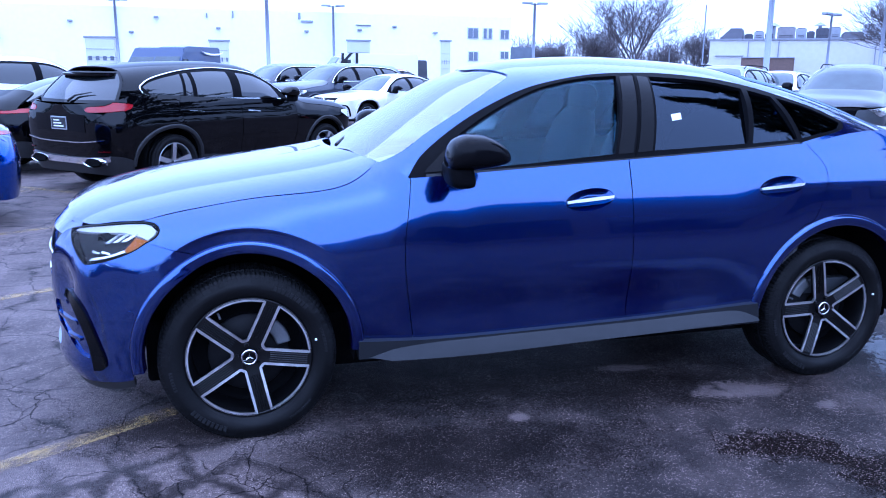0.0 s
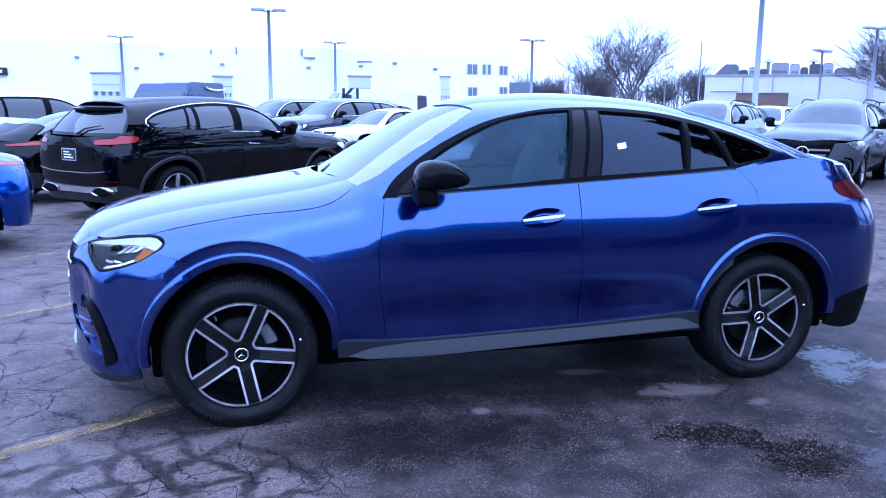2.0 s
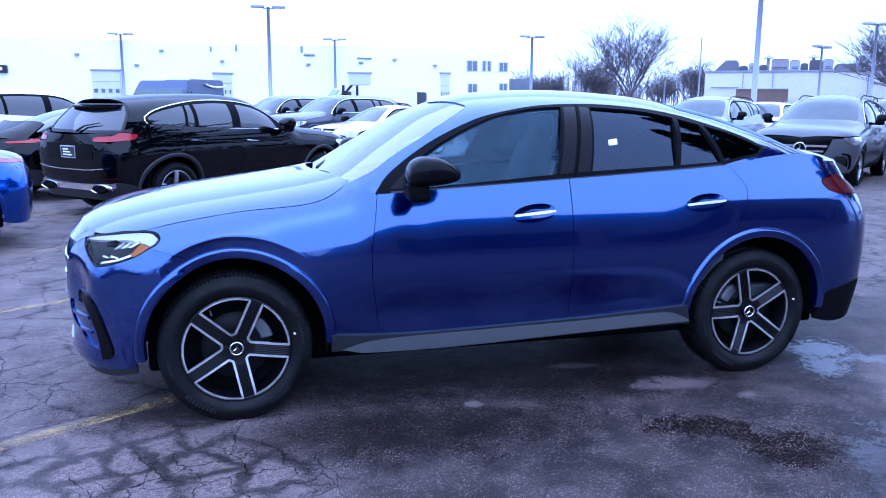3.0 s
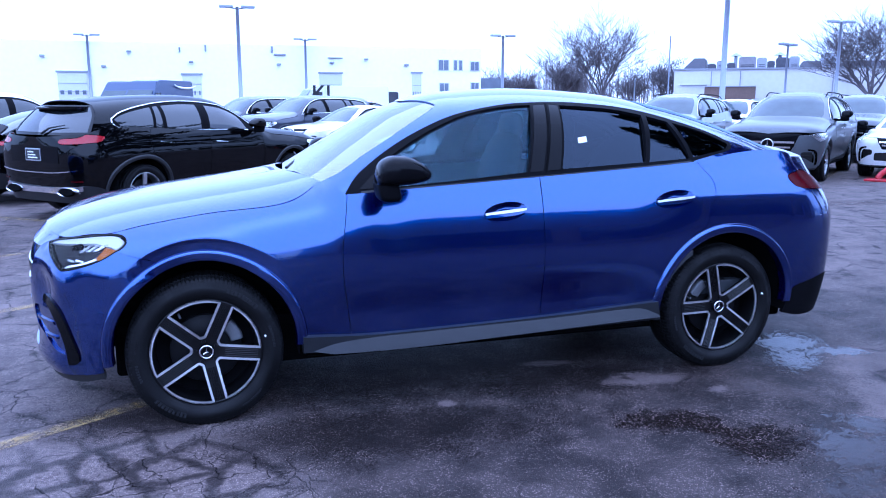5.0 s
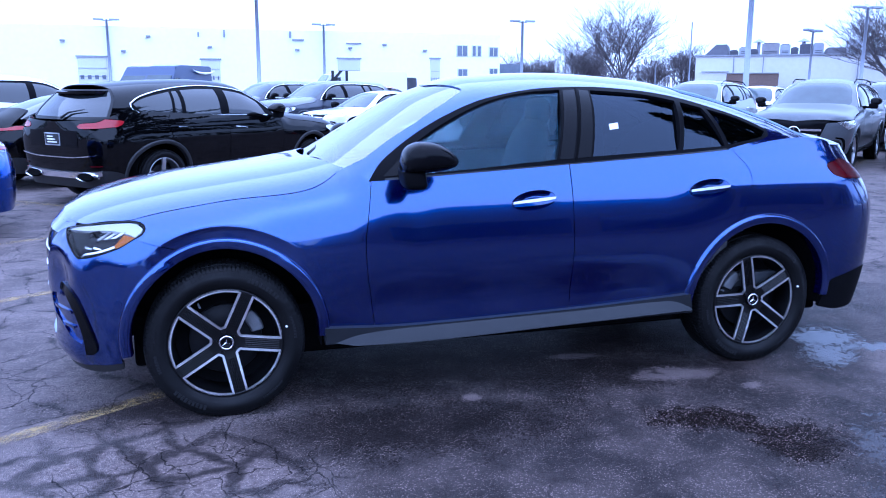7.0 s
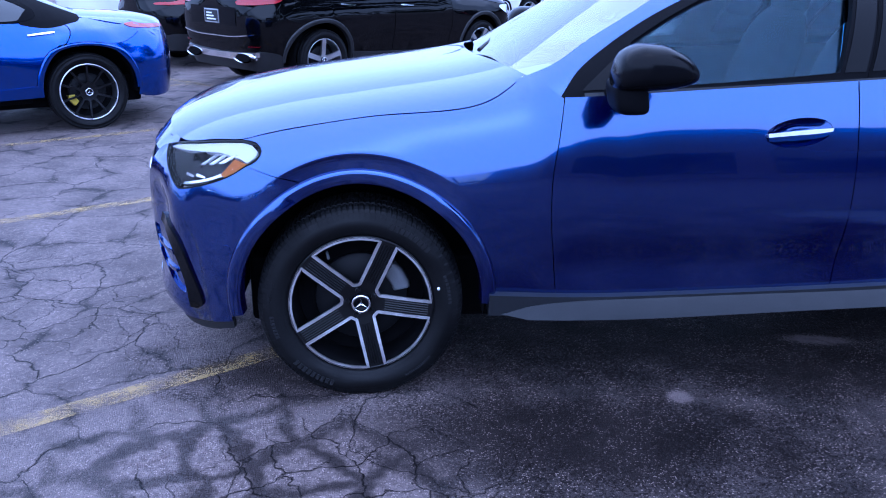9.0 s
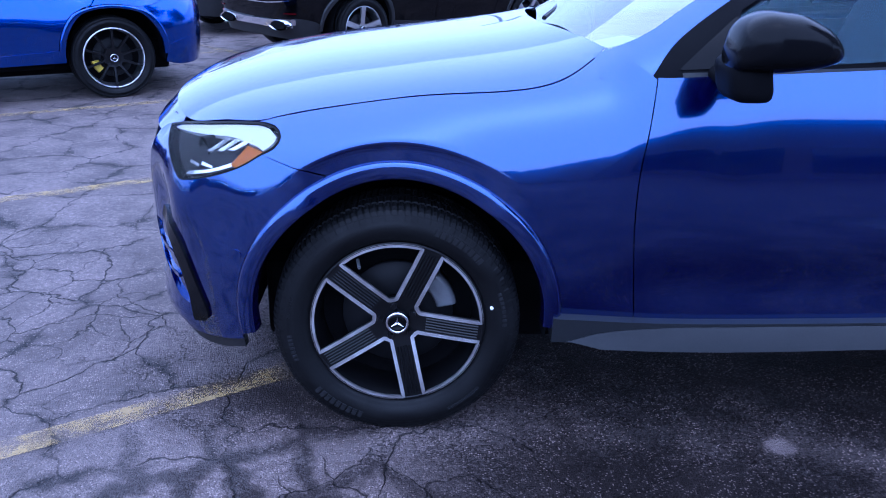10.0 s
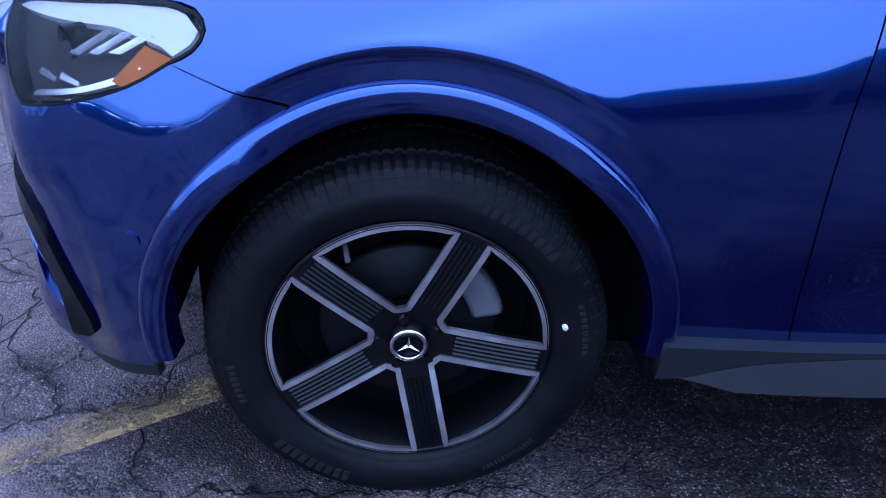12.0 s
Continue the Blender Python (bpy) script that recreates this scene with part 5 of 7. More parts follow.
    if exhaust:
        two("chrome_skid", outline(wp([(3.72, 0.50), (4.0, 0.485), (4.2, 0.475), (C.u1, 0.465)]), wp([(C.u1, 0.39), (4.2, 0.39), (4.0, 0.40), (3.72, 0.44)]), step=fine), F, CHROME, off=0.02, thick=0.03)
        for sgn in (-1, 1):
            p0 = F(np.array(wp([(3.93, 0.43)])), 0.02)[0]
            bm = bmesh.new()
            tube(bm, [(float(p0[0]) - 0.10, sgn * float(p0[1]) * 0.92, 0.42), (float(p0[0]) + 0.03, sgn * float(p0[1]) * 0.92, 0.42)], 0.10, 14)
            for v in bm.verts:
                v.co.z = 0.42 + (v.co.z - 0.42) * 0.55
                v.co.y = sgn * float(p0[1]) * 0.88 + (v.co.y - sgn * float(p0[1]) * 0.92) * (1.9 - 3.0 * (v.co.z - 0.42))
            tip_ = part("exhaust_trim", bm, CHROME, car, smooth=True)
            bm = bmesh.new()
            tube(bm, [(float(p0[0]) - 0.02, sgn * float(p0[1]) * 0.92, 0.42), (float(p0[0]) + 0.034, sgn * float(p0[1]) * 0.92, 0.42)], 0.078, 14)
            for v in bm.verts:
                v.co.z = 0.42 + (v.co.z - 0.42) * 0.5
                v.co.y = sgn * float(p0[1]) * 0.88 + (v.co.y - sgn * float(p0[1]) * 0.92) * (1.9 - 3.0 * (v.co.z - 0.42))
            part("exhaust_mouth", bm, WELL, tip_)
        two("chrome_strip", outline(wp([(3.78, 0.70), (4.2, 0.665), (C.u1, 0.66)]), wp([(C.u1, 0.648), (4.2, 0.653), (3.78, 0.688)]), step=fine), F, CHROME, off=0.012, thick=0.01)
        two("plate_recess", outline(wp([(4.08, 0.99), (C.u1, 0.99)]), wp([(C.u1, 0.80), (4.08, 0.78)]), step=fine), F, GLOSSBLACK, off=0.006, thick=0.01)
        put("rear_reflector", outline(wp([(3.70, 0.57), (3.90, 0.565)]), wp([(3.90, 0.545), (3.70, 0.55)]), step=0.04), F, TAILRED, off=0.012, thick=0.01)
    if plate:
        bm = box(bmesh.new(), S.tail - 0.01, S.tail + 0.014, -0.16, 0.16, 0.80, 0.96, 0.004)
        part("licence_plate", bm, ALLOY, car, "silver-framed dealer plate with pale bars")
        solid_box("plate_panel", S.tail + 0.008, S.tail + 0.016, -0.145, 0.145, 0.815, 0.945, DARKLETTER, car)
        for k in range(3):
            solid_box("plate_bar", S.tail + 0.014, S.tail + 0.020, -0.10, 0.10 - 0.04 * k, 0.835 + 0.035 * k, 0.852 + 0.035 * k, PAPER, car)
    return car


blue_coupe = build_car(COUPE, BLUE, pose(0, YC, 0), "metallic blue coupe SUV with black two-tone wheels on damp asphalt", COUPE_SPLIT, step=0.035, main=True, finish="two_tone", open_glass=True, front_turn=radians(-6), rear_turn=radians(34))


# ---- ground ----
def asphalt(name):
    m = bpy.data.materials.new(name)
    m.use_nodes = True
    n, l = m.node_tree.nodes, m.node_tree.links
    p = n["Principled BSDF"]
    co = n.new("ShaderNodeTexCoord")
    pos = co.outputs["Object"]

    def math_(op, a, b=None, c=None, clamp=False):
        k = n.new("ShaderNodeMath")
        k.operation, k.use_clamp = op, clamp
        for i, v in enumerate((a, b, c)):
            if v is None:
                continue
            if isinstance(v, (int, float)):
                k.inputs[i].default_value = v
            else:
                l.new(v, k.inputs[i])
        return k.outputs[0]

    def noise_(scale, detail=3, rough=0.55, vec=None):
        k = n.new("ShaderNodeTexNoise")
        k.inputs["Scale"].default_value, k.inputs["Detail"].default_value, k.inputs["Roughness"].default_value = scale, detail, rough
        l.new(vec or pos, k.inputs["Vector"])
        return k

    def ramp(v, a, b, c=0.0, d=1.0):
        k = n.new("ShaderNodeMapRange")
        k.interpolation_type = "SMOOTHSTEP"
        for i, q in zip(("From Min", "From Max", "To Min", "To Max"), (a, b, c, d)):
            k.inputs[i].default_value = q
        l.new(v, k.inputs["Value"])
        return k.outputs[0]

    def blend(f, a, b):
        k = n.new("ShaderNodeMixRGB")
        l.new(f, k.inputs["Fac"]) if not isinstance(f, float) else setattr(k.inputs["Fac"], "default_value", f)
        for i, q in (("Color1", a), ("Color2", b)):
            if isinstance(q, tuple):
                k.inputs[i].default_value = (*q, 1)
            else:
                l.new(q, k.inputs[i])
        return k.outputs[0]

    sep = n.new("ShaderNodeSeparateXYZ")
    l.new(pos, sep.inputs[0])
    X, Y = sep.outputs[0], sep.outputs[1]
    wob = noise_(2.3, 3)
    wv = n.new("ShaderNodeVectorMath")
    wv.operation = "SUBTRACT"
    l.new(wob.outputs["Color"], wv.inputs[0])
    wv.inputs[1].default_value = (0.5, 0.5, 0.5)
    ws = n.new("ShaderNodeVectorMath")
    ws.operation = "MULTIPLY_ADD"
    l.new(wv.outputs[0], ws.inputs[0])
    ws.inputs[1].default_value = (0.35, 0.35, 0.0)
    l.new(pos, ws.inputs[2])

    def cells(scale):
        k = n.new("ShaderNodeTexVoronoi")
        k.voronoi_dimensions, k.feature = "2D", "DISTANCE_TO_EDGE"
        k.inputs["Scale"].default_value = scale
        l.new(ws.outputs[0], k.inputs["Vector"])
        return k.outputs["Distance"]

    jag = noise_(17, 3)
    jv = n.new("ShaderNodeVectorMath")
    jv.operation = "MULTIPLY_ADD"
    l.new(jag.outputs["Color"], jv.inputs[0])
    jv.inputs[1].default_value = (0.07, 0.07, 0.0)
    l.new(ws.outputs[0], jv.inputs[2])
    ws = jv
    big, small = cells(2.25), cells(5.0)
    grain = n.new("ShaderNodeTexVoronoi")
    grain.voronoi_dimensions = "2D"
    grain.inputs["Scale"].default_value = 150
    l.new(pos, grain.inputs["Vector"])
    gsep = n.new("ShaderNodeSeparateColor")
    l.new(grain.outputs["Color"], gsep.inputs[0])
    mid, wide, fine, grit = noise_(3.0, 5), noise_(0.55, 4), noise_(38, 4, 0.7), noise_(210, 2, 0.6)
    # damp, smoother half towards the rear of the blue car
    zone = math_("ADD", math_("MULTIPLY", X, 1.0), math_("MULTIPLY_ADD", wob.outputs["Fac"], 1.1, -0.75))
    zone = math_("ADD", zone, math_("MULTIPLY", ramp(Y, -6.0, -2.2, 1.0, 0.0), math_("MULTIPLY_ADD", wide.outputs["Fac"], 9.0, -5.2)))
    near = ramp(Y, 0.8, 2.2, 1.0, 0.0)
    damp = math_("MULTIPLY", ramp(zone, -0.15, 0.35), near)
    crackw = ramp(mid.outputs["Fac"], 0.35, 0.65, 0.005, 0.017)
    crack_a = math_("SUBTRACT", 1.0, math_("DIVIDE", big, crackw), clamp=True)
    crack_a = math_("MULTIPLY", crack_a, ramp(noise_(1.7, 3).outputs["Fac"], 0.36, 0.50))
    crack_b = math_("MULTIPLY", math_("SUBTRACT", 1.0, math_("DIVIDE", small, 0.022), clamp=True), ramp(wide.outputs["Fac"], 0.50, 0.62))
    crack = math_("MAXIMUM", crack_a, crack_b)
    crack = math_("MULTIPLY", crack, math_("MULTIPLY_ADD", damp, -0.6, 1.0))
    halo = ramp(math_("ADD", big, math_("ADD", math_("MULTIPLY_ADD", fine.outputs["Fac"], 0.10, -0.05), math_("MULTIPLY_ADD", mid.outputs["Fac"], 0.55, -0.21))), 0.0, 0.13)
    # colour
    dry = blend(ramp(mid.outputs["Fac"], 0.3, 0.7), (0.088, 0.088, 0.089), (0.162, 0.161, 0.162))
    dry = blend(halo, (0.016, 0.016, 0.017), dry)
    wetc = blend(ramp(mid.outputs["Fac"], 0.35, 0.7), (0.020, 0.020, 0.0205), (0.066, 0.065, 0.065))
    base = blend(damp, dry, wetc)
    patchy = ramp(noise_(6.0, 4, 0.65).outputs["Fac"], 0.35, 0.65, 0.25, 1.0)
    spk = math_("MULTIPLY", math_("MULTIPLY", ramp(gsep.outputs[0], 0.81, 0.85), ramp(grain.outputs["Distance"], 0.35, 0.50, 1.0, 0.0)), patchy)
    base = blend(math_("MULTIPLY", spk, 0.8), base, (0.34, 0.335, 0.32))
    base = blend(ramp(fine.outputs["Fac"], 0.35, 0.65, 0.0, 0.35), base, (0.03, 0.03, 0.032))
    base = blend(crack, base, (0.008, 0.008, 0.009))
    # standing water, wet stains and under-car shade painted in: (x, y, half length, half width, turn, depth)
    grid = None
    water = None
    stain = None
    pale = None
    wet_shade = None
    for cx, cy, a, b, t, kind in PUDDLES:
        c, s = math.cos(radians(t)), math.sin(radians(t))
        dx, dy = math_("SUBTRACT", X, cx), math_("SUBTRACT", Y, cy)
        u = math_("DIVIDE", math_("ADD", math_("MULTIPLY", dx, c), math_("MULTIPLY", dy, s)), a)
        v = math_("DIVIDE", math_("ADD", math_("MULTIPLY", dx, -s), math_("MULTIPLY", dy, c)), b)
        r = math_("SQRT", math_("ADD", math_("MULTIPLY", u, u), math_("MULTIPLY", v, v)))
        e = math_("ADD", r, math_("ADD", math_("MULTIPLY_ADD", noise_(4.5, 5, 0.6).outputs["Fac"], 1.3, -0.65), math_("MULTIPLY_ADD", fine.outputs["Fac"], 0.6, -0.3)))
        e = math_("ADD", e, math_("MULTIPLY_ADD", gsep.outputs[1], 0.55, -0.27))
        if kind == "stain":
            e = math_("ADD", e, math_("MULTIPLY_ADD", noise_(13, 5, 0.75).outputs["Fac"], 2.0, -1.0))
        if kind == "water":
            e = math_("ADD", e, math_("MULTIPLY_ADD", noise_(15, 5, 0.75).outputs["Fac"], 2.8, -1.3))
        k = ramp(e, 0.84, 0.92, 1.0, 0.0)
        if kind == "water":
            water = k if water is None else math_("MAXIMUM", water, k)
        elif kind == "cells":
            k = ramp(e, 0.55, 1.25, 1.0, 0.0)
            grid = k if grid is None else math_("MAXIMUM", grid, k)
        elif kind == "dry":
            k = ramp(math_("ADD", math_("MULTIPLY", e, 0.85), math_("MULTIPLY", r, 0.15)), 0.66, 1.06, 1.0, 0.0)
            pale = k if pale is None else math_("MAXIMUM", pale, k)
        elif kind == "wet_shade":
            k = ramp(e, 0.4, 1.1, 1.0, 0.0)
            wet_shade = k if wet_shade is None else math_("MAXIMUM", wet_shade, k)
        else:
            stain = k if stain is None else math_("MAXIMUM", stain, k)
    # darkens the damp ground and paints the shade under the car into its colour
    base = blend(math_("MULTIPLY", wet_shade, math_("MULTIPLY_ADD", spk, -0.35, 0.80)), base, (0.006, 0.006, 0.0065))
    cell = math_("ADD", cells(3.9), math_("MULTIPLY_ADD", noise_(6, 5, 0.65).outputs["Fac"], 0.26, -0.13))
    cellc = blend(ramp(cell, 0.03, 0.20), (0.030, 0.030, 0.031), blend(ramp(fine.outputs["Fac"], 0.35, 0.65), (0.095, 0.094, 0.095), (0.185, 0.183, 0.183)))
    cellc = blend(math_("MULTIPLY", math_("MULTIPLY", ramp(gsep.outputs[2], 0.80, 0.86), ramp(grain.outputs["Distance"], 0.3, 0.5, 1.0, 0.0)), ramp(cell, 0.08, 0.22, 0.0, 0.75)), cellc, (0.36, 0.355, 0.35))
    cellc = blend(crack, cellc, (0.006, 0.006, 0.007))
    base = blend(math_("MULTIPLY", grid, 0.8), base, cellc)
    base = blend(math_("MULTIPLY", pale, math_("MULTIPLY_ADD", spk, 0.2, 0.78)), base, dry)
    base = blend(math_("MULTIPLY", stain, 0.97), base, (0.007, 0.0055, 0.005))
    base = blend(math_("MULTIPLY", spk, math_("MULTIPLY", stain, 0.9)), base, (0.34, 0.33, 0.32))
    base = blend(math_("MULTIPLY", water, 0.8), base, (0.02, 0.02, 0.022))
    warm = n.new("ShaderNodeMixRGB")
    warm.blend_type = "MULTIPLY"
    warm.inputs["Fac"].default_value = 1.0
    warm.inputs["Color2"].default_value = (1.20, 0.94, 0.86, 1)
    l.new(base, warm.inputs["Color1"])
    l.new(warm.outputs[0], p.inputs["Base Color"])
    rough = math_("MULTIPLY_ADD", damp, -0.30, 0.82)
    rough = math_("ADD", rough, math_("MULTIPLY_ADD", fine.outputs["Fac"], 0.3, -0.15))
    rough = math_("MULTIPLY", rough, math_("MULTIPLY_ADD", stain, -0.35, 1.0))
    rough = math_("MULTIPLY", rough, math_("MULTIPLY_ADD", water, -0.85, 1.0), clamp=True)
    l.new(rough, p.inputs["Roughness"])
    h = math_("MULTIPLY_ADD", grit.outputs["Fac"], 0.45, math_("MULTIPLY", fine.outputs["Fac"], 0.8))
    h = math_("ADD", h, math_("MULTIPLY", ramp(grain.outputs["Distance"], 0.0, 0.6, 1.0, 0.0), 0.55))
    h = math_("ADD", h, math_("MULTIPLY", crack, -2.4))
    h = math_("MULTIPLY", h, math_("MULTIPLY_ADD", water, -0.97, 1.0))
    b = n.new("ShaderNodeBump")
    b.inputs["Distance"].default_value = 0.008
    b.inputs["Strength"].default_value = 0.85
    l.new(h, b.inputs["Height"])
    l.new(b.outputs[0], p.inputs["Normal"])
    gloss = math_("MULTIPLY_ADD", damp, -0.27, 0.40)
    gloss = math_("MULTIPLY", gloss, math_("MULTIPLY_ADD", stain, -0.85, 1.0))
    # duller there too, so the painted shade stays dark
    gloss = math_("MULTIPLY", gloss, math_("MULTIPLY_ADD", wet_shade, -0.80, 1.0))
    l.new(gloss, p.inputs["Specular IOR Level"])
    return m


# the dark ellipses along and under the car hold damp asphalt and painted shade
PUDDLES = [(2.14, -0.66, 0.26, 0.15, -12, "stain"), (2.44, -1.00, 0.26, 0.22, 10, "stain"), (2.28, -0.80, 0.18, 0.10, -50, "stain"), (0.05, -0.98, 0.14, 0.10, 0, "stain"),
           (3.62, 0.22, 0.30, 0.22, 40, "water"), (3.42, -0.06, 0.28, 0.16, 30, "water"), (2.78, -1.22, 0.26, 0.30, 30, "water"), (2.72, -1.66, 0.62, 0.40, 20, "water"), (3.10, -1.10, 0.16, 0.30, 30, "water"), (3.80, 0.0, 0.22, 0.10, -20, "water"), (3.05, -1.50, 0.34, 0.50, 30, "water"), (3.55, -0.75, 0.60, 0.30, 40, "dry"), (3.9, -0.2, 0.5, 0.25, 30, "dry"),
           (0.75, -0.35, 1.2, 0.42, -6, "wet_shade"), (-0.05, -0.48, 0.72, 0.42, 0, "wet_shade"), (1.5, 0.55, 2.3, 0.85, 0, "wet_shade"), (2.0, 0.05, 1.1, 0.35, -4, "wet_shade"), (-0.50, -0.42, 0.60, 0.45, -8, "cells"), (-0.05, -0.66, 0.40, 0.30, -8, "cells"), (-0.30, 0.12, 0.55, 0.34, 0, "wet_shade"), (2.35, -0.09, 0.30, 0.11, -12, "dry"), (2.65, -0.35, 0.08, 0.05, 20, "dry"), (1.18, -0.11, 0.05, 0.05, 0, "dry"), (1.95, 0.33, 0.18, 0.06, -10, "dry")]
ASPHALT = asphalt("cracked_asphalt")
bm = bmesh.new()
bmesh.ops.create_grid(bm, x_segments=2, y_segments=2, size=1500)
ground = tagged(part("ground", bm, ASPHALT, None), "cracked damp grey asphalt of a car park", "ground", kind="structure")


def paint_mat(name, color):
    """Road paint worn through in flakes."""
    m = mat(name, color, 0.7, grain=0.2, scale=30)
    n, l = m.node_tree.nodes, m.node_tree.links
    p, o = n["Principled BSDF"], n["Material Output"]
    t, x = n.new("ShaderNodeBsdfTransparent"), n.new("ShaderNodeMixShader")
    c, a, b = n.new("ShaderNodeTexCoord"), n.new("ShaderNodeTexNoise"), n.new("ShaderNodeMapRange")
    a.inputs["Scale"].default_value, a.inputs["Detail"].default_value, a.inputs["Roughness"].default_value = 9, 8, 0.72
    b.inputs["From Min"].default_value, b.inputs["From Max"].default_value = 0.42, 0.60
    b.inputs["To Min"].default_value, b.inputs["To Max"].default_value = 0.05, 0.58
    l.new(c.outputs["Object"], a.inputs["Vector"])
    l.new(a.outputs["Fac"], b.inputs["Value"])
    l.new(b.outputs[0], x.inputs[0])
    l.new(t.outputs[0], x.inputs[1])
    l.new(p.outputs[0], x.inputs[2])
    l.new(x.outputs[0], o.inputs[0])
    return m


STRIPE = paint_mat("worn_yellow_line_paint", (0.40, 0.28, 0.11))
ROW = 31.5


def stripe(x, y, length, turn=ROW, width=0.10):
    bm = bmesh.new()
    bmesh.ops.create_grid(bm, x_segments=int(length * 2) + 1, y_segments=1, size=0.5)
    for v in bm.verts:
        v.co = Vector((v.co.x * length, v.co.y * width, 0))
    ob = part("parking_line", bm, STRIPE, None)
    ob.matrix_world = pose(x, y, 0.004, 0, 0, turn)
    return tagged(ob, "worn yellow parking line on the asphalt", "parking line", "parking lines", "structure")


for x, y, n_ in ((-2.6, -1.03, 5.4), (-1.6, 2.55, 5.4), (-2.6, 4.65, 5.4), (-4.6, 6.6, 5.4), (12.2, 13.4, 5.4)):
    stripe(x, y, n_)
stripe(14.2, 10.95, 5.2, 40)
stripe(-2.2, 8.0, 3.0, -42)

# ---- other cars ----
SUV = Shape(
    L=2.888, nose=0.85, tail=0.98, half=0.945, rx=0.56, rn=4.2,
    crown=((-0.85, 0.80), (-0.81, 0.90), (-0.74, 0.97), (-0.62, 1.03), (-0.3, 1.10), (0.0, 1.13), (0.45, 1.18), (0.6, 1.22), (0.7, 1.43), (0.82, 1.61), (1.1, 1.64), (3.1, 1.68), (3.5, 1.55), (3.75, 1.25), (3.87, 1.10)),
    roof=((0.2, 0.99), (0.57, 1.22), (0.82, 1.38), (1.1, 1.53), (1.4, 1.62), (1.85, 1.645), (2.6, 1.625), (3.2, 1.58), (3.9, 1.50)),
    cabin=((0.2, 0.85), (1.0, 0.87), (2.2, 0.875), (2.8, 0.865), (3.4, 0.84), (3.9, 0.80)), zm=0.86, a2=3.0, b2=2.6, tuck=0.05,
    belt=((0.6, 1.10), (1.0, 1.12), (1.7, 1.14), (2.5, 1.16), (3.3, 1.20)))
SUV_SPLIT = dict(
    screen=((0.56, 1.14), (0.72, 1.215), (0.86, 1.30), (1.02, 1.40), (1.22, 1.51), (1.27, 1.545)), header=1.18, cowl=0.50,
    top=((0.72, 1.10), (0.82, 1.20), (1.0, 1.33), (1.2, 1.44), (1.36, 1.49), (1.6, 1.525), (2.0, 1.545), (2.4, 1.525), (2.8, 1.47), (3.1, 1.40), (3.27, 1.32)),
    tip=((3.27, 1.32), (3.28, 1.27), (3.22, 1.215), (3.1, 1.19), (3.0, 1.185)), pillars=((0.965, 1.03, 0.02), (1.68, 1.83, 0.05), (2.44, 2.50, 0.05), (2.62, 2.66, 0.08)),
    hind=((3.36, 1.50), (3.44, 1.38), (3.54, 1.25), (3.62, 1.12)), hind_header=3.40, hind_foot=3.72, flat=0.10)
SEDAN = Shape(
    L=2.94, nose=0.84, tail=1.08, half=0.92, r=0.345, zm=0.74,
    crown=((-0.84, 0.66), (-0.80, 0.76), (-0.70, 0.84), (-0.3, 0.92), (0.0, 0.95), (0.45, 1.00), (0.6, 1.04), (0.7, 1.24), (0.82, 1.40), (1.1, 1.42), (3.0, 1.46), (3.4, 1.24), (3.8, 1.08), (4.02, 0.98)),
    roof=((0.2, 0.84), (0.57, 1.04), (0.9, 1.22), (1.2, 1.36), (1.5, 1.43), (1.9, 1.455), (2.3, 1.43), (2.75, 1.34), (3.2, 1.19), (3.6, 1.06), (3.95, 0.96)),
    cabin=((0.2, 0.80), (1.0, 0.83), (2.2, 0.84), (2.8, 0.82), (3.3, 0.77), (3.95, 0.68)), z0=0.82, a2=2.6, b2=2.35, tuck=0.05,
    belt=((0.6, 0.93), (1.0, 0.95), (1.7, 0.97), (2.5, 0.99), (3.0, 1.02)))
SEDAN_SPLIT = dict(
    screen=((0.56, 0.975), (0.72, 1.05), (0.9, 1.15), (1.08, 1.25), (1.26, 1.335), (1.36, 1.37)), header=1.28, cowl=0.50,
    top=((0.72, 0.94), (0.84, 1.03), (1.02, 1.15), (1.22, 1.25), (1.4, 1.315), (1.7, 1.36), (2.0, 1.365), (2.3, 1.335), (2.6, 1.265), (2.85, 1.16), (2.98, 1.08)),
    tip=((2.98, 1.08), (2.97, 1.055), (2.9, 1.03), (2.8, 1.01), (2.7, 1.0)), pillars=((0.965, 1.03, 0.02), (1.70, 1.82, 0.05), (2.42, 2.46, 0.10)),
    hind=((2.70, 1.30), (2.95, 1.22), (3.2, 1.13), (3.42, 1.05)), hind_header=2.55, hind_foot=3.50)
ROADSTER = Shape(
    L=2.70, nose=0.90, tail=0.93, half=0.955, r=0.355, zm=0.62,
    crown=((-0.90, 0.58), (-0.85, 0.70), (-0.75, 0.78), (-0.3, 0.88), (0.0, 0.92), (0.6, 0.98), (0.85, 1.10), (1.2, 1.25), (2.1, 1.20), (2.5, 1.08), (2.95, 1.035), (3.4, 1.0), (3.72, 0.92)),
    roof=((0.5, 0.84), (0.85, 1.04), (1.15, 1.20), (1.45, 1.32), (1.7, 1.355), (2.0, 1.34), (2.3, 1.25), (2.6, 1.12), (2.95, 0.98), (3.2, 0.90)),
    cabin=((0.5, 0.78), (1.2, 0.82), (2.2, 0.82), (2.8, 0.76), (3.2, 0.66)), z0=0.82, a2=2.6, b2=2.35, tuck=0.06,
    belt=((0.6, 0.92), (1.0, 0.935), (1.7, 0.95), (2.3, 0.97), (2.8, 1.0)))
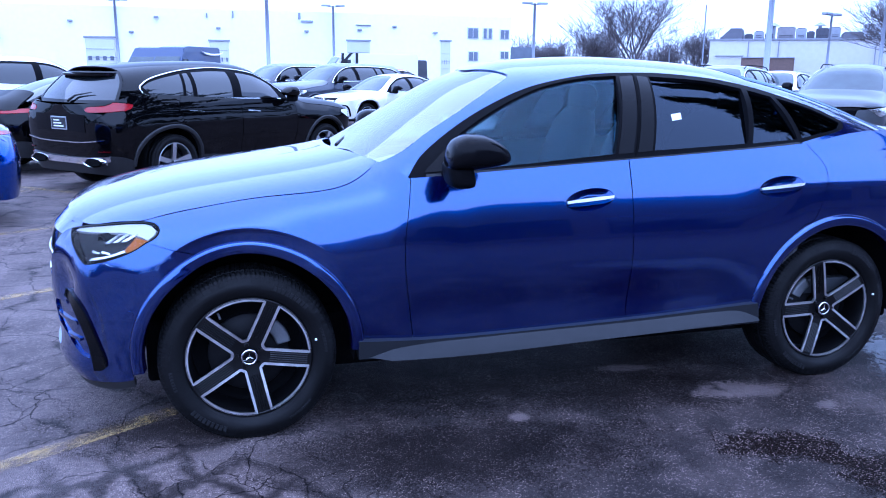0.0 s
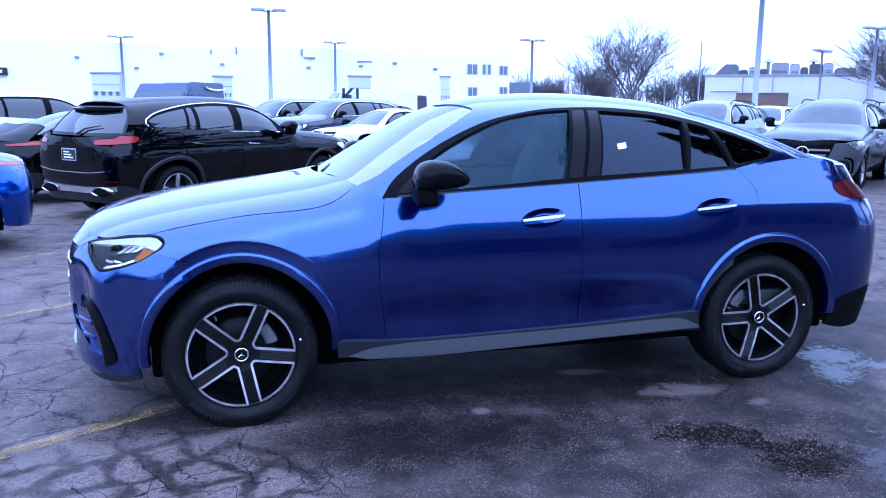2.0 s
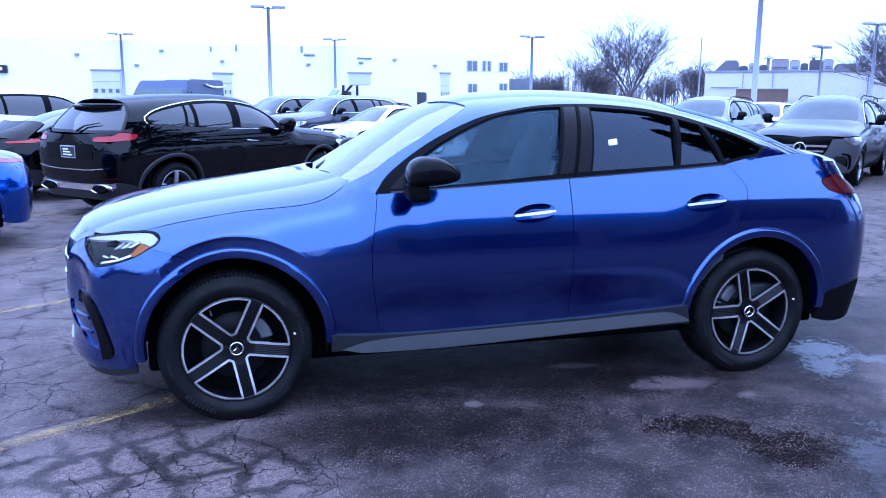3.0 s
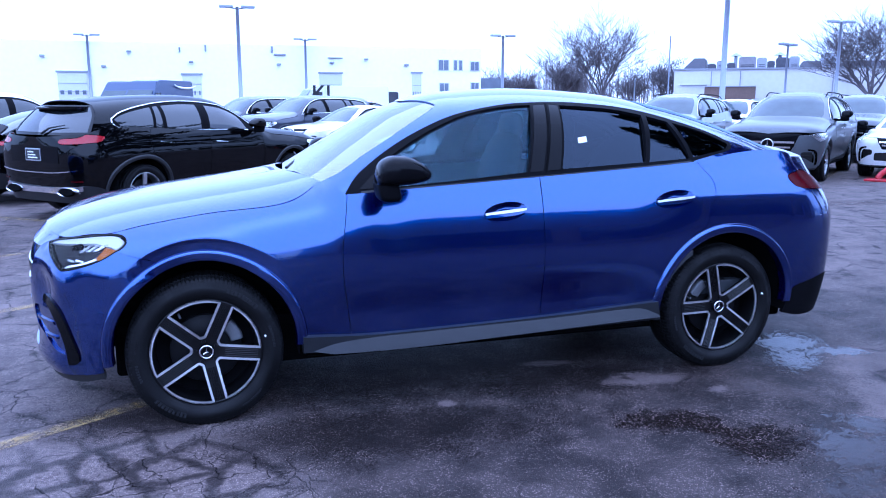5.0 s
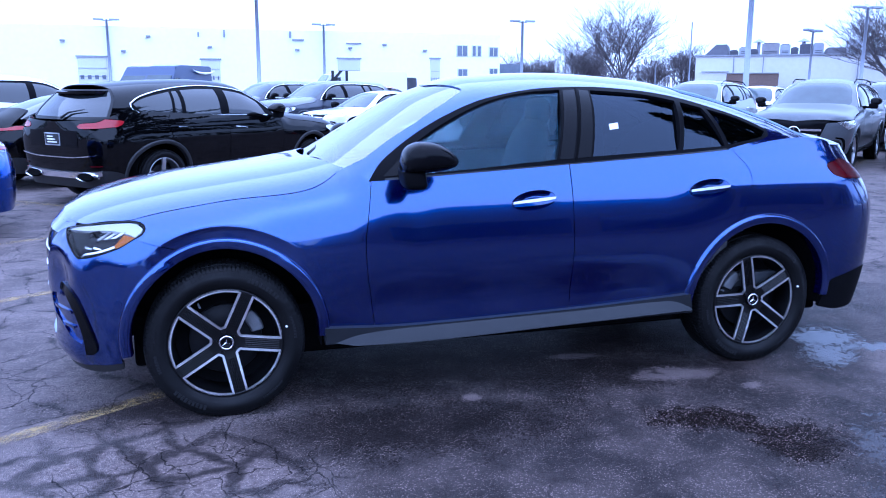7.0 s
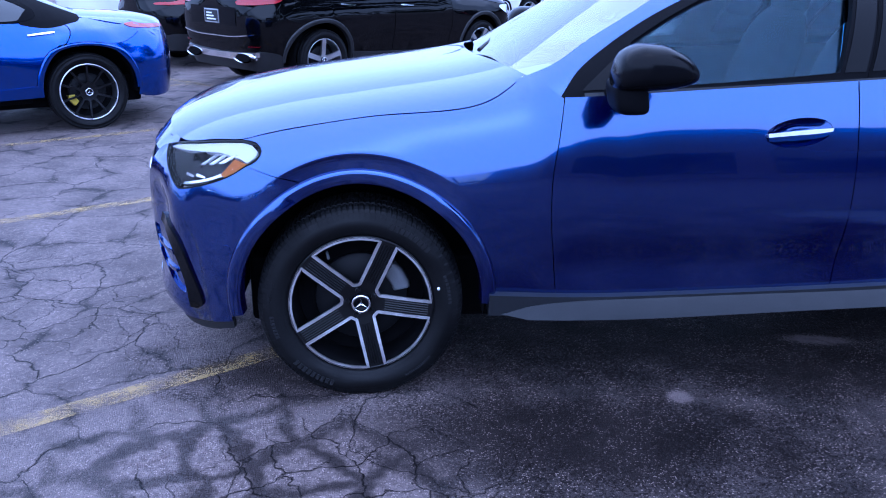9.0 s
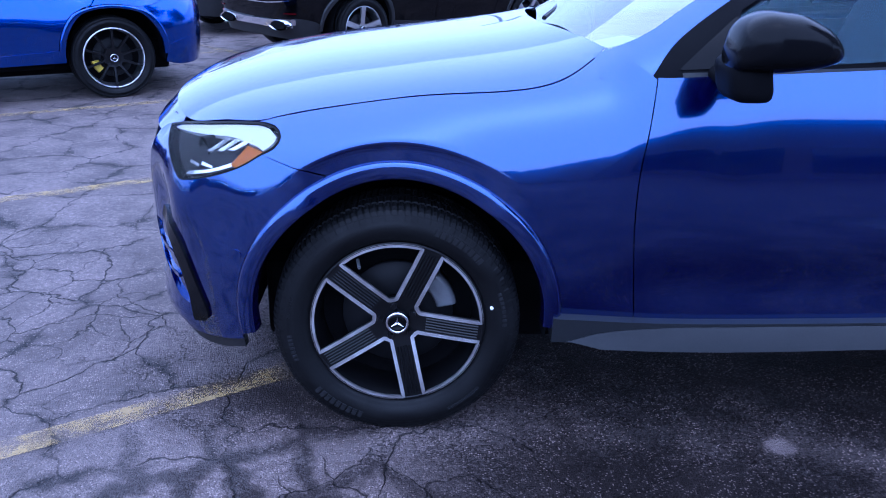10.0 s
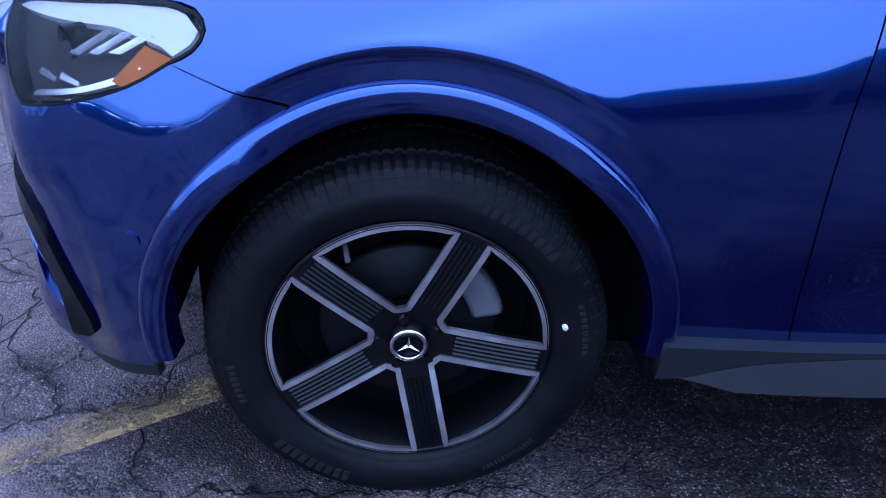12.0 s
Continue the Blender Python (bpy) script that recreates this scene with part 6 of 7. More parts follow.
ROADSTER_SPLIT = dict(
    screen=((0.80, 0.95), (0.95, 1.03), (1.12, 1.12), (1.28, 1.20), (1.42, 1.26)), header=1.40, cowl=0.72,
    top=((0.95, 0.93), (1.05, 1.0), (1.2, 1.10), (1.38, 1.19), (1.55, 1.24), (1.8, 1.26), (2.0, 1.24), (2.2, 1.17), (2.35, 1.08)),
    tip=((2.35, 1.08), (2.36, 1.03), (2.33, 1.0), (2.28, 0.985), (2.22, 0.98)), pillars=((1.1, 1.2, 0.02), (1.98, 2.02, 0.05)),
    hind=((2.35, 1.18), (2.5, 1.12), (2.65, 1.06), (2.8, 1.0)), hind_header=2.30, hind_foot=2.86)
BIG = Shape(
    L=3.05, nose=0.86, tail=1.05, half=0.975, r=0.385,
    crown=((-0.86, 0.86), (-0.83, 0.99), (-0.76, 1.06), (-0.62, 1.12), (-0.3, 1.17), (0.0, 1.20), (0.45, 1.25), (0.6, 1.29), (0.7, 1.52), (0.82, 1.71), (1.1, 1.74), (3.3, 1.80), (3.75, 1.6), (4.0, 1.3), (4.1, 1.1)),
    roof=((0.2, 1.04), (0.57, 1.28), (0.82, 1.45), (1.1, 1.62), (1.4, 1.72), (1.85, 1.755), (2.8, 1.745), (3.5, 1.71), (4.1, 1.66)),
    cabin=((0.2, 0.87), (1.0, 0.89), (2.2, 0.895), (3.0, 0.885), (3.6, 0.87), (4.1, 0.84)), zm=0.90, a2=3.0, b2=2.7, tuck=0.05,
    belt=((0.6, 1.16), (1.0, 1.18), (1.7, 1.20), (2.5, 1.215), (3.5, 1.24)))
BIG_SPLIT = dict(
    screen=((0.56, 1.21), (0.72, 1.29), (0.86, 1.38), (1.02, 1.48), (1.2, 1.585), (1.27, 1.63)), header=1.18, cowl=0.50,
    top=((0.74, 1.17), (0.84, 1.27), (1.0, 1.40), (1.2, 1.52), (1.36, 1.58), (1.6, 1.625), (2.2, 1.645), (2.8, 1.63), (3.3, 1.59), (3.55, 1.52)),
    tip=((3.55, 1.52), (3.57, 1.42), (3.55, 1.28), (3.46, 1.255), (3.4, 1.25)), pillars=((0.965, 1.03, 0.02), (1.72, 1.86, 0.05), (2.60, 2.66, 0.03), (2.9, 2.98, 0.03)),
    hind=((3.70, 1.60), (3.77, 1.45), (3.84, 1.30), (3.88, 1.18)), hind_header=3.74, hind_foot=3.98, flat=0.08)

GO, COME = ROW - 180, ROW + 0.0  # headings along the parking rows: front away, front towards the aisle
build_car(SUV, BLACKP, pose(1.03, 10.11, 0, 0, 0, 41 - 180), "glossy black SUV with chrome window trim, parked tail out", SUV_SPLIT, step=0.08, group="parked cars", trim=MATTBLACK, plate=True, exhaust=True)
build_car(SEDAN, BLACKP, pose(-0.45, 12.5, 0, 0, 0, 41 - 180), "black fastback saloon parked beside a black SUV", SEDAN_SPLIT, group="parked cars")
build_car(BIG, WHITEP, pose(-2.4, 15.6, 0, 0, 0, 41 - 180), "white SUV parked behind a black saloon", BIG_SPLIT, group="parked cars")
build_car(ROADSTER, BLUE2, pose(-5.36, 4.44, 0, 0, 0, COME), "bright blue roadster with a black soft top and yellow brake calipers", ROADSTER_SPLIT, step=0.06, group="parked cars", finish="black_edge", spokes=10, roof_mat=CLOTH, cal=YELLOWC, pane=False, skirt=BLUE2)
build_car(BIG, NAVYP, pose(2.4, 21.8, 0, 0, 0, COME), "dark blue-grey SUV with chrome window trim, front out", BIG_SPLIT, group="parked cars")
build_car(BIG, NAVYP, pose(0.9, 24.3, 0, 0, 0, COME), "dark SUV parked among other cars", BIG_SPLIT, group="parked cars")
build_car(SEDAN, WHITEP, pose(3.5, 19.0, 0, 0, 0, COME), "white saloon parked front out", SEDAN_SPLIT, group="parked cars")
build_car(SUV, REDP, pose(7.4, 25.8, 0, 0, 0, GO), "dark red SUV parked tail out", SUV_SPLIT, group="parked cars")
build_car(BIG, GREYP, pose(11.43, 9.73, 0, 0, 0, 38), "grey metallic SUV with a wide chrome grille, front out", BIG_SPLIT, step=0.045, group="parked cars", rails=True)
build_car(BIG, SILVERP, pose(11.4, 14.2, 0, 0, 0, 38), "silver SUV with roof rails, front out", BIG_SPLIT, group="parked cars", rails=True)
build_car(SUV, WHITEP, pose(16.5, 18.6, 0, 0, 0, 36), "white SUV parked in the second row", SUV_SPLIT, group="parked cars", rails=True)
build_car(SEDAN, WHITEP, pose(14.2, 9.1, 0, 0, 0, 36), "white sports saloon with dark intakes, front out", SEDAN_SPLIT, group="parked cars")
build_car(BIG, NAVYP, pose(16.6, 13.2, 0, 0, 0, 36), "dark blue SUV with bright window trim", BIG_SPLIT, group="parked cars", rails=True)
build_car(SUV, WHITEP, pose(22.0, 17.2, 0, 0, 0, 36), "white SUV in the far row", SUV_SPLIT, group="parked cars", rails=True)
build_car(SUV, WHITEP, pose(8.2, 44.0, 0, 0, 0, GO), "white SUV far across the car park", SUV_SPLIT, step=0.12, group="parked cars", rails=True)
build_car(SUV, SILVERP, pose(11.6, 45.0, 0, 0, 0, GO), "silver SUV far across the car park", SUV_SPLIT, step=0.12, group="parked cars", rails=True)


def along(az, d):
    return -0.08 + d * math.sin(radians(az)), -3.87 + d * math.cos(radians(az))


def van(x, y, turn, paint, label, h=2.85, smile=False):
    v = empty("van", pose(x, y, 0, 0, 0, turn), label, "van", "parked vans")
    bm = bmesh.new()
    prof = [(0.0, 0.45), (0.0, 0.95), (0.15, 1.15), (0.85, 1.35), (1.55, 2.25), (1.9, h - 0.08), (2.4, h), (5.9, h), (6.0, h - 0.1), (6.0, 0.45)]
    for s_ in (-1, 1):
        for (xa, za) in prof:
            bm.verts.new((xa, s_ * (1.0 if za < 1.6 else 1.0 - 0.12 * (za - 1.6)), za))
    bm.verts.ensure_lookup_table()
    n_ = len(prof)
    bm.faces.new([bm.verts[i] for i in range(n_)])
    bm.faces.new([bm.verts[n_ + i] for i in reversed(range(n_))])
    for i in range(n_):
        j = (i + 1) % n_
        bm.faces.new((bm.verts[i], bm.verts[n_ + i], bm.verts[n_ + j], bm.verts[j]))
    bmesh.ops.bevel(bm, geom=list(bm.edges), offset=0.04, segments=2, affect="EDGES")
    part("body", bm, paint, v)
    bm = bmesh.new()
    q = [bm.verts.new(c) for c in ((0.90, -0.88, 1.42), (0.90, 0.88, 1.42), (1.52, 0.80, 2.22), (1.52, -0.80, 2.22))]
    bm.faces.new(q)
    bmesh.ops.translate(bm, verts=bm.verts, vec=(-0.03, 0, 0.02))
    part("windscreen", bm, PARKSCREEN, v)
    for s_ in (-1, 1):
        bm = bmesh.new()
        q = [bm.verts.new(c) for c in ((1.15, s_ * 1.012, 1.40), (2.1, s_ * 1.012, 1.40), (2.1, s_ * 0.955, 2.1), (1.62, s_ * 0.955, 2.1))]
        bm.faces.new(q)
        part("side_window", bm, DARKGLASS, v)
        if smile:
            bm = bmesh.new()
            pts = [(4.9 - 1.3 * math.cos(t), s_ * 1.0, 2.66 - 0.26 * math.sin(t)) for t in np.linspace(0.2, math.pi - 0.35, 12)]
            tube(bm, pts, [0.02 + 0.05 * math.sin(k / 11 * math.pi) for k in range(12)], 5)
            part("curved_mark", bm, PAPER, v, "pale curved mark")
    for cx in (0.95, 4.9):
        for s_ in (-1, 1):
            vv, ff = revolve([(0.0, -0.01), (0.2, -0.02), (0.21, 0.0), (0.34, -0.02), (0.36, 0.02), (0.36, 0.2)], 24)
            w_ = mesh_object("wheel", vv, ff, RUBBER, v)
            w_.matrix_basis = Matrix.Translation((cx, s_ * 0.98, 0.36)) @ Matrix.Rotation(0 if s_ < 0 else math.pi, 4, "Z")
    return v


van(*along(-4.9, 53.5), 60, VANP, "dark blue delivery van", smile=False)
van(*along(-3.4, 50.5), 60, VANP, "dark blue delivery van with a pale curved mark", smile=True)
van(*along(8.4, 56.0), 52, NAVYP, "dark blue van in the far row", h=2.35)
van(*along(11.4, 57.0), 52, NAVYP, "dark blue van in the far row", h=2.3)
van(5.2, 42.0, 6, WHITEP, "white van with a large dark letter on its side", h=2.45)
letter = new("letter", bpy.data.curves.new("letter", "FONT"))
letter.data.body, letter.data.size, letter.data.extrude = "KI", 1.2, 0.01
letter.data.offset = 0.015
letter.data.materials.append(DARKLETTER)
letter.matrix_world = pose(6.75, 40.95, 1.62, 90, 0, 6)
tagged(letter, "large dark letters on a white van", "lettering")

# ---- buildings and distance ----
PLASTER = mat("white_painted_wall", (0.90, 0.90, 0.88), 0.8, grain=0.04, scale=3, bump=0.002)
PLASTER2 = mat("cream_painted_wall", (0.62, 0.61, 0.62), 0.8, grain=0.07, scale=3, bump=0.002)
DOORGREY = mat("grey_door_panel", (0.60, 0.61, 0.63), 0.6, grain=0.05, scale=10)
ROOFDARK = mat("dark_roof_shingle", (0.07, 0.07, 0.085), 0.85, grain=0.2, scale=6, bump=0.01)
POLEM = mat("painted_steel_pole", (0.30, 0.32, 0.38), 0.45, 0.3, grain=0.1, scale=12)
BARK = mat("grey_brown_bark", (0.105, 0.092, 0.095), 0.9, grain=0.3, scale=20, bump=0.006)


def hall(x0, x1, y, h, depth, material, name, label, parapet=0.25):
    b = empty(name, pose(0, 0, 0), label, "building")
    bm = bmesh.new()
    box(bm, x0, x1, y, y + depth, 0, h)
    part("wall", bm, material, b)
    bm = bmesh.new()
    box(bm, x0, x1, y + 0.01, y + depth, h, h + parapet)
    part("parapet", bm, material, b)
    return b


north = hall(-60, 24.4, 62, 5.7, 30, PLASTER, "white_hall", "long white two-storey dealership hall with roller doors")
PANEDARK = mat("office_window_glass", (0.16, 0.18, 0.22), 0.1, spec=0.6, grain=0.2, scale=2)
METALGREY = mat("galvanised_roof_unit", (0.28, 0.29, 0.32), 0.5, 0.2, grain=0.15, scale=4)
TANUNIT = mat("weathered_tan_unit", (0.22, 0.21, 0.22), 0.6, 0.1, grain=0.15, scale=4)
PALEUNIT = mat("pale_blue_grey_unit", (0.50, 0.53, 0.60), 0.55, 0.1, grain=0.1, scale=4)
FENCEGREY = mat("weathered_fence_board", (0.20, 0.18, 0.17), 0.85, grain=0.25, scale=8, bump=0.004)
BROWNBIN = mat("brown_fence_board", (0.16, 0.11, 0.09), 0.8, grain=0.2, scale=8)


def wall_window(x0, x1, z0, z1, panes):
    w_ = part("window", box(bmesh.new(), x0 - 0.06, x1 + 0.06, 61.95, 62.02, z0 - 0.06, z1 + 0.06, 0.01), DOORGREY, north)
    n_ = (x1 - x0) / panes
    for k in range(panes):
        part("pane", box(bmesh.new(), x0 + n_ * k + 0.03, x0 + n_ * (k + 1) - 0.03, 61.93, 61.96, z0, z1), PANEDARK, w_)


def roller_door(x0, x1, h):
    d = part("roller_door", box(bmesh.new(), x0, x1, 61.93, 62.02, 0, h, 0.01), DOORGREY, north)
    part("door_lintel", box(bmesh.new(), x0 - 0.1, x1 + 0.1, 61.86, 62.02, h, h + 0.12, 0.01), METALGREY, d)
    for k in range(5):
        part("door_rail", box(bmesh.new(), x0 + 0.03, x1 - 0.03, 61.90, 61.94, 0.5 + k * 0.6, 0.53 + k * 0.6), METALGREY, d)
    for k in range(4):
        s_ = (x1 - x0) / 4
        part("door_pane", box(bmesh.new(), x0 + s_ * k + 0.12, x0 + s_ * (k + 1) - 0.12, 61.90, 61.95, 2.1, 2.4), PANEDARK, d)


for a, b, c in ((-8.6, -6.6, 3.7), (0.1, 1.5, 3.6), (10.6, 12.4, 3.8), (18.3, 19.1, 3.9), (-27.0, -24.6, 3.7)):
    roller_door(a, b, c)
for a, b, c, d, e in ((20.6, 21.5, 4.2, 5.0, 2), (21.95, 22.25, 4.2, 5.0, 1), (22.4, 22.7, 4.2, 5.0, 1), (23.45, 24.2, 4.2, 4.9, 2), (20.7, 21.5, 2.4, 3.1, 2), (23.5, 24.2, 2.6, 3.15, 2)):
    wall_window(a, b, c, d, e)
for x, z in ((-9.5, 4.8), (-3.6, 5.2), (0.8, 4.5), (7.4, 4.4), (11.6, 4.6), (17.8, 4.5), (-5.4, 4.1), (14.4, 4.9)):
    part("wall_lamp", box(bmesh.new(), x - 0.16, x + 0.16, 61.7, 62.02, z, z + 0.14, 0.03), METALGREY, north)
for x, z, a, b in ((1.9, 5.35, 0.06, 0.5), (6.9, 5.35, 0.08, 0.5), (7.5, 5.15, 0.45, 0.14), (11.9, 5.0, 0.6, 0.08), (0.0, 5.3, 0.06, 0.35)):
    part("wall_vent", box(bmesh.new(), x - a, x + a, 61.85, 62.02, z, z + b, 0.02), METALGREY, north)
sg = part("wall_sign", box(bmesh.new(), -17.4, -14.2, 61.75, 62.02, 3.45, 4.0, 0.02), DARKLETTER, north, "dark sign with a pale bar of lettering")
part("sign_bar", box(bmesh.new(), -17.0, -14.5, 61.70, 61.76, 3.62, 3.84), PLASTER, sg)
part("entrance_glazing", box(bmesh.new(), 24.4, 27.0, 63.5, 70, 0, 3.6), PANEDARK, north)

south = empty("low_building", pose(38.5, 54.5, 0, 0, 0, -38.5), "low cream building with a dark mansard roof and roof units", "building")
part("wall", box(bmesh.new(), 0, 15.8, 0, 14, 0, 4.1), PLASTER2, south)
part("parapet", box(bmesh.new(), -0.1, 15.9, -0.1, 0.15, 4.1, 4.22), METALGREY, south)


def roof_hood(x0, x1, z, y0=0.6, y1=6.0, lean=0.5):
    bm = bmesh.new()
    q = [bm.verts.new(c) for c in ((x0, y0, 4.1), (x1, y0, 4.1), (x1, y1, 4.1), (x0, y1, 4.1), (x0 + lean, y0 + 0.9, z), (x1 - lean * 0.2, y0 + 0.9, z), (x1 - lean * 0.2, y1 - 0.6, z), (x0 + lean, y1 - 0.6, z))]
    for f in ((0, 1, 5, 4), (1, 2, 6, 5), (2, 3, 7, 6), (3, 0, 4, 7), (4, 5, 6, 7)):
        bm.faces.new([q[i] for i in f])
    part("roof_hood", bm, ROOFDARK, south)


roof_hood(0.5, 2.4, 5.1, lean=0.9)
roof_hood(9.5, 11.0, 4.75, lean=0.2)
roof_hood(12.4, 15.7, 4.72, lean=0.3)
for x0, x1, z1, m_ in ((2.5, 3.1, 4.6, ROOFDARK), (3.2, 3.9, 4.8, METALGREY), (4.0, 4.6, 4.65, ROOFDARK), (4.9, 6.2, 5.1, TANUNIT), (6.25, 7.0, 5.0, METALGREY), (7.05, 7.6, 4.75, ROOFDARK), (7.7, 8.6, 5.0, ROOFDARK), (8.65, 9.4, 5.05, METALGREY), (11.0, 12.3, 5.25, PALEUNIT)):
    u_ = part("roof_unit", box(bmesh.new(), x0, x1, 1.2, 2.8, 4.1, z1, 0.03), m_, south)
    part("unit_cap", box(bmesh.new(), x0 + 0.1, x1 - 0.1, 1.4, 2.6, z1, z1 + 0.06, 0.01), ROOFDARK, u_)
    for k in range(3):
        part("louvre", box(bmesh.new(), x0 + 0.15, x1 - 0.15, 1.17, 1.22, 4.22 + 0.13 * k, 4.27 + 0.13 * k, 0.005), ROOFDARK, u_)
for x in (4.6, 8.0):
    bm = tube(bmesh.new(), [(x, 3.6, 4.1), (x, 3.6, 5.35)], 0.14, 8)
    bmesh.ops.create_cone(bm, cap_ends=True, segments=12, radius1=0.50, radius2=0.05, depth=0.26, matrix=Matrix.Translation((x, 3.6, 5.45)))
    part("roof_vent", bm, METALGREY, south)
part("pipe_run", tube(bmesh.new(), [(0.5, -0.12, 2.9), (2.6, -0.12, 2.9)], 0.05, 6), METALGREY, south)
for x in (2.9, 5.1, 11.8):
    part("wall_pipe", tube(bmesh.new(), [(x, -0.08, 0.2), (x, -0.08, 4.0)], 0.04, 6), METALGREY, south)
part("wall_lamp", box(bmesh.new(), 12.6, 12.9, -0.25, 0.02, 3.3, 3.6, 0.03), ROOFDARK, south)
trailer = empty("trailer", pose(38.5, 54.5, 0, 0, 0, -38.5) @ pose(2.6, -3.4, 0), "low brown board trailer parked by a cream wall", "trailer")
part("body", box(bmesh.new(), 0, 3.7, 0, 1.6, 0.6, 2.7, 0.05), BROWNBIN, trailer)
part("top_rail", tube(bmesh.new(), [(0, -0.03, 2.72), (3.7, -0.03, 2.72)], 0.05, 6), METALGREY, trailer)
for x in (0.9, 2.8):
    part("wheel", tube(bmesh.new(), [(x, -0.06, 0.36), (x, 0.16, 0.36)], 0.36, 16), RUBBER, trailer)
fence = empty("fence", pose(38.5, 54.5, 0, 0, 0, -38.5) @ pose(15.9, 0.3, 0), "tall weathered grey-brown board fence beside a cream building", "fence")
for k in range(24):
    part("board", box(bmesh.new(), 0.32 * k, 0.32 * k + 0.30, 0, 0.04 + 0.01 * (k % 3), 0.05, 3.75 + 0.03 * (k % 4)), FENCEGREY, fence)


def lamp_post(x, y, h, r=0.09, arms=2, turn=0.0):
    p = empty("street_lamp", pose(x, y, 0, 0, 0, turn), "grey steel car park lamp post with flat heads", "lamp post", "lamp posts")
    part("pole", tube(bmesh.new(), [(0, 0, 0), (0, 0, h)], [r, r * 0.7], 10), POLEM, p, smooth=True)
    part("base", box(bmesh.new(), -0.25, 0.25, -0.25, 0.25, 0, 0.6, 0.03), PLASTER2, p)
    for s in ((-1, 1) if arms == 2 else (1,)):
        a = part("arm", tube(bmesh.new(), [(0, 0, h - 0.1), (s * 0.7, 0, h)], 0.035, 6), POLEM, p)
        part("lamp_head", box(bmesh.new(), s * 0.55 - 0.35, s * 0.55 + 0.35, -0.16, 0.16, h - 0.06, h + 0.07, 0.03), POLEM, a)
    return p


for az, d, h, r, turn in ((3.9, 45, 6.45, 0.12, 0), (8.3, 66, 6.4, 0.12, 0), (-5.5, 66, 6.4, 0.12, 0), (21.9, 58, 6.1, 0.12, 0), (36.6, 30, 7.2, 0.11, 0), (40.4, 50, 4.7, 0.08, 25), (43.35, 52, 6.0, 0.11, 0)):
    lamp_post(*along(az, d), h, r, 2, turn)


for az, d, h in ((30.9, 60, 3.2), (33.1, 80, 7.6)):
    post = empty("post", pose(*along(az, d), 0), "thin plain steel post", "post", "thin posts")
    part("shaft", tube(bmesh.new(), [(0, 0, 0), (0, 0, h)], [0.07, 0.05], 8), POLEM, post, smooth=True)
    part("foot", box(bmesh.new(), -0.15, 0.15, -0.15, 0.15, 0, 0.1, 0.02), PLASTER2, post)


def bare_tree(x, y, h, seed, spread=0.6):
    rnd = random.Random(seed)
    t = empty("tree", pose(x, y, 0, 0, 0, rnd.uniform(0, 360)), "leafless grey-brown deciduous tree", "tree", "bare trees")
    tr, cr = bmesh.new(), bmesh.new()

    def grow(p, d, ln, r, depth):
        pts, rs, q = [p], [r], d
        n = 4 if depth < 4 else 2
        for i in range(n):
            q = (q + Vector((rnd.uniform(-1, 1), rnd.uniform(-1, 1), rnd.uniform(-0.4, 0.7))) * 0.16).normalized()
            pts.append(pts[-1] + q * ln / n)
            rs.append(r * (1 - 0.5 * (i + 1) / n))
        tube(tr if depth < 2 else cr, pts, rs, 6 if depth < 2 else 3)
        if depth >= 5:
            return
        for k in range((7, 5, 4, 3, 2, 2)[depth]):
            s = rnd.uniform(0.35, 1.0) if depth else rnd.uniform(0.55, 1.0)
            i = min(n - 1, int(s * n))
            b = pts[i].lerp(pts[i + 1], s * n - i)
            a = rnd.uniform(0, 2 * math.pi)
            side = Vector((math.cos(a), math.sin(a), rnd.uniform(-0.1, 0.5)))
            grow(b, (q * (1 - spread * 0.6) + side * spread).normalized(), ln * (rnd.uniform(0.85, 1.2) if depth == 0 else rnd.uniform(0.55, 0.80)), max(0.014, rs[i] * rnd.uniform(0.45, 0.65)), depth + 1)
        grow(pts[-1], q, ln * 0.7, rs[-1], depth + 1)
    grow(Vector((0, 0, 0)), Vector((0, 0, 1)), h * 0.24, h * 0.021, 0)
    part("trunk", tr, BARK, t, smooth=True)
    part("crown", cr, BARK, t)
    return t


for i, (az, d, h) in enumerate(((28.6, 72, 11.8), (25.4, 80, 8.2), (32.6, 84, 8.0), (23.2, 92, 6.2), (22.0, 96, 6.6), (27.0, 95, 6.2), (45.3, 62, 10.8), (49.0, 58, 10.2), (30.6, 96, 6.4), (34.5, 98, 5.6))):
    bare_tree(*along(az, d), h, 10 + i)


def far_woods(a0, a1, d, h, seed):
    """Leafless woods along the horizon: many thin stems and twigs."""
    rnd = random.Random(seed)
    bm = bmesh.new()
    for i in range(int((a1 - a0) * 16)):
        a = rnd.uniform(a0, a1)
        r = d * rnd.uniform(0.92, 1.15)
        x, y = along(a, r)
        hh = h * rnd.uniform(0.55, 1.1)
        tube(bm, [(x, y, 0), (x + rnd.uniform(-0.3, 0.3), y, hh)], [0.09, 0.02], 3)
        for k in range(9):
            z = hh * rnd.uniform(0.3, 0.95)
            dx, dz = rnd.uniform(-1.3, 1.3), rnd.uniform(0.4, 1.4)
            tube(bm, [(x, y, z), (x + dx, y + rnd.uniform(-0.5, 0.5), z + dz)], [0.035, 0.012], 3)
    return tagged(part("woods", bm, BARK, None), "leafless woods along the horizon", "woods", kind="stuff")


far_woods(20.5, 37, 110, 5.4, 5)
far_woods(44, 56, 100, 5.4, 6)


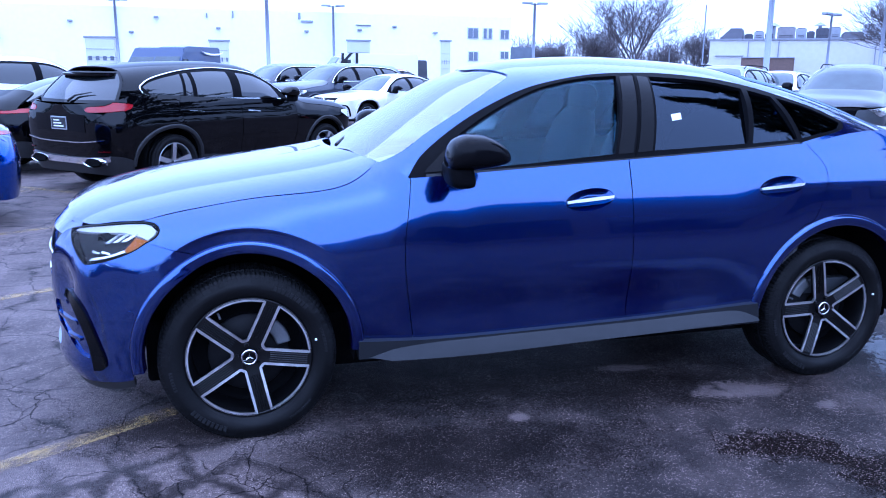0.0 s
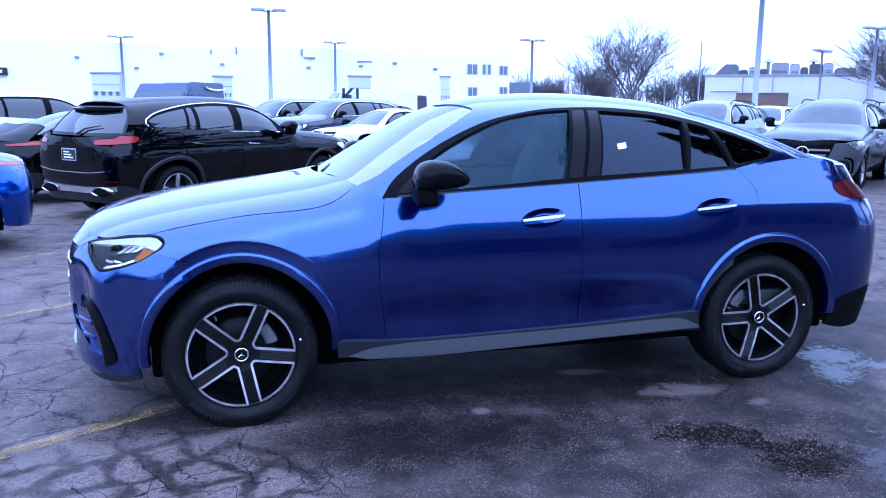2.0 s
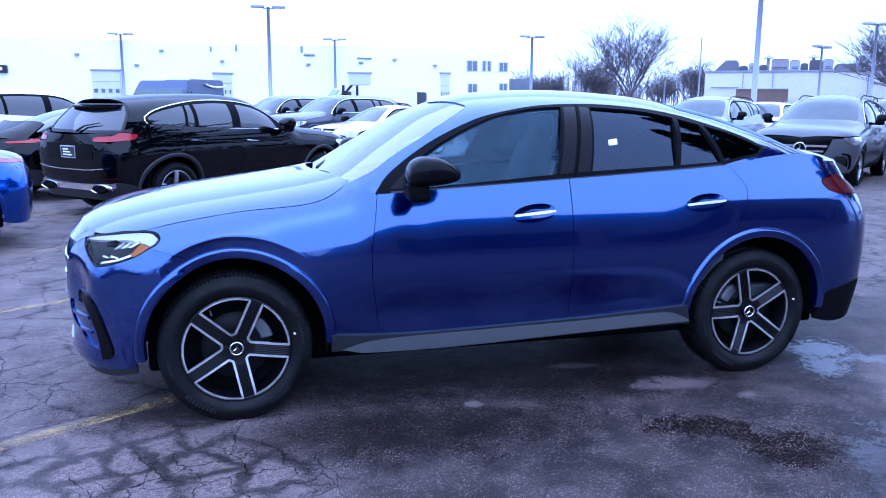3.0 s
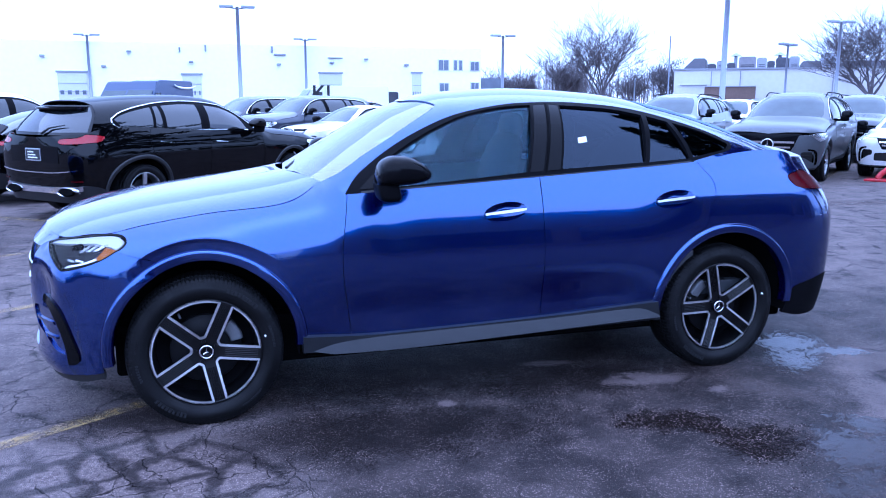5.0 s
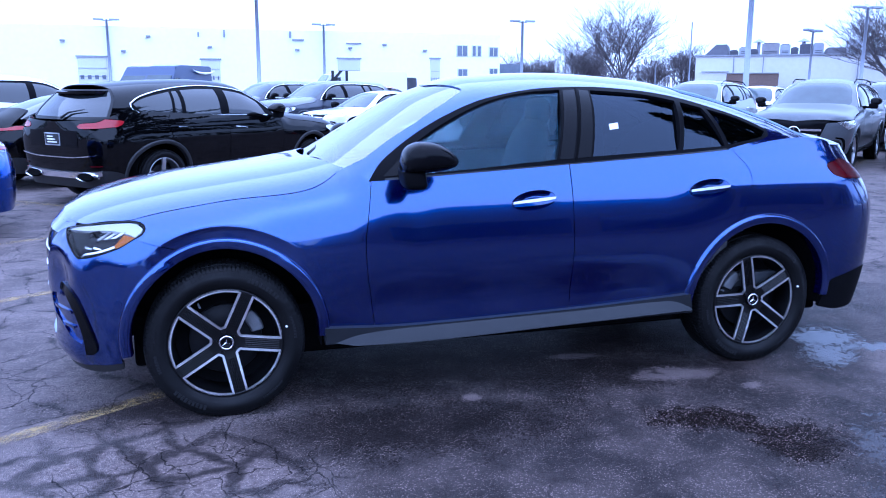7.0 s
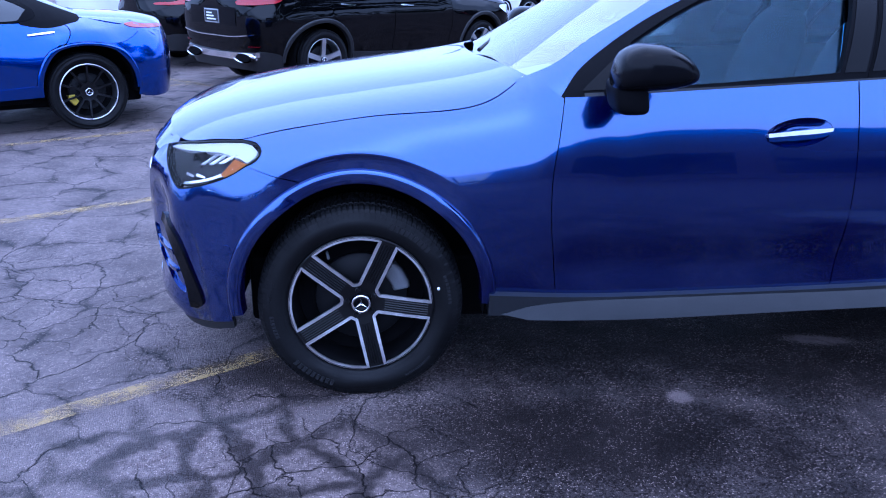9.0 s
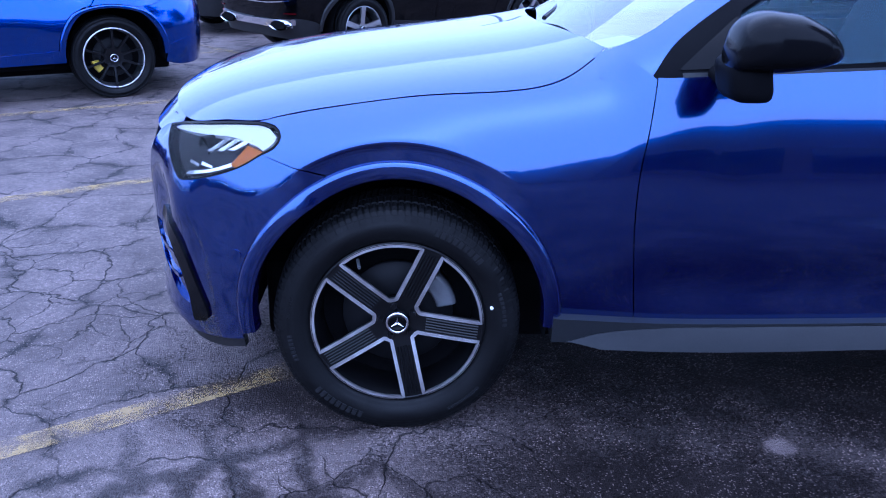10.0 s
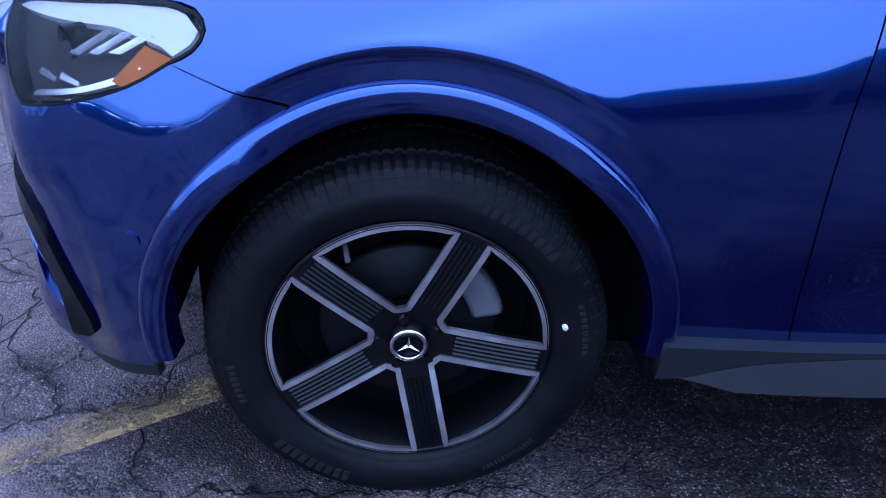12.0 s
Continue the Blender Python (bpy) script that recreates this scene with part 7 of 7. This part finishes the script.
# red stand on the ground in front of the white saloon, and a strip of washed-out dirt
REDM = mat("red_painted_steel", (0.45, 0.01, 0.02), 0.45, 0.0, 0.3, grain=0.15, scale=40)
stand = empty("floor_stand", pose(12.95, 8.65, 0, 0, 0, 35), "small red steel stand lying on the asphalt", "stand")
part("foot", box(bmesh.new(), -0.16, 0.16, -0.20, 0.20, 0.0, 0.05, 0.015), REDM, stand)
part("arm", tube(bmesh.new(), [(0.0, 0, 0.04), (0.10, -0.05, 0.12), (0.22, -0.22, 0.30), (0.26, -0.34, 0.48)], [0.05, 0.06, 0.06, 0.05], 8), REDM, stand, smooth=True)
DIRT = paint_mat("brown_washed_dirt", (0.12, 0.085, 0.065))
bm = bmesh.new()
bmesh.ops.create_circle(bm, cap_ends=True, segments=48, radius=1.0)
for v in bm.verts:
    k = 1 + 0.25 * math.sin(v.co.x * 7) + 0.15 * math.sin(v.co.y * 11 + 1)
    v.co = Vector((v.co.x * 1.5 * k, v.co.y * 0.32 * k, 0))
patch = part("dirt_patch", bm, DIRT, None)
patch.matrix_world = pose(10.1, 5.85, 0.004, 0, 0, -15)
tagged(patch, "brown strip of dirt washed onto the asphalt", "dirt", kind="structure")


# ---- behind the camera: what the paint and the glass mirror ----
BRICK = mat("dark_brick_wall", (0.10, 0.085, 0.08), 0.85, grain=0.15, scale=8, bump=0.004)
NEEDLE = mat("dark_green_needles", (0.030, 0.045, 0.028), 0.8, grain=0.4, scale=12)
STRIPLIGHT = mat("white_strip_light", (1.0, 0.98, 0.92), 0.5, emit=14.0)
show = empty("showroom", pose(0, 0, 0), "dark brick showroom with a flat roof", "building")
part("wall", box(bmesh.new(), 4.2, 40, -30, -17, 0, 5.6), BRICK, show)
part("roof_edge", box(bmesh.new(), 4.0, 40.2, -30.2, -16.7, 5.6, 6.0), MATTBLACK, show)
for k in range(6):
    part("window", box(bmesh.new(), 5.5 + 4.6 * k, 9.3 + 4.6 * k, -17.03, -16.97, 0.6, 3.2, 0.02), DARKGLASS, show)
shed = empty("service_shed", pose(-18, -22, 0, 0, 0, -35), "low dark service canopy with strip lights", "building")
part("wall", box(bmesh.new(), -10, 10, -6, -5.6, 0, 4.2), BRICK, shed)
part("canopy", box(bmesh.new(), -10, 10, -6, 1.0, 4.2, 4.6), MATTBLACK, shed)
for k in range(5):
    part("strip_light", box(bmesh.new(), -8 + 3.6 * k, -6 + 3.6 * k, -1.6, -1.35, 4.08, 4.18, 0.02), STRIPLIGHT, shed)
for k in range(3):
    part("post", tube(bmesh.new(), [(-9 + 9 * k, 0.7, 0), (-9 + 9 * k, 0.7, 4.2)], 0.12, 8), MATTBLACK, shed)


def conifer(x, y, h, seed):
    rnd = random.Random(seed)
    t = empty("tree", pose(x, y, 0), "dark green conifer with drooping tufted boughs", "tree", "conifers")
    part("trunk", tube(bmesh.new(), [(0, 0, 0), (0, 0, h * 0.5), (0, 0, h)], [h * 0.02, h * 0.013, 0.02], 8), BARK, t, smooth=True)
    bm = bmesh.new()
    for i in range(240):
        s = rnd.random() ** 0.8
        z = h * (0.12 + 0.86 * s)
        ln = h * 0.27 * (1 - s) * rnd.uniform(0.7, 1.15) + 0.25
        a = rnd.uniform(0, 2 * math.pi)
        d = Vector((math.cos(a), math.sin(a), rnd.uniform(-0.25, 0.2))).normalized()
        tube(bm, [Vector((0, 0, z)), Vector((0, 0, z)) + d * ln], [0.03, 0.008], 3)
        for k in range(int(5 + ln * 8)):
            q = rnd.uniform(0.25, 1.0)
            c = Vector((0, 0, z)) + d * ln * q
            for _ in range(4):
                e = Vector((rnd.uniform(-1, 1), rnd.uniform(-1, 1), rnd.uniform(-0.8, 0.9))).normalized() * rnd.uniform(0.25, 0.55)
                f = e.cross(Vector((rnd.uniform(-1, 1), rnd.uniform(-1, 1), rnd.uniform(-1, 1)))).normalized() * 0.09
                bm.faces.new([bm.verts.new(v) for v in (c - f, c + f, c + e)])
    part("crown", bm, NEEDLE, t)
    return t


for i, (x, y, h) in enumerate(((14.5, -1.0, 21.0), (14.3, 2.8, 21.0))):
    conifer(x, y, h, 40 + i)

# ---- inside the blue car ----
def seat(name, x, y, w=0.26):
    s = part(name, blob((x, YC + y, 0.66), (0.27, w, 0.10), 3.2, 20), LEATHER, blue_coupe, smooth=True)
    for b, nm in ((blob((x + 0.33, YC + y, 1.0), (0.10, w * 0.92, 0.34), 3.0, 20, lambda p: Vector((p.x + 0.9 * (p.z + 1), p.y * (1 - 0.12 * p.z), p.z))), "backrest"), (blob((x + 0.53, YC + y, 1.38), (0.06, 0.13, 0.09), 2.8, 16), "headrest")):
        part(nm, b, LEATHER, s, smooth=True)
    for o in (s, *s.children):
        o.data.transform(Matrix.Translation((0, -YC, 0)))


for yy in (-0.38, 0.38):
    seat("front_seat", 1.55, yy)
seat("rear_bench", 2.35, 0.0, 0.60)
dash = part("dashboard", blob((0.90, 0, 0.93), (0.30, 0.72, 0.13), 3.6, 28), DASH, blue_coupe, smooth=True)
bm = bmesh.new()
tube(bm, [(1.16 + 0.07 * math.sin(a), -0.38 + 0.19 * math.cos(a), 0.98 + 0.18 * math.sin(a)) for a in np.linspace(0, 2 * math.pi, 28)], 0.016, 8)
part("steering_wheel", bm, LEATHER, blue_coupe, smooth=True)
solid_box("cabin_floor", 0.6, 3.2, -0.82, 0.82, 0.42, 0.50, LEATHER, blue_coupe, 0.01)
for sgn in (1, -1):
    lin = outline([(0.75, 0.48), (2.7, 0.48)], [(2.7, 1.13), (1.7, 1.10), (0.75, 1.05)], step=0.08)
    pf = sheet(lin, lambda q: COUPE.flank(q, -0.07), 0.12, thick=0.0)
    mesh_object("door_lining", *(left(pf) if sgn > 0 else pf), DASH, blue_coupe)
# papers on the dashboard and a sticker on the rear pane
for x, w, z, r in ((0.78, -0.05, 1.07, 20), (0.95, 0.33, 1.075, -30), (1.02, 0.5, 1.07, 10)):
    o = solid_box("paper", -0.10, 0.10, -0.07, 0.07, 0.0, 0.003, PAPER, blue_coupe)
    o.matrix_basis = pose(x, -w, z, 0, -8, r)
q = flat_pane(COUPE, COUPE_SPLIT)(np.array(COUPE.on_shell([(2.03, 1.345), (2.085, 1.352), (2.08, 1.322), (2.025, 1.315)])), -0.004)
me_v = left((q, [(0, 1, 2, 3)]))
mesh_object("sticker", *me_v, PAPER, blue_coupe, "small white paper sticker")
# cowl and wipers
cow = outline([(0.43, -0.62), (0.40, 0.0), (0.43, 0.62)], [(0.66, 0.72), (0.60, 0.0), (0.66, -0.72)], step=0.04)
mesh_object("cowl", *left(sheet(cow, lambda q: np.c_[q, COUPE.bonnet(np.c_[np.full(len(q), 0.44), q[:, 1]])[:, 2] - 0.035], 0.08, thick=0.02)), MATTBLACK, blue_coupe)
for y0, y1 in ((0.08, 0.60), (-0.54, 0.0)):
    run = [(0.515, y1), (0.56, y1 - 0.06), (0.60, y1 - 0.2), (0.625, y0 + 0.12)]
    on = [(x, -y, float(COUPE.roof(x)) - 0.10 * (y / 0.62) ** 2 - 0.01) for x, y in run]
    bm = bmesh.new()
    tube(bm, on, [0.012, 0.010, 0.007, 0.005], 6)
    tube(bm, [(x + 0.015, y, z + 0.008) for x, y, z in on[1:]] + [(0.63, -y0, float(COUPE.roof(0.63)) - 0.02)], 0.005, 5)
    part("wiper", bm, MATTBLACK, blue_coupe)


# unseen hedge round the car park, added to darken what the paint mirrors low down
def hedge(x0, y0, x1, y1, h, seed):
    rnd = random.Random(seed)
    bm = bmesh.new()
    n_ = int(math.hypot(x1 - x0, y1 - y0) * 7)
    for i in range(n_):
        s_ = rnd.random()
        c = Vector((x0 + (x1 - x0) * s_ + rnd.uniform(-1.5, 1.5), y0 + (y1 - y0) * s_ + rnd.uniform(-1.5, 1.5), h * rnd.random() ** 0.7))
        e = Vector((rnd.uniform(-1, 1), rnd.uniform(-1, 1), rnd.uniform(-0.6, 1))) * rnd.uniform(0.9, 1.8)
        f = e.cross(Vector((rnd.uniform(-1, 1), rnd.uniform(-1, 1), rnd.uniform(-1, 1)))).normalized() * rnd.uniform(0.6, 1.2)
        bm.faces.new([bm.verts.new(v) for v in (c - f, c + f, c + e)])
    return tagged(part("hedge", bm, NEEDLE, None), "unseen dark evergreen hedge added to keep low sky out of reflections", "hedge", kind="stuff")


hedge(-60, -48, 4, -40, 5.0, 1)
hedge(-75, 40, -60, -48, 5.0, 2)
hedge(60, -40, 70, 30, 5.0, 3)
